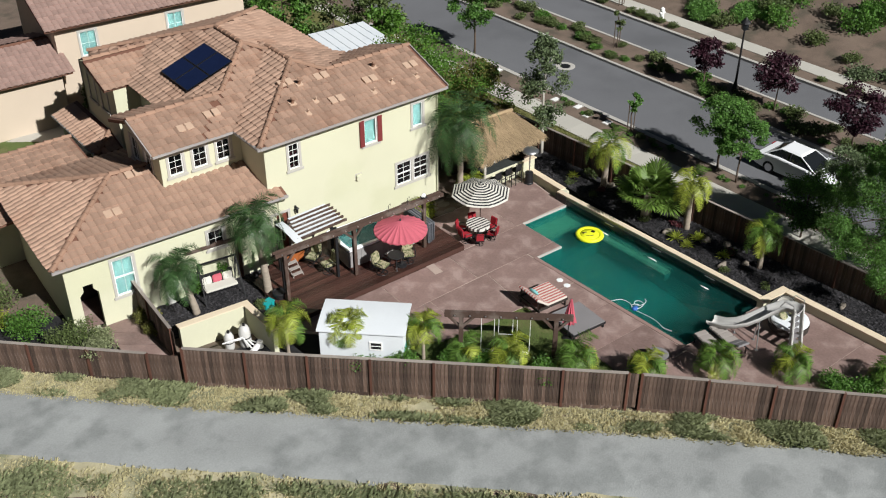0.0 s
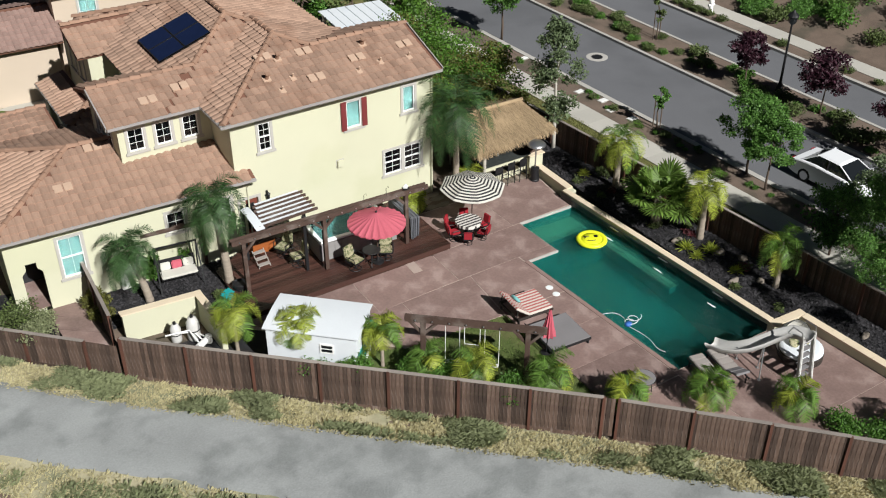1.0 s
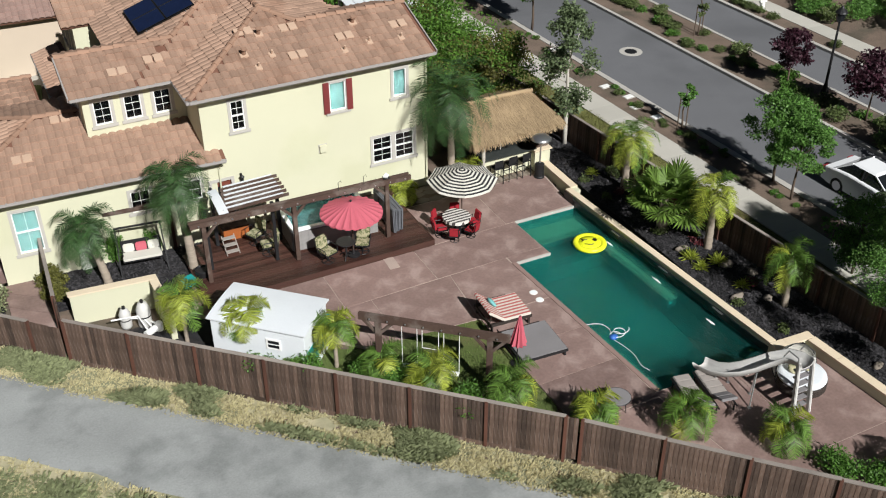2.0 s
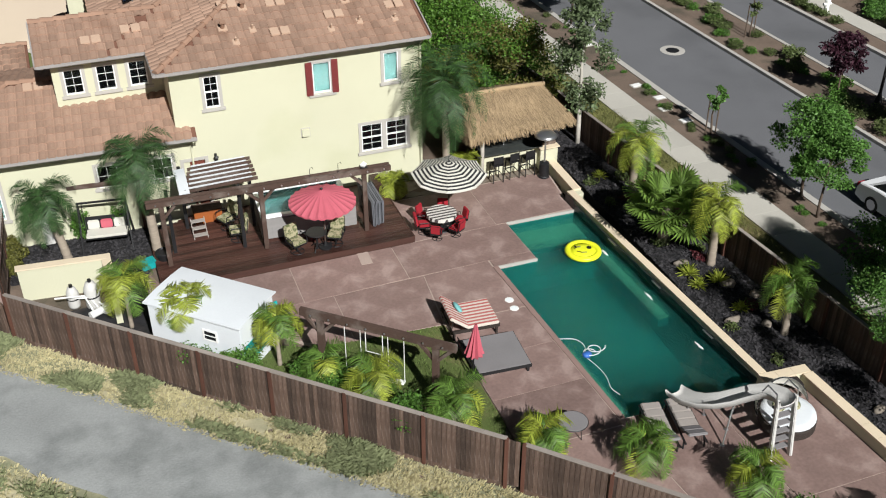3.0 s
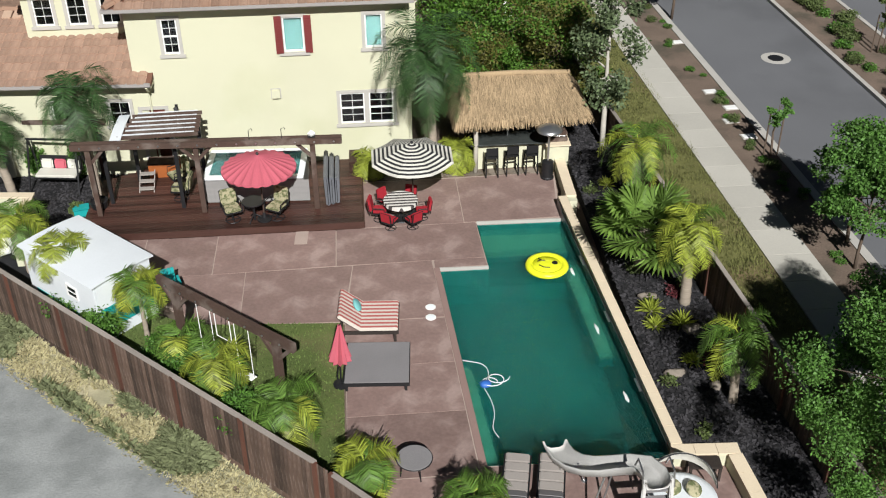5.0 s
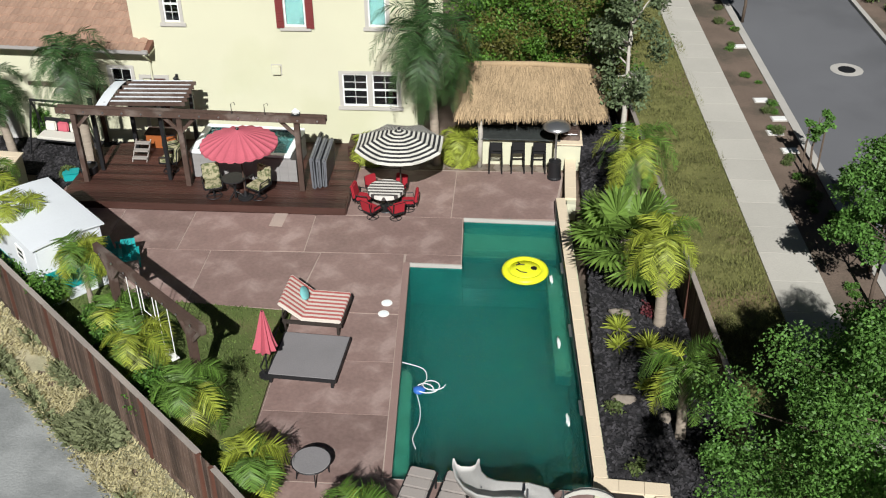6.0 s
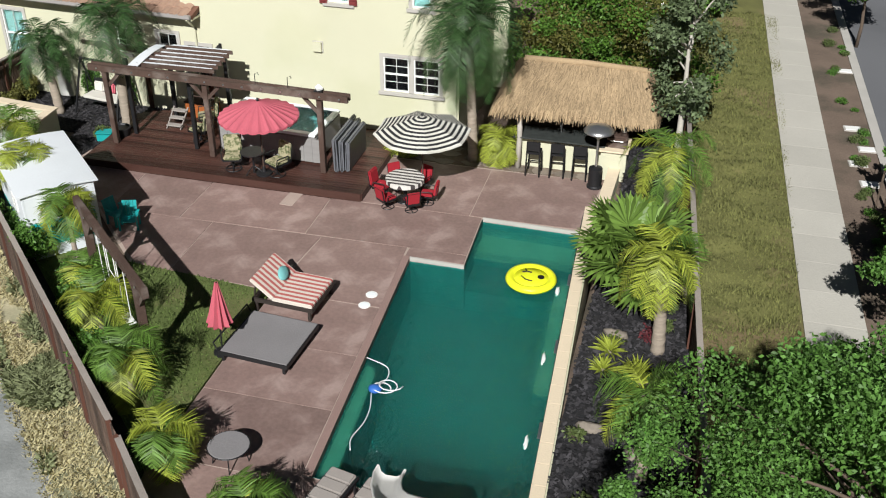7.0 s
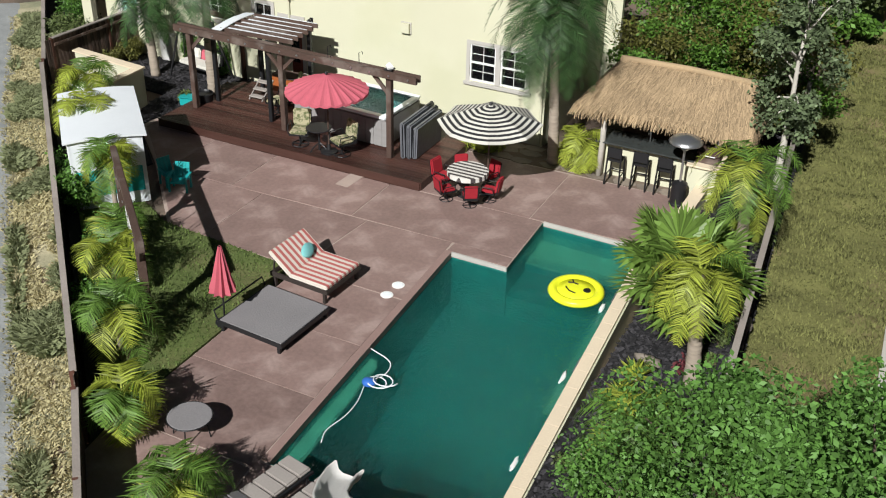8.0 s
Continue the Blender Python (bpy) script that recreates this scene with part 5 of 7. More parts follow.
part("back_wall", Geo().box(1.6, 4.9, 8.25, 8.35, 0, 2.2), BEAM, hut)
part("tap", Geo().tube([(2.9, 6.45, 1.07), (2.9, 6.45, 1.38), (2.9, 6.3, 1.42), (2.9, 6.22, 1.34)], 0.02), STEEL, hut)


def thatch_roof():
    """A hipped thatch: a thick lower body, with thousands of reed blades laid down the slopes."""
    cor = [Vector((0.98, 5.35, 2.12)), Vector((5.68, 5.92, 1.98)), Vector((5.6, 9.6, 2.05)), Vector((1.0, 9.4, 2.12))]
    top = [Vector((1.55, 7.85, 2.74)), Vector((5.15, 7.95, 2.66))]
    g = Geo()
    low = [c + Vector((0, 0, -0.16)) for c in cor]
    g.add(cor + top + low, [(0, 1, 5, 4), (1, 2, 5), (2, 3, 4, 5), (3, 0, 4), (0, 6, 7, 1), (1, 7, 8, 2), (2, 8, 9, 3), (3, 9, 6, 0), (9, 8, 7, 6)])
    body = part("thatch", g, THATCH, hut, "golden reed thatch")
    rnd = R(77)
    b = Geo()
    faces = [(cor[0], cor[1], top[1], top[0]), (cor[1], cor[2], top[1], top[1]), (cor[2], cor[3], top[0], top[1]), (cor[3], cor[0], top[0], top[0])]
    for a, c, d, e in faces:
        nrm = (c - a).cross(e - a).normalized()
        if nrm.z < 0:
            nrm = -nrm
        n = int(((c - a).length + (d - e).length) / 2 * (e - a).length * 330)
        for _ in range(n):
            u, v = rnd.random(), rnd.random() ** 1.15
            lo, hi = a.lerp(c, u), e.lerp(d, u)
            p = lo.lerp(hi, v)
            down = (lo - hi).normalized()
            ln = rnd.uniform(0.18, 0.42)
            q = p + down * ln + nrm * rnd.uniform(0.0, 0.05) - Vector((0, 0, 0.10 if v < 0.08 else 0.0))
            w = down.cross(nrm).normalized() * rnd.uniform(0.007, 0.016)
            off = nrm * rnd.uniform(0.01, 0.05)
            sk = w * rnd.uniform(-4, 4)
            b.add([p - w + off, p + w + off, q + w * 0.6 + sk, q - w * 0.6 + sk], [(0, 1, 2, 3)])
        m = int((c - a).length * 60)
        for _ in range(m):
            p = a.lerp(c, rnd.random())
            out = Vector((nrm.x, nrm.y, 0)).normalized()
            w = (c - a).normalized() * rnd.uniform(0.008, 0.02)
            q = p + out * rnd.uniform(0.0, 0.12) - Vector((0, 0, rnd.uniform(0.14, 0.34)))
            b.add([p - w + out * 0.02, p + w + out * 0.02, q + w * 0.5, q - w * 0.5], [(0, 1, 2, 3)])
    part("reeds", b, THATCH, body)["kind"] = "stuff"
    part("ridge_roll", Geo().tube([top[0] + Vector((-0.12, 0, 0.0)), top[0].lerp(top[1], 0.5) + Vector((0, 0, 0.05)), top[1] + Vector((0.12, 0, 0))], 0.1, 10), THATCH, hut, smooth=True)


thatch_roof()


def bar_stool(at):
    e = thing("bar_stool", at, "dark bar stool with slatted back at the counter", "bar stool", "stools at the bar")
    part("seat", Geo().box(-0.2, 0.2, -0.2, 0.2, 0.70, 0.76), BLACK, e, bevel=0.015)
    part("backrest", Geo().box(-0.2, 0.2, -0.22, -0.185, 0.82, 1.12), BLACK, e, bevel=0.01)
    for x in (-0.18, 0.18):
        part("leg", Geo().bar((x * 1.15, -0.24, 0), (x, -0.2, 1.12), 0.035, 0.035), BLACK, e)
        part("leg", Geo().bar((x * 1.15, 0.22, 0), (x, 0.18, 0.72), 0.035, 0.035), BLACK, e)
        part("stretcher", Geo().bar((x * 1.1, -0.22, 0.28), (x * 1.1, 0.2, 0.28), 0.025, 0.025), BLACK, e)
    part("footrest", Geo().bar((-0.2, 0.21, 0.3), (0.2, 0.21, 0.3), 0.03, 0.025), BLACK, e)
    return e


st = bar_stool(pose(2.25, 5.62, 0.012))
for x in (2.95, 3.62):
    copy_thing(st, pose(x, 5.68, 0.012, 0, 0, 4))
ht = thing("patio_heater", pose(4.14, 5.25, 0), "steel patio heater with a round dome reflector", "patio heater")
part("base", Geo().lathe([(0.23, 0), (0.23, 0.05), (0.2, 0.08), (0.2, 0.62), (0.06, 0.68)], 24), BLACK, ht, smooth=False)
part("pole", Geo().tube([(0, 0, 0.6), (0, 0, 1.62)], 0.035, 10), STEEL, ht)
part("burner", Geo().lathe([(0.08, 1.58), (0.11, 1.62), (0.11, 1.8), (0.05, 1.84)], 16), STEEL, ht)
part("dome", Geo().lathe([(0.44, 1.80), (0.445, 1.815), (0.36, 1.9), (0.2, 1.96), (0.02, 1.99)], 28), STEEL, ht, smooth=True)
gr = thing("grill", pose(4.62, 6.15, 1.0), "brown lidded grill on the corner block", "grill")
part("body", Geo().box(-0.3, 0.3, -0.25, 0.25, 0, 0.16), BEAM, gr, bevel=0.02)
part("lid", Geo().box(-0.3, 0.3, -0.22, 0.25, 0.165, 0.36), BEAM, gr, bevel=0.06)
part("handle", Geo().tube([(-0.2, -0.27, 0.24), (0.2, -0.27, 0.24)], 0.015), STEEL, gr)


# ---- dining set ----
def dining_chair(at, cushion, label, group):
    """A swivel chair with a ring base, arms, seat and back cushions."""
    e = thing("patio_chair", at, label, "chair", group)
    part("base_ring", Geo().tube([(0.24 * math.cos(k * 0.5236), 0.24 * math.sin(k * 0.5236), 0.02) for k in range(12)], 0.016, 6, True), BLACK, e)
    part("swivel_base", Geo().bar((-0.24, 0, 0.03), (0.24, 0, 0.03), 0.03, 0.02).bar((0, -0.24, 0.03), (0, 0.24, 0.03), 0.03, 0.02), BLACK, e)
    part("stem", Geo().tube([(0, 0, 0.02), (0, 0, 0.38)], 0.03), BLACK, e)
    part("seat_frame", Geo().box(-0.27, 0.27, -0.26, 0.26, 0.36, 0.40), BLACK, e, bevel=0.01)
    part("seat_cushion", Geo().box(-0.25, 0.25, -0.26, 0.25, 0.40, 0.50), cushion, e, bevel=0.035)
    part("back_frame", Geo().box(-0.27, 0.27, 0.25, 0.28, 0.40, 0.98, pose(0, 0, 0, -9)), BLACK, e, bevel=0.01)
    part("back_cushion", Geo().box(-0.255, 0.255, 0.17, 0.30, 0.50, 1.0, pose(0, 0, 0, -9)), cushion, e, bevel=0.035)
    for s in (-1, 1):
        part("arm", Geo().tube([(s * 0.29, 0.24, 0.42), (s * 0.3, 0.2, 0.64), (s * 0.3, -0.2, 0.64), (s * 0.28, -0.24, 0.40)], 0.018, 6), BLACK, e)
    return e


dt = thing("dining_table", pose(-1.0, 3.05, 0), "round patio table with a black pedestal", "table")
part("top", Geo().lathe([(0.53, 0.68), (0.54, 0.70), (0.53, 0.715)], 32), BLACK, dt)
part("pedestal", Geo().lathe([(0.3, 0), (0.28, 0.03), (0.05, 0.06), (0.05, 0.68)], 16), BLACK, dt)
tc_ = thing("tablecloth", pose(-1.0, 3.05, 0), "black and white striped round tablecloth", "tablecloth")
part("cloth", Geo().lathe([(0.56, 0.60), (0.555, 0.715), (0.53, 0.722), (0.01, 0.724)], 32), CLOTH, tc_)
CS = Matrix.Scale(0.86, 4)
dc = dining_chair(pose(-1.68, 3.05, 0, 0, 0, 80) @ CS, RED_CUSHION, "black patio chair with red cushions at the round table", "chairs round the dining table")
for x, y, a in ((-1.36, 2.5, 145), (-0.66, 2.48, 212), (-0.32, 3.0, 275), (-0.7, 3.72, -20), (-1.42, 3.66, 40)):
    copy_thing(dc, pose(x, y, 0, 0, 0, a) @ CS)

# ---- bistro set on the deck ----
bt = thing("bistro_table", pose(-5.65, 3.02, DZ), "round black cast metal bistro table", "table")
part("top", Geo().lathe([(0.36, 0.68), (0.37, 0.7), (0.35, 0.715)], 28), BLACK, bt)
part("stem", Geo().tube([(0, 0, 0.02), (0, 0, 0.69)], 0.035), BLACK, bt)
for k in range(3):
    a = k * 2.0944
    part("leg", Geo().tube([(0, 0, 0.25), (math.cos(a) * 0.18, math.sin(a) * 0.18, 0.14), (math.cos(a) * 0.3, math.sin(a) * 0.3, 0.01)], 0.018, 6), BLACK, bt)
c1 = dining_chair(pose(-6.35, 3.1, DZ, 0, 0, 20), CUSHION, "black patio chair with tan patterned cushions on the deck", "patterned deck chairs")
for x, y, a in ((-4.95, 3.1, -28), (-8.15, 4.6, -95), (-8.35, 5.5, -60)):
    copy_thing(c1, pose(x, y, DZ, 0, 0, a))
bd = thing("beach_towel_rack", pose(-9.35, 5.3, DZ), "pale grey plastic folding step on the deck", "step stool")
for k in range(3):
    part("tread", Geo().box(-0.25, 0.25, -0.2 + k * 0.22, 0.0 + k * 0.22, 0.1 + k * 0.16, 0.14 + k * 0.16), SLING_PALE, bd, bevel=0.008)
for s in (-0.24, 0.24):
    part("side", Geo().bar((s, -0.2, 0.0), (s, 0.46, 0.5), 0.03, 0.06), SLING_PALE, bd)
rc = thing("deck_box", pose(-8.9, 6.35, DZ), "orange-brown timber storage box by the door", "storage box")
part("body", Geo().box(-0.5, 0.5, -0.25, 0.25, 0, 0.5), mat("orange_cedar", (0.30, 0.085, 0.02), 0.6, 0.2, stretch=(1, 5, 5)), rc, bevel=0.01)
part("lid", Geo().box(-0.53, 0.53, -0.28, 0.27, 0.5, 0.55), BEAM, rc, bevel=0.01)


# ---- loungers ----
def double_lounger(at, label, cover, frame_mat, back, pillow=None, height=0.34, w=0.68, length=1.55):
    """A wide sun bed. Its head is at -x."""
    e = thing("sun_lounger", at, label, "sun lounger")
    part("frame", Geo().box(-length / 2, length / 2, -w, -w + 0.06, height - 0.1, height).box(-length / 2, length / 2, w - 0.06, w, height - 0.1, height)
         .box(length / 2 - 0.06, length / 2, -w + 0.06, w - 0.06, height - 0.1, height).box(-length / 2, -length / 2 + 0.06, -w + 0.06, w - 0.06, height - 0.1, height), frame_mat, e)
    for x in (-length / 2 + 0.1, length / 2 - 0.1):
        for y in (-w + 0.05, w - 0.05):
            part("leg", Geo().box(x - 0.035, x + 0.035, y - 0.035, y + 0.035, 0, height - 0.1), frame_mat, e)
    hinge = -length / 2 + 0.52 if back else -length / 2 + 0.05
    part("mattress", Geo().box(hinge, length / 2 - 0.02, -w + 0.02, w - 0.02, height, height + (0.1 if back else 0.025)), cover, e, bevel=0.02 if back else 0.006)
    if back:
        m = Matrix.Translation((hinge, 0, height + 0.02)) @ pose(0, 0, 0, 0, back, 0)
        part("backrest", Geo().box(-0.72, 0.0, -w + 0.02, w - 0.02, 0, 0.1, m), cover, e, bevel=0.02)
        for q in (-w + 0.1, w - 0.1):
            part("back_support", Geo().bar(m @ Vector((-0.55, q, 0)), (hinge - 0.5, q, height - 0.05), 0.03, 0.03), frame_mat, e)
        if pillow:
            p = thing("pillow", at @ m @ pose(-0.22, 0.18, 0.17, 0, 12, 14), "small turquoise cushion on the striped lounger", "cushion")
            part("cover", Geo().blob((0, 0, 0), (0.16, 0.24, 0.075), 3, 10, 0.12), pillow, p, smooth=True)
    return e


double_lounger(pose(-2.15, -2.6, 0, 0, 0, -4), "double sun lounger with a red and white striped mattress", STRIPED, WICKER, 38, mat("turquoise_cloth", (0.16, 0.42, 0.42), 0.85, 0.1), 0.36, 0.66, 1.6)
double_lounger(pose(-2.02, -4.45, 0, 0, 0, -4), "wide dark sun bed with a grey mesh sling", SLING, BLACK, 0, None, 0.26, 0.84, 1.72)
part("head_rail", Geo().tube([(-0.9, -0.8, 0.26), (-0.98, -0.8, 0.44), (-0.98, 0.8, 0.44), (-0.9, 0.8, 0.26)], 0.02), BLACK, bpy.data.objects["sun_lounger.001"])
for x, y, a in ((0.95, -9.12, 78), (1.75, -9.2, 78)):
    e = thing("chaise", pose(x, y, 0, 0, 0, a), "taupe reclining chaise with a dark frame beside the pool", "chaise", "chaises beside the pool")
    for s in (-0.3, 0.3):
        part("side_rail", Geo().bar((-0.85, s, 0.3), (0.95, s, 0.3), 0.04, 0.05), BLACK, e)
        for q in (-0.7, 0.8):
            part("leg", Geo().bar((q, s, 0), (q, s, 0.28), 0.04, 0.04), BLACK, e)
    for k in range(4):
        part("cushion_section", Geo().box(-0.25 + k * 0.3, 0.035 + k * 0.3, -0.28, 0.28, 0.325, 0.40), SLING_PALE, e, bevel=0.025)
    m = Matrix.Translation((-0.27, 0, 0.33)) @ pose(0, 0, 0, 0, 24, 0)
    for k in range(2):
        part("back_section", Geo().box(-0.68 + k * 0.34, -0.36 + k * 0.34, -0.28, 0.28, 0, 0.08, m), SLING, e, bevel=0.025)

# ---- water slide ----
sl = thing("water_slide", pose(0, 0, 0), "grey plastic water slide curving into the pool", "slide")
path = [(3.62, -10.85, 1.74), (3.6, -10.55, 1.74), (3.5, -10.2, 1.64), (3.22, -9.88, 1.38), (2.9, -9.62, 1.1), (2.58, -9.36, 0.86), (2.32, -9.05, 0.66), (2.14, -8.68, 0.5), (2.05, -8.3, 0.4), (2.04, -8.05, 0.33)]
g = Geo()
for i, p in enumerate(path):
    a, b = Vector(path[max(0, i - 1)]), Vector(path[min(len(path) - 1, i + 1)])
    d = (b - a).normalized()
    s = d.cross(Vector((0, 0, 1))).normalized()
    u = s.cross(d)
    p = Vector(p)
    prof = [(-0.29, 0.19), (-0.25, 0.19), (-0.2, 0.05), (-0.1, 0.0), (0.1, 0.0), (0.2, 0.05), (0.25, 0.19), (0.29, 0.19), (0.29, 0.15), (0.23, -0.02), (0.0, -0.05), (-0.23, -0.02), (-0.29, 0.15)]
    g.v += [tuple(p + s * x + u * z) for x, z in prof]
n = 13
for i in range(len(path) - 1):
    g.f += [(i * n + k, i * n + (k + 1) % n, (i + 1) * n + (k + 1) % n, (i + 1) * n + k) for k in range(n)]
g.f += [tuple(range(n)), tuple(range((len(path) - 1) * n + n - 1, (len(path) - 1) * n - 1, -1))]
part("flume", g, GREY_PLASTIC, sl, smooth=True)
part("ladder_side", Geo().bar((3.28, -11.05, 0), (3.36, -10.75, 1.95), 0.09, 0.17), GREY_PLASTIC, sl, bevel=0.02)
part("ladder_side", Geo().bar((3.92, -11.05, 0), (3.92, -10.75, 1.95), 0.09, 0.17), GREY_PLASTIC, sl, bevel=0.02)
for k in range(6):
    z = 0.25 + k * 0.26
    # treads coloured dark to paint in the shade between the ladder sides
    part("tread", Geo().box(3.34, 3.92, -11.02 + z * 0.15, -10.84 + z * 0.15, z, z + 0.035), SLING, sl, bevel=0.008)
for s in (3.3, 3.96):
    part("handrail", Geo().tube([(s, -10.85, 1.75), (s, -10.75, 2.12), (s, -10.35, 2.12), (s, -10.2, 1.8)], 0.02), STEEL, sl)
for a, b in (((2.8, -9.75, 1.0), (2.4, -10.1, 0)), ((3.05, -9.55, 1.1), (2.85, -9.6, 0)), ((2.4, -8.95, 0.66), (2.6, -8.85, 0)), ((2.05, -8.85, 0.52), (1.9, -8.75, 0))):
    part("leg", Geo().tube([a, b], 0.025), STEEL, sl)
    part("foot", Geo().lathe([(0.07, 0), (0.07, 0.015), (0.03, 0.03)], 12, (b[0], b[1], 0)), STEEL, sl)

# ---- round daybed with folded white canopy ----
db = thing("round_daybed", pose(4.55, -10.0, 0), "round wicker daybed with a folded white canopy", "daybed")
part("base", Geo().lathe([(0.72, 0.08), (0.8, 0.12), (0.8, 0.36), (0.75, 0.4)], 28), WICKER, db)
part("mattress", Geo().lathe([(0.76, 0.40), (0.78, 0.44), (0.76, 0.5), (0.6, 0.53), (0.01, 0.53)], 28), WHITE_VINYL, db, smooth=True)
g = Geo()
for i in range(7):
    a = radians(20 + i * 7)
    for k in range(17):
        t = math.pi * k / 16
        g.v.append((math.cos(t) * 0.84, 0.25 + math.sin(t) * math.cos(a) * 0.72, 0.42 + math.sin(t) * math.sin(a) * 0.9 + (0.05 if i % 2 else 0)))
for i in range(6):
    g.f += [(i * 17 + k, i * 17 + k + 1, (i + 1) * 17 + k + 1, (i + 1) * 17 + k) for k in range(16)]
part("canopy", g, CANVAS_W, db, "pleated white canopy")
for i in (0, 6):
    a = radians(20 + i * 7)
    part("hoop", Geo().tube([(math.cos(math.pi * k / 16) * 0.86, 0.25 + math.sin(math.pi * k / 16) * math.cos(a) * 0.74, 0.42 + math.sin(math.pi * k / 16) * math.sin(a) * 0.92) for k in range(17)], 0.015, 6), BLACK, db)
for k, (x, y) in enumerate(((-0.2, 0.2), (0.25, 0.1))):
    p = thing("pillow", pose(4.55 + x, -10.0 + y, 0.62, 30, 0, 40 * k), "tan cushion on the round daybed", "cushion")
    part("cover", Geo().blob((0, 0, 0), (0.2, 0.2, 0.08), 5 + k, 10, 0.1), CUSHION, p, smooth=True)
for k in range(4):
    a = 0.8 + k * 1.57
    part("leg", Geo().tube([(math.cos(a) * 0.6, math.sin(a) * 0.6, 0), (math.cos(a) * 0.6, math.sin(a) * 0.6, 0.1)], 0.03), BLACK, db)
sbx = thing("side_table", pose(5.35, -8.95, 0, 0, 0, -4), "low dark side table in the corner of the wall", "side table")
part("top", Geo().box(-0.38, 0.38, -0.2, 0.2, 0.4, 0.45), WICKER, sbx, bevel=0.01)
for x in (-0.34, 0.34):
    for y in (-0.16, 0.16):
        part("leg", Geo().box(x - 0.03, x + 0.03, y - 0.03, y + 0.03, 0, 0.4), WICKER, sbx)

# ---- in the water ----
fl = thing("pool_float", pose(3.25, 0.05, -0.155, 0, 0, -20), "round yellow inflatable float with a winking face", "pool float")
part("ring", Geo().lathe([(0.50, -0.02), (0.62, 0.0), (0.665, 0.07), (0.63, 0.14), (0.55, 0.17), (0.47, 0.15), (0.44, 0.12)], 40), YELLOW, fl, smooth=True)
part("disc", Geo().lathe([(0.45, 0.05), (0.45, 0.12), (0.2, 0.135), (0.01, 0.14)], 32), YELLOW, fl, smooth=True)
part("eye", Geo().lathe([(0.09, 0.125), (0.085, 0.15), (0.01, 0.155)], 16, (0.22, 0.12, 0)), BLACK, fl)
part("wink", Geo().tube([(-0.3, 0.22, 0.142), (-0.2, 0.14, 0.146), (-0.3, 0.06, 0.142)], 0.02, 6).tube([(-0.2, 0.14, 0.146), (-0.08, 0.16, 0.148)], 0.018, 6), BLACK, fl)
part("mouth", Geo().tube([(-0.22, -0.12, 0.142), (-0.05, -0.2, 0.146), (0.12, -0.18, 0.146)], 0.016, 6), BLACK, fl)
hs = thing("pool_cleaner", pose(0.75, -5.15, -0.15), "blue and white pool cleaner with a looped pale hose", "pool cleaner")
part("head", Geo().blob((0, 0, 0.05), (0.16, 0.13, 0.09), 9, 10, 0.15), BLUE, hs, smooth=True)
pts = [(0.1 + 0.24 * math.cos(t * 0.5) + 0.012 * t, 0.05 + 0.2 * math.sin(t * 0.5), 0.02 + 0.008 * t) for t in range(26)]
part("hose", Geo().tube(pts, 0.015, 7), WHITE_VINYL, hs, smooth=True)
def bends(pts, n=5):
    """Points along a smooth curve through pts."""
    v = [Vector(p) for p in pts]
    v = [v[0] * 2 - v[1]] + v + [v[-1] * 2 - v[-2]]
    out = []
    for k in range(1, len(v) - 2):
        for q in range(n):
            t = q / n
            out.append(0.5 * (2 * v[k] + (v[k + 1] - v[k - 1]) * t + (2 * v[k - 1] - 5 * v[k] + 4 * v[k + 1] - v[k + 2]) * t * t + (3 * v[k] - v[k - 1] - 3 * v[k + 1] + v[k + 2]) * t ** 3))
    return out + [v[-2]]


part("hose", Geo().tube(bends([(-0.05, -0.1, 0.02), (0.08, -0.6, 0.0), (0.1, -1.1, 0.01), (0.0, -1.6, 0.0), (0.1, -1.95, 0.0)]), 0.013, 7), WHITE_VINYL, hs, smooth=True)
part("hose", Geo().tube(bends([(0.0, 0.1, 0.02), (0.14, 0.45, 0.02), (0.02, 0.82, 0.03), (-0.5, 0.95, 0.10)]), 0.014, 7), WHITE_VINYL, hs, smooth=True)

# ---- play shed ----
sh_ = thing("play_shed", pose(-9.92, -0.85, 0, 0, 0, -43.5), "white vinyl play shed with turquoise lower panels", "shed")
SW, SD, SH = 1.62, 0.92, 1.92
part("wall", Geo().box(-SW, SW, -SD, -SD + 0.06, 0, SH), WHITE_VINYL, sh_, bevel=0.01)
part("wall", Geo().box(-SW, SW, SD - 0.06, SD, 0, SH), WHITE_VINYL, sh_, bevel=0.01)
part("wall", Geo().box(-SW, -SW + 0.06, -SD + 0.06, SD - 0.06, 0, SH), WHITE_VINYL, sh_)
part("wall", Geo().box(SW - 0.06, SW, -SD + 0.06, SD - 0.06, 0, SH), WHITE_VINYL, sh_)
part("skirt", Geo().box(SW + 0.002, SW + 0.02, -SD + 0.1, SD - 0.1, 0.35, 1.05), TEAL, sh_, "turquoise panel")
part("skirt", Geo().box(-SW + 0.3, SW - 0.1, -SD - 0.02, -SD - 0.002, 0.05, 0.6), TEAL, sh_, "turquoise panel")
g = Geo()
n = 12
for k in range(n + 1):
    t = -1 + 2 * k / n
    for x in (-SW - 0.08, SW + 0.08):
        g.v += [(x, t * (SD + 0.1), SH + 0.06 * (1 - t * t)), (x, t * (SD + 0.1), SH + 0.06 * (1 - t * t) - 0.05)]
for k in range(n):
    i = k * 4
    g.f += [(i, i + 2, i + 6, i + 4), (i + 1, i + 5, i + 7, i + 3), (i, i + 4, i + 5, i + 1), (i + 2, i + 3, i + 7, i + 6)]
g.f += [(0, 1, 3, 2), (n * 4, n * 4 + 2, n * 4 + 3, n * 4 + 1)]
part("roof", g, WHITE_VINYL, sh_, "white curved roof")
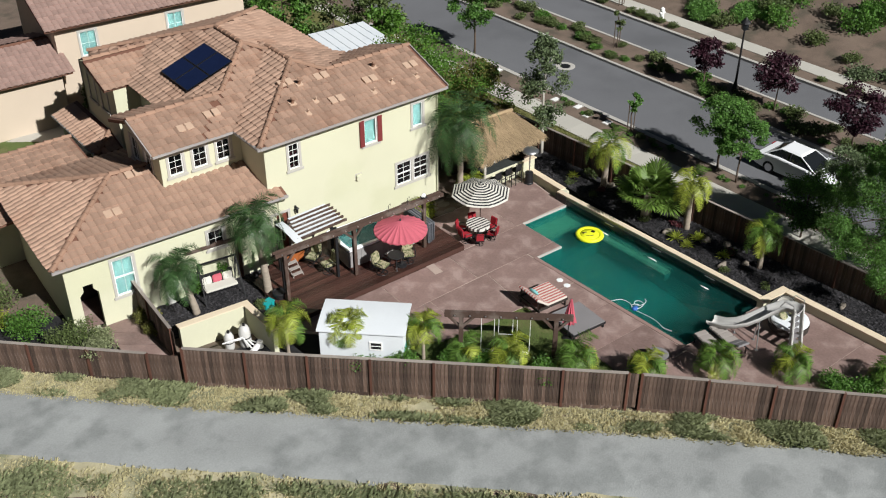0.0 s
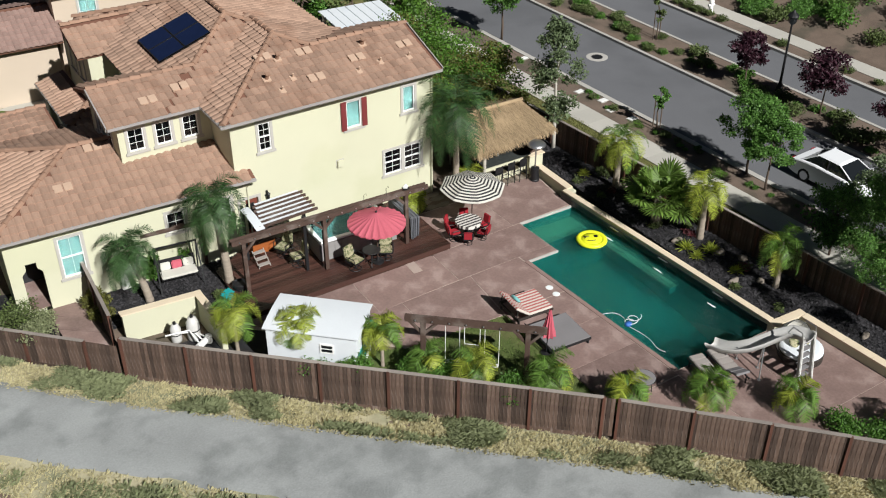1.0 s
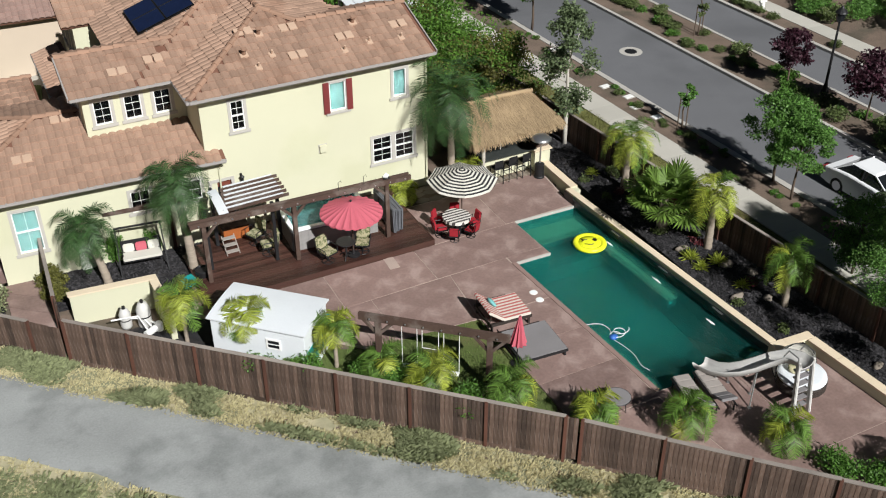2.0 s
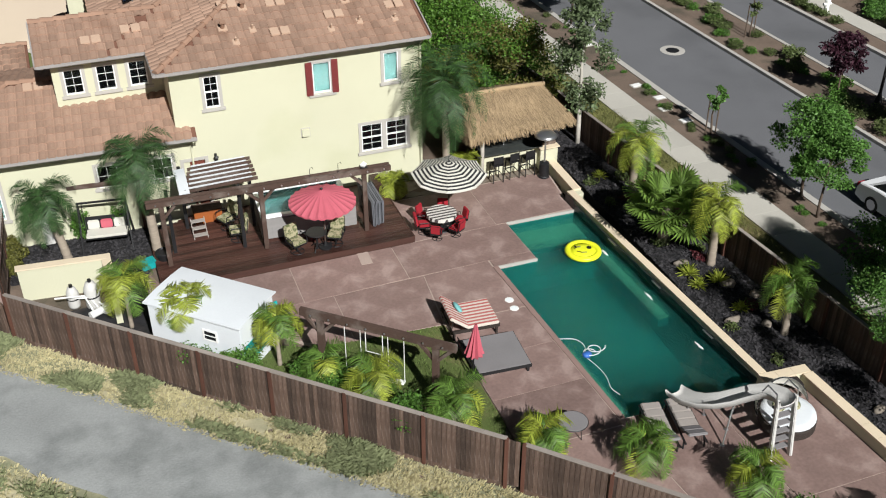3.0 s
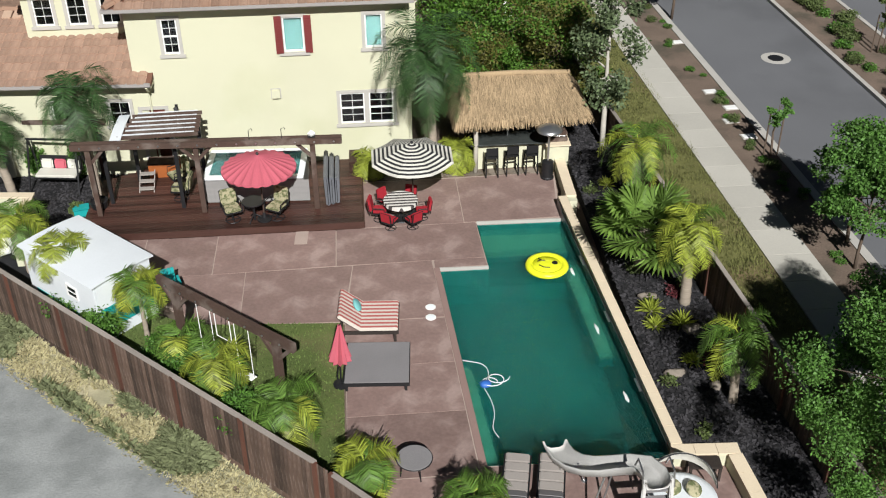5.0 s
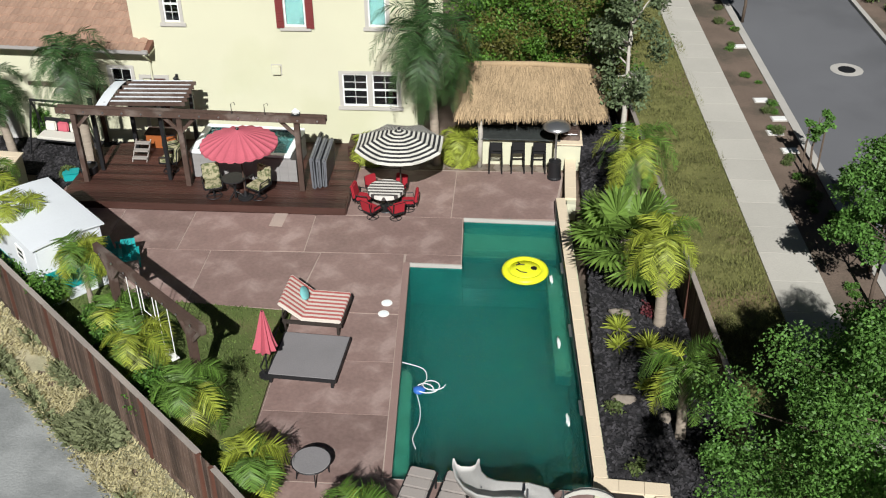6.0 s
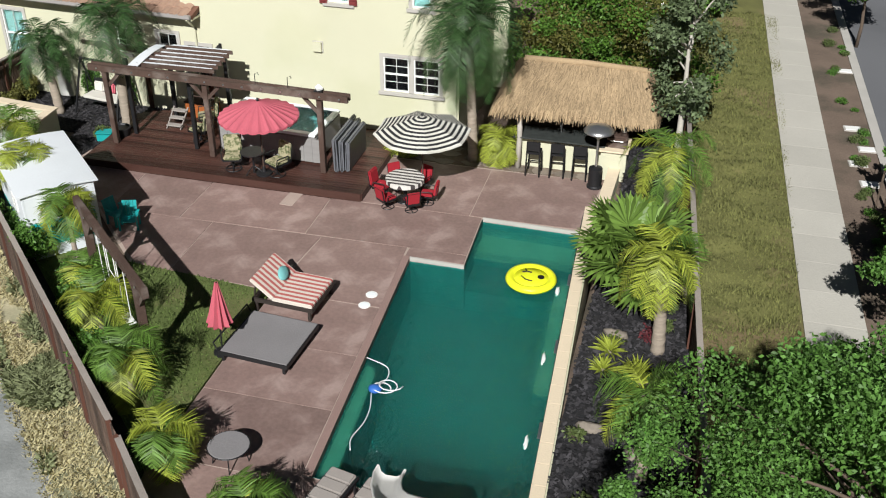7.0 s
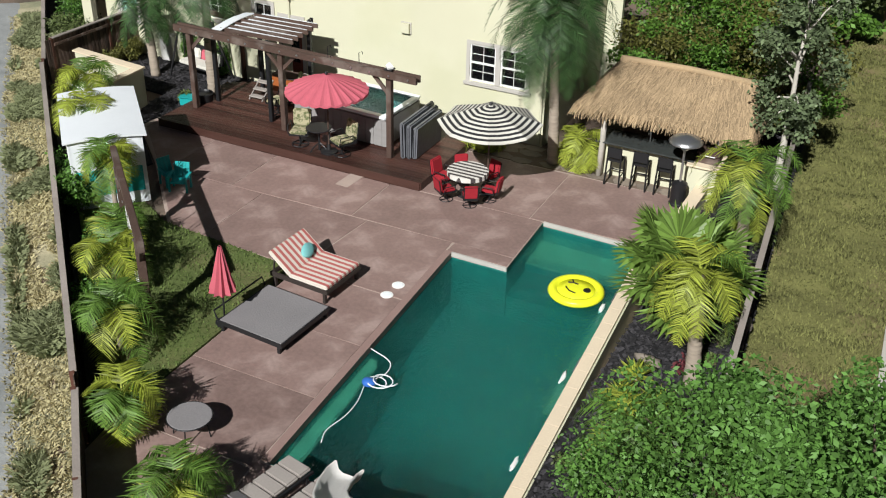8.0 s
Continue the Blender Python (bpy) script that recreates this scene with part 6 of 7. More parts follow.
wv = part("window", Geo().box(0.35, 0.75, -SD - 0.012, -SD - 0.002, 1.12, 1.42), CAR_GLASS, sh_)
part("window_frame", Geo().box(0.3, 0.35, -SD - 0.03, -SD, 1.07, 1.47).box(0.75, 0.8, -SD - 0.03, -SD, 1.07, 1.47).box(0.35, 0.75, -SD - 0.03, -SD, 1.42, 1.47).box(0.35, 0.75, -SD - 0.03, -SD, 1.07, 1.12).box(0.35, 0.75, -SD - 0.025, -SD - 0.013, 1.25, 1.28), WHITE, wv)
# no hole here: a near-black sheet on the wall paints the opening's shade
part("door", Geo().box(SW + 0.002, SW + 0.024, -0.3, 0.3, 1.1, 1.6), CAR_GLASS, sh_, "dark panel painted as the shade of an opening in the end wall")
for x, y, a in ((-7.85, -0.42, 20), (-8.3, -0.25, 70)):
    e = thing("child_chair", pose(x, y, 0, 0, 0, a), "small turquoise plastic garden chair", "chair", "turquoise garden chairs")
    for k in range(4):
        part("slat", Geo().box(-0.2 + k * 0.1, -0.11 + k * 0.1, 0.16, 0.19, 0.26, 0.72, pose(0, 0, 0, -14)), TEAL, e)
        part("seat_slat", Geo().box(-0.2, 0.2, -0.22 + k * 0.1, -0.13 + k * 0.1, 0.26, 0.28), TEAL, e)
    for s in (-0.24, 0.24):
        part("arm", Geo().box(s - 0.04, s + 0.04, -0.24, 0.2, 0.42, 0.445), TEAL, e)
        part("leg", Geo().box(s - 0.025, s + 0.025, -0.22, -0.17, 0, 0.42), TEAL, e)
        part("leg", Geo().box(s - 0.025, s + 0.025, 0.13, 0.18, 0, 0.42), TEAL, e)

# ---- swing beam ----
sg = thing("swing_frame", pose(0, 0, 0), "dark timber swing beam on posts with hanging swings", "swing")
BA, BB = Vector((-7.6, -2.85, 2.2)), Vector((-3.95, -6.1, 2.2))
part("beam", Geo().bar(BA, BB, 0.15, 0.26), BEAM, sg, bevel=0.015)
bdv = (BB - BA).normalized()
for t in (0.13, 0.87):
    p = BA.lerp(BB, t)
    part("post", Geo().box(-0.09, 0.09, -0.09, 0.09, -0.05, 2.08, Matrix.Translation((p.x, p.y, 0)) @ pose(0, 0, 0, 0, 0, -41)), BEAM, sg, bevel=0.01)
    for s in (-1, 1):
        q = p + bdv * (0.48 * s)
        part("brace", Geo().bar((p.x, p.y, 1.55), (q.x, q.y, 2.08), 0.08, 0.1), BEAM, sg)
for k in range(8):
    p = BA.lerp(BB, 0.08 + k * 0.12)
    part("bolt", Geo().tube([p + Vector((-0.07, -0.08, 0)), p + Vector((-0.085, -0.095, 0))], 0.03), STEEL, sg)
for t in (0.34, 0.62):
    p = BA.lerp(BB, t)
    a, b = p - bdv * 0.25, p + bdv * 0.25
    for q in (a, b):
        part("rope", Geo().tube([(q.x, q.y, 2.08), (q.x, q.y, 0.45)], 0.012, 6), WHITE, sg)
    part("swing_seat", Geo().bar((a.x, a.y, 0.45), (b.x, b.y, 0.45), 0.2, 0.04), WHITE, sg, bevel=0.01)
p = BA.lerp(BB, 0.48)
part("trapeze", Geo().tube([(p.x - 0.2, p.y + 0.18, 2.08), (p.x - 0.2, p.y + 0.18, 1.3), (p.x + 0.2, p.y - 0.18, 1.3), (p.x + 0.2, p.y - 0.18, 2.08)], 0.014, 6), WHITE, sg)

# ---- equipment enclosure ----
en = thing("equipment_wall", pose(0, 0, 0), "low cream block wall round the pool equipment", "wall", kind="structure")
part("wall", Geo().prism([(-15.45, 4.05), (-12.55, 3.75), (-12.55, 3.55), (-15.45, 3.85)], -0.1, 1.15), STUCCO, en)
part("wall", Geo().prism([(-12.75, 3.56), (-12.55, 3.55), (-12.5, 1.45), (-12.7, 1.45)], -0.1, 1.15), STUCCO, en)
part("cap", Geo().prism([(-15.5, 4.1), (-12.5, 3.8), (-12.5, 3.5), (-15.5, 3.8)], 1.15, 1.2), CAPSTONE, en)
part("cap", Geo().prism([(-12.8, 3.5), (-12.5, 3.5), (-12.45, 1.4), (-12.75, 1.4)], 1.15, 1.2), CAPSTONE, en)
for x, y, r, h in ((-13.3, 2.7, 0.24, 0.95), (-13.9, 2.9, 0.2, 0.75)):
    e = thing("pool_filter", pose(x, y, -0.02), "grey pool filter tank with white pipes", "pool filter", "pool filters")
    part("tank", Geo().lathe([(r * 0.9, 0), (r, 0.08), (r, h * 0.75), (r * 0.6, h), (0.05, h + 0.03)], 20), GREY_PLASTIC, e, smooth=True)
    part("band", Geo().lathe([(r + 0.012, h * 0.45), (r + 0.012, h * 0.5)], 20), BLACK, e)
    part("valve", Geo().lathe([(0.06, h), (0.06, h + 0.12)], 10), BLACK, e)
e = thing("pool_pump", pose(-13.2, 2.05, -0.02, 0, 0, 30), "white pool pump with pipework", "pump")
part("motor", Geo().tube([(-0.3, 0, 0.2), (0.15, 0, 0.2)], 0.12, 14), WHITE, e)
part("basket", Geo().lathe([(0.13, 0.02), (0.13, 0.3), (0.11, 0.34)], 16, (0.3, 0, 0)), GREY_PLASTIC, e)
for k in range(3):
    part("pipe", Geo().tube([(0.3 - k * 0.2, 0.1, 0.2), (0.3 - k * 0.2, 0.5, 0.25 + k * 0.2), (0.1 - k * 0.5, 0.9, 0.3 + k * 0.25)], 0.03), WHITE, e)

# ---- garden swing seat ----
ss = thing("garden_swing", pose(-12.45, 6.35, -0.01, 0, 0, -8), "dark metal garden swing with a cushioned bench", "swing seat")
for s in (-0.85, 0.85):
    part("leg", Geo().bar((s, -0.62, 0), (s * 0.95, 0, 1.75), 0.05, 0.05), BLACK, ss)
    part("leg", Geo().bar((s, 0.62, 0), (s * 0.95, 0, 1.75), 0.05, 0.05), BLACK, ss)
    part("hanger", Geo().bar((s * 0.8, 0, 1.75), (s * 0.8, -0.05, 0.5), 0.02, 0.02), BLACK, ss)
part("top_rail", Geo().bar((-0.85, 0, 1.76), (0.85, 0, 1.76), 0.06, 0.06), BLACK, ss)
part("seat", Geo().box(-0.72, 0.72, -0.32, 0.22, 0.42, 0.47), BLACK, ss)
part("cushion", Geo().box(-0.70, 0.70, -0.33, 0.2, 0.47, 0.57), CANVAS_W, ss, bevel=0.03)
part("back", Geo().box(-0.72, 0.72, 0.22, 0.26, 0.5, 1.0, pose(0, 0, 0, -10)), BLACK, ss)
for k, m in ((-0.45, CANVAS_W), (0.0, PINK), (0.45, CANVAS_W)):
    part("back_cushion", Geo().box(k - 0.2, k + 0.2, 0.1, 0.2, 0.55, 0.9, pose(0, 0, 0, -10)), m, ss, bevel=0.04)
ar = thing("arbour", pose(-12.4, 7.05, -0.01, 0, 0, -6), "brown timber arbour over the garden swing", "arbour")
for s in (-1.3, 1.3):
    part("post", Geo().box(s - 0.06, s + 0.06, -0.06, 0.06, 0, 2.0), FENCE_POST, ar, bevel=0.01)
part("beam", Geo().box(-1.7, 1.7, -0.09, -0.04, 1.98, 2.16), BEAM, ar, bevel=0.01)
part("beam", Geo().box(-1.7, 1.7, 0.04, 0.09, 1.98, 2.16), BEAM, ar, bevel=0.01)
bn = thing("grey_bin", pose(-14.35, 7.15, -0.01, 0, 0, 5), "grey wheeled bin against the wall", "bin")
part("body", Geo().box(-0.25, 0.25, -0.28, 0.28, 0.08, 0.95), GREY_PLASTIC, bn, bevel=0.03)
part("lid", Geo().box(-0.28, 0.28, -0.3, 0.32, 0.96, 1.02), GREY_PLASTIC, bn, bevel=0.02)
for s in (-0.2, 0.2):
    part("wheel", Geo().tube([(s - 0.03, 0.25, 0.1), (s + 0.03, 0.25, 0.1)], 0.1, 12), TYRE, bn)
tb = thing("teal_tub", pose(-11.35, 4.3, -0.01, 0, 0, 15), "turquoise plastic storage tub", "tub")
part("body", Geo().box(-0.24, 0.24, -0.17, 0.17, 0, 0.28), TEAL, tb, bevel=0.03)
part("lid", Geo().box(-0.26, 0.26, -0.19, 0.19, 0.28, 0.31), TEAL, tb, bevel=0.01)
rb = thing("rubbish_bin", pose(-10.75, 4.35, -0.01), "round dark planter pot beside the palm", "planter")
part("pot", Geo().lathe([(0.2, 0), (0.26, 0.3), (0.3, 0.5), (0.27, 0.52), (0.24, 0.46)], 20), BLACK, rb)
rt = thing("round_table", pose(-1.28, -8.2, 0, 0, 0, 20), "round dark grey metal table at the patio edge", "table")
part("tabletop", Geo().lathe([(0.40, 0.43), (0.42, 0.44), (0.42, 0.455), (0.40, 0.465)], 32), SLING, rt)
part("rim", Geo().tube([(0.42 * math.cos(k * math.pi / 16), 0.42 * math.sin(k * math.pi / 16), 0.447) for k in range(32)], 0.014, 6, True), BLACK, rt)
for k in range(4):
    a = k * math.pi / 2
    part("leg", Geo().tube([(0.3 * math.cos(a), 0.3 * math.sin(a), 0.43), (0.36 * math.cos(a), 0.36 * math.sin(a), 0)], 0.014, 6), BLACK, rt)
# ---- neighbours ----
solid("lawn_north", Geo().prism([(-22, 18.0), (-14.6, 18.0), (-13.6, 21.5), (-13.2, 24.4), (-15.0, 25.7), (-22, 25.7)], -0.1, 0.03), LAWN, "green front lawn beyond the house", "lawn", "structure")
solid("garden_path", Geo().prism([(-13.2, 24.4), (-12.4, 21.8), (-11.6, 21.8), (-11.2, 24.9), (-9.6, 25.9), (-9.6, 26.6), (-15.0, 25.7)], -0.1, 0.025), WALKWAY, "pale concrete garden path", "path", "structure")
nb = thing("neighbour_house", pose(-10.9, 27.3, 0, 0, 0, -4), "tan stucco house with brown tile roofs beyond the garden", "house")
part("wall", wall_panel(Geo(), 0, 11, -0.1, 5.2, [(1.3, 2.2, 3.2, 4.6), (6.3, 7.2, 3.2, 4.6)], -0.6, -0.4), STUCCO_TAN, nb)
part("wall", Geo().box(0, 11, 6.8, 7.0, -0.1, 5.2).box(0, 0.2, -0.4, 6.8, -0.1, 5.2).box(10.8, 11, -0.4, 6.8, -0.1, 5.2), STUCCO_TAN, nb)
for x in (1.75, 6.75):
    window(nb, pose(x, -0.6, 3.2), 0.9, 1.4, 2, 2, 1, blind=True)
nr = part("roof", Geo().box(0, 11, -0.6, 7.0, 5.18, 5.22), UNDER, nb)
slope(nr, (-0.6, -1.2, 5.25), (11.6, -1.2, 5.25), 0.32, [(0, 0), (12.2, 0), (12.2, 4.4), (0, 4.4)], material=TILE_BROWN)
slope(nr, (11.6, 7.6, 5.25), (-0.6, 7.6, 5.25), 0.32, [(0, 0), (12.2, 0), (12.2, 4.4), (0, 4.4)], material=TILE_BROWN)
nb2 = thing("neighbour_house", pose(-15.9, 25.9, 0, 0, 0, -3), "tan stucco garage with a brown tile roof", "house")
part("wall", Geo().box(0, 4.6, 0, 5.5, -0.1, 3.1), STUCCO_TAN, nb2)
nr = part("roof", Geo().box(0, 4.6, 0, 5.5, 3.1, 3.14), UNDER, nb2)
slope(nr, (-0.5, -0.5, 3.15), (5.1, -0.5, 3.15), 0.3, [(0, 0), (5.6, 0), (5.6, 3.2), (0, 3.2)], material=TILE_BROWN)
slope(nr, (5.1, 6.0, 3.15), (-0.5, 6.0, 3.15), 0.3, [(0, 0), (5.6, 0), (5.6, 3.2), (0, 3.2)], material=TILE_BROWN)
wc = thing("patio_cover", pose(3.0, 18.8, 0, 0, 0, -5), "white slatted patio cover behind the house", "patio cover")
for x in (-1.6, 1.6):
    for y in (-1.9, 1.9):
        part("post", Geo().box(x - 0.07, x + 0.07, y - 0.07, y + 0.07, 0, 3.4), WHITE, wc)
for k in range(7):
    part("roof_panel", Geo().box(-1.8 + k * 0.52, -1.3 + k * 0.52, -2.2, 2.2, 3.4, 3.46), WHITE_VINYL, wc, bevel=0.015)


# ---- street furniture and car ----
lp = thing("street_lamp", pose(20.75, 5.75, 0), "black post street lamp with a lantern head", "street lamp")
part("base", Geo().lathe([(0.2, 0), (0.18, 0.25), (0.1, 0.5), (0.07, 0.7)], 12), BLACK, lp)
part("post", Geo().tube([(0, 0, 0.5), (0, 0, 3.75)], [0.07, 0.05], 10), BLACK, lp)
part("lantern", Geo().lathe([(0.08, 3.75), (0.2, 3.85), (0.24, 4.2), (0.12, 4.3)], 8), CAR_GLASS, lp)
part("cap", Geo().lathe([(0.3, 4.2), (0.26, 4.28), (0.1, 4.42), (0.02, 4.55)], 12), BLACK, lp)
fh = thing("fire_hydrant", pose(25.75, 15.9, 0.02), "white fire hydrant beside the far kerb", "fire hydrant")
part("barrel", Geo().lathe([(0.2, 0), (0.2, 0.06), (0.13, 0.08), (0.13, 0.65), (0.17, 0.68), (0.14, 0.82), (0.04, 0.9)], 16), WHITE, fh)
part("outlet", Geo().tube([(-0.24, 0, 0.5), (0.24, 0, 0.5)], 0.075, 12), WHITE, fh)


def build_car(at):
    """A parked saloon: body, glasshouse, wheels, lamps."""
    e = thing("white_car", at, "white four-door saloon car on the road", "car")
    L, W = 4.6, 1.8
    prof = [(-2.3, 0.30), (-2.28, 0.62), (-2.15, 0.90), (-1.55, 0.98), (-0.95, 1.02), (0.55, 0.98), (1.5, 0.86), (2.1, 0.74), (2.28, 0.55), (2.3, 0.28), (1.9, 0.20), (-1.9, 0.20)]
    g = Geo()
    n = len(prof)
    for y, s in ((-0.90, 0.93), (-0.84, 1.0), (0.84, 1.0), (0.90, 0.93)):
        g.v += [(x * (0.985 if abs(y) > 0.86 else 1), y, 0.55 + (z - 0.55) * s) for x, z in prof]
    for j in range(3):
        g.f += [(j * n + k, j * n + (k + 1) % n, (j + 1) * n + (k + 1) % n, (j + 1) * n + k) for k in range(n)]
    g.f += [tuple(range(n - 1, -1, -1)), tuple(range(3 * n, 4 * n))]
    part("body", g, CAR_PAINT, e, bevel=0.02)
    low = [(-1.75, -0.78), (1.05, -0.78), (1.05, 0.78), (-1.75, 0.78)]
    g = Geo().add([(x, y, 0.96) for x, y in low] + [(-1.05, -0.6, 1.40), (0.15, -0.6, 1.40), (0.15, 0.6, 1.40), (-1.05, 0.6, 1.40)],
                  [(0, 1, 5, 4), (1, 2, 6, 5), (2, 3, 7, 6), (3, 0, 4, 7), (4, 5, 6, 7)])
    part("glasshouse", g, CAR_GLASS, e)
    part("roof", Geo().add([(-1.12, -0.62, 1.385), (0.2, -0.62, 1.385), (0.2, 0.62, 1.385), (-1.12, 0.62, 1.385), (-1.0, -0.52, 1.45), (0.05, -0.52, 1.45), (0.05, 0.52, 1.45), (-1.0, 0.52, 1.45)],
                           [(0, 1, 5, 4), (1, 2, 6, 5), (2, 3, 7, 6), (3, 0, 4, 7), (4, 5, 6, 7), (3, 2, 1, 0)]), CAR_PAINT, e, bevel=0.02)
    for s in (-1, 1):
        part("pillar", Geo().bar((1.02, s * 0.77, 0.97), (0.14, s * 0.605, 1.405), 0.05, 0.05), CAR_PAINT, e)
        part("pillar", Geo().bar((-0.35, s * 0.785, 0.97), (-0.4, s * 0.61, 1.41), 0.06, 0.03), BLACK, e)
        part("pillar", Geo().bar((-1.72, s * 0.77, 0.97), (-1.04, s * 0.605, 1.405), 0.09, 0.05), CAR_PAINT, e)
        part("mirror", Geo().blob((0.75, s * 0.98, 1.0), (0.1, 0.09, 0.07), 2, 8, 0.1), CAR_PAINT, e, smooth=True)
        part("headlight", Geo().blob((2.12, s * 0.66, 0.68), (0.16, 0.16, 0.06), 4, 8, 0.1), ACRYLIC, e, smooth=True)
        part("tail_light", Geo().box(-2.3, -2.2, s * 0.72 - 0.15, s * 0.72 + 0.15, 0.68, 0.84), RED_CUSHION, e, bevel=0.02)
        for x in (-1.38, 1.4):
            w = part("wheel", Geo().tube([(x, s * 0.70, 0.32), (x, s * 0.92, 0.32)], 0.32, 20), TYRE, e)
            part("rim", Geo().tube([(x, s * 0.90, 0.32), (x, s * 0.928, 0.32)], 0.21, 16), STEEL, w)
    return e


build_car(pose(15.5, -2.7, -0.1, 0, 0, -87.4))


# ---- plants ----
def leaf_cloud(g, centre, radii, count, size, rnd, droop=0.3):
    """Small leaf blades through the outer part of a clump."""
    for _ in range(count):
        d = Vector((rnd.gauss(0, 1), rnd.gauss(0, 1), rnd.gauss(0, 1))).normalized() * (rnd.random() ** 0.45)
        p = Vector(centre) + Vector((d.x * radii[0], d.y * radii[1], d.z * radii[2]))
        a = Vector((rnd.gauss(0, 1), rnd.gauss(0, 1), rnd.gauss(0, 0.7) - droop)).normalized()
        b = a.cross(Vector((rnd.gauss(0, 1), rnd.gauss(0, 1), rnd.gauss(0, 1)))).normalized()
        s = size * rnd.uniform(0.6, 1.3)
        g.add([p, p + a * s * 0.5 + b * s * 0.28, p + a * s, p + a * s * 0.5 - b * s * 0.28], [(0, 1, 2, 3)])


def tree(name, at, height, spread, trunk_h, leaf, bark, label, seed, leaves=5200, size=0.17, group="", clumps=26, squash=0.8, lean=0.0, extra=None, puff=(0.26, 0.44)):
    """Tapered trunk, forked limbs, and a crown of many leaf clumps with gaps."""
    rnd = R(seed)
    e = thing(name, at, label, "tree", group)
    g = Geo()
    r0 = max(0.05, height * 0.016)
    top = Vector((lean * height, 0, height * 0.8))
    pts = [Vector((0, 0, -0.1))] + [Vector((lean * height * t + rnd.uniform(-0.05, 0.05), rnd.uniform(-0.05, 0.05), height * 0.8 * t)) for t in (0.2, 0.45, 0.7, 1)]
    g.tube(pts, [r0, r0 * 0.9, r0 * 0.7, r0 * 0.45, r0 * 0.15], 8)
    c = Geo()
    c2 = Geo()
    ch = height - trunk_h
    for i in range(clumps):
        a = rnd.uniform(0, 2 * math.pi)
        h = rnd.random()
        rad = spread * (rnd.random() ** 0.5) * math.sin(math.pi * (0.18 + 0.74 * h)) ** 0.8
        p = Vector((math.cos(a) * rad + lean * height * 0.8, math.sin(a) * rad, trunk_h + ch * (0.08 + 0.86 * h)))
        s0 = pts[2].lerp(pts[4], min(1, max(0, h * 0.9)))
        if i % 2 == 0:
            g.tube([s0, s0.lerp(p, 0.55) + Vector((0, 0, 0.08)), p], [r0 * 0.35, r0 * 0.2, r0 * 0.06], 5)
        k = rnd.uniform(*puff) * spread
        tgt = c2 if (extra and i % extra[1] == 0) else c
        leaf_cloud(tgt, p, (k, k, k * squash * 0.8), leaves // clumps, size, rnd)
    part("trunk", g, bark, e, smooth=True)
    part("crown", c, leaf, e)
    if c2.f:
        part("crown", c2, extra[0], e)
    return e


def frond(g, base, az, el, length, rnd, leaflet=0.42, droop=1.0, pairs=42, width=0.017):
    """One arching feather leaf: a rib with leaflets on both sides."""
    d = Vector((math.cos(az) * math.cos(el), math.sin(az) * math.cos(el), math.sin(el)))
    p = Vector(base)
    step = length / pairs
    prev = None
    for i in range(pairs + 1):
        t = i / pairs
        side = Vector((-math.sin(az), math.cos(az), 0))
        up = side.cross(d).normalized() * -1
        if up.z < 0:
            up = -up
        if prev is not None:
            w = 0.016 * (1 - t * 0.8)
            g.add([prev - side * w, prev + side * w, p + side * w, p - side * w], [(0, 1, 2, 3)])
        prev = p.copy()
        if t > 0.12:
            ll = leaflet * math.sin(math.pi * min(1, 0.15 + t * 0.85)) ** 0.6 * rnd.uniform(0.8, 1.15)
            for s in (-1, 1):
                tip = (side * s * 0.85 + d * 0.45 + up * rnd.uniform(-0.05, 0.25) - Vector((0, 0, rnd.uniform(0.12, 0.42) * droop))).normalized() * ll
                mid = p + tip * 0.5 + Vector((0, 0, 0.06 * ll))
                q = d * (width * 0.6)
                g.add([p - q, p + q, mid + q * 1.2, p + tip, mid - q * 1.2], [(0, 1, 2, 3, 4)])
        d = (d + Vector((0, 0, -droop * 0.075 * (0.5 + t * 1.2)))).normalized()
        p = p + d * step


def palm(name, at, trunk_h, length, count, leaf, label, seed, group="", leaflet=0.42, droop=1.0, lean=(0, 0), trunk_r=0.13, low=-0.2, extra=None, width=0.018):
    rnd = R(seed)
    e = thing(name, at, label, "palm tree", group)
    g = Geo()
    if trunk_h > 0.15:
        n = max(4, int(trunk_h / 0.14))
        pts = [Vector((lean[0] * (k / n) ** 1.4, lean[1] * (k / n) ** 1.4, -0.05 + (trunk_h + 0.05) * k / n)) for k in range(n + 1)]
        g.tube(pts, [trunk_r * (1.25 - 0.45 * (k / n)) * (1.06 if k % 2 else 0.96) for k in range(n + 1)], 10)
        part("trunk", g, PALM_BARK, e, smooth=True)
    top = (lean[0], lean[1], trunk_h)
    c, c2 = Geo(), Geo()
    for k in range(count):
        t = k / count
        az = k * 2.39996 + rnd.uniform(-0.2, 0.2)
        el = 1.25 - (1.25 - low) * t + rnd.uniform(-0.12, 0.12)
        frond(c2 if extra and rnd.random() < extra[1] else c, top, az, el, length * rnd.uniform(0.8, 1.1), rnd, leaflet, droop, width=width)
    part("crown", c, leaf, e)
    if c2.f:
        part("crown", c2, extra[0], e)
    return e


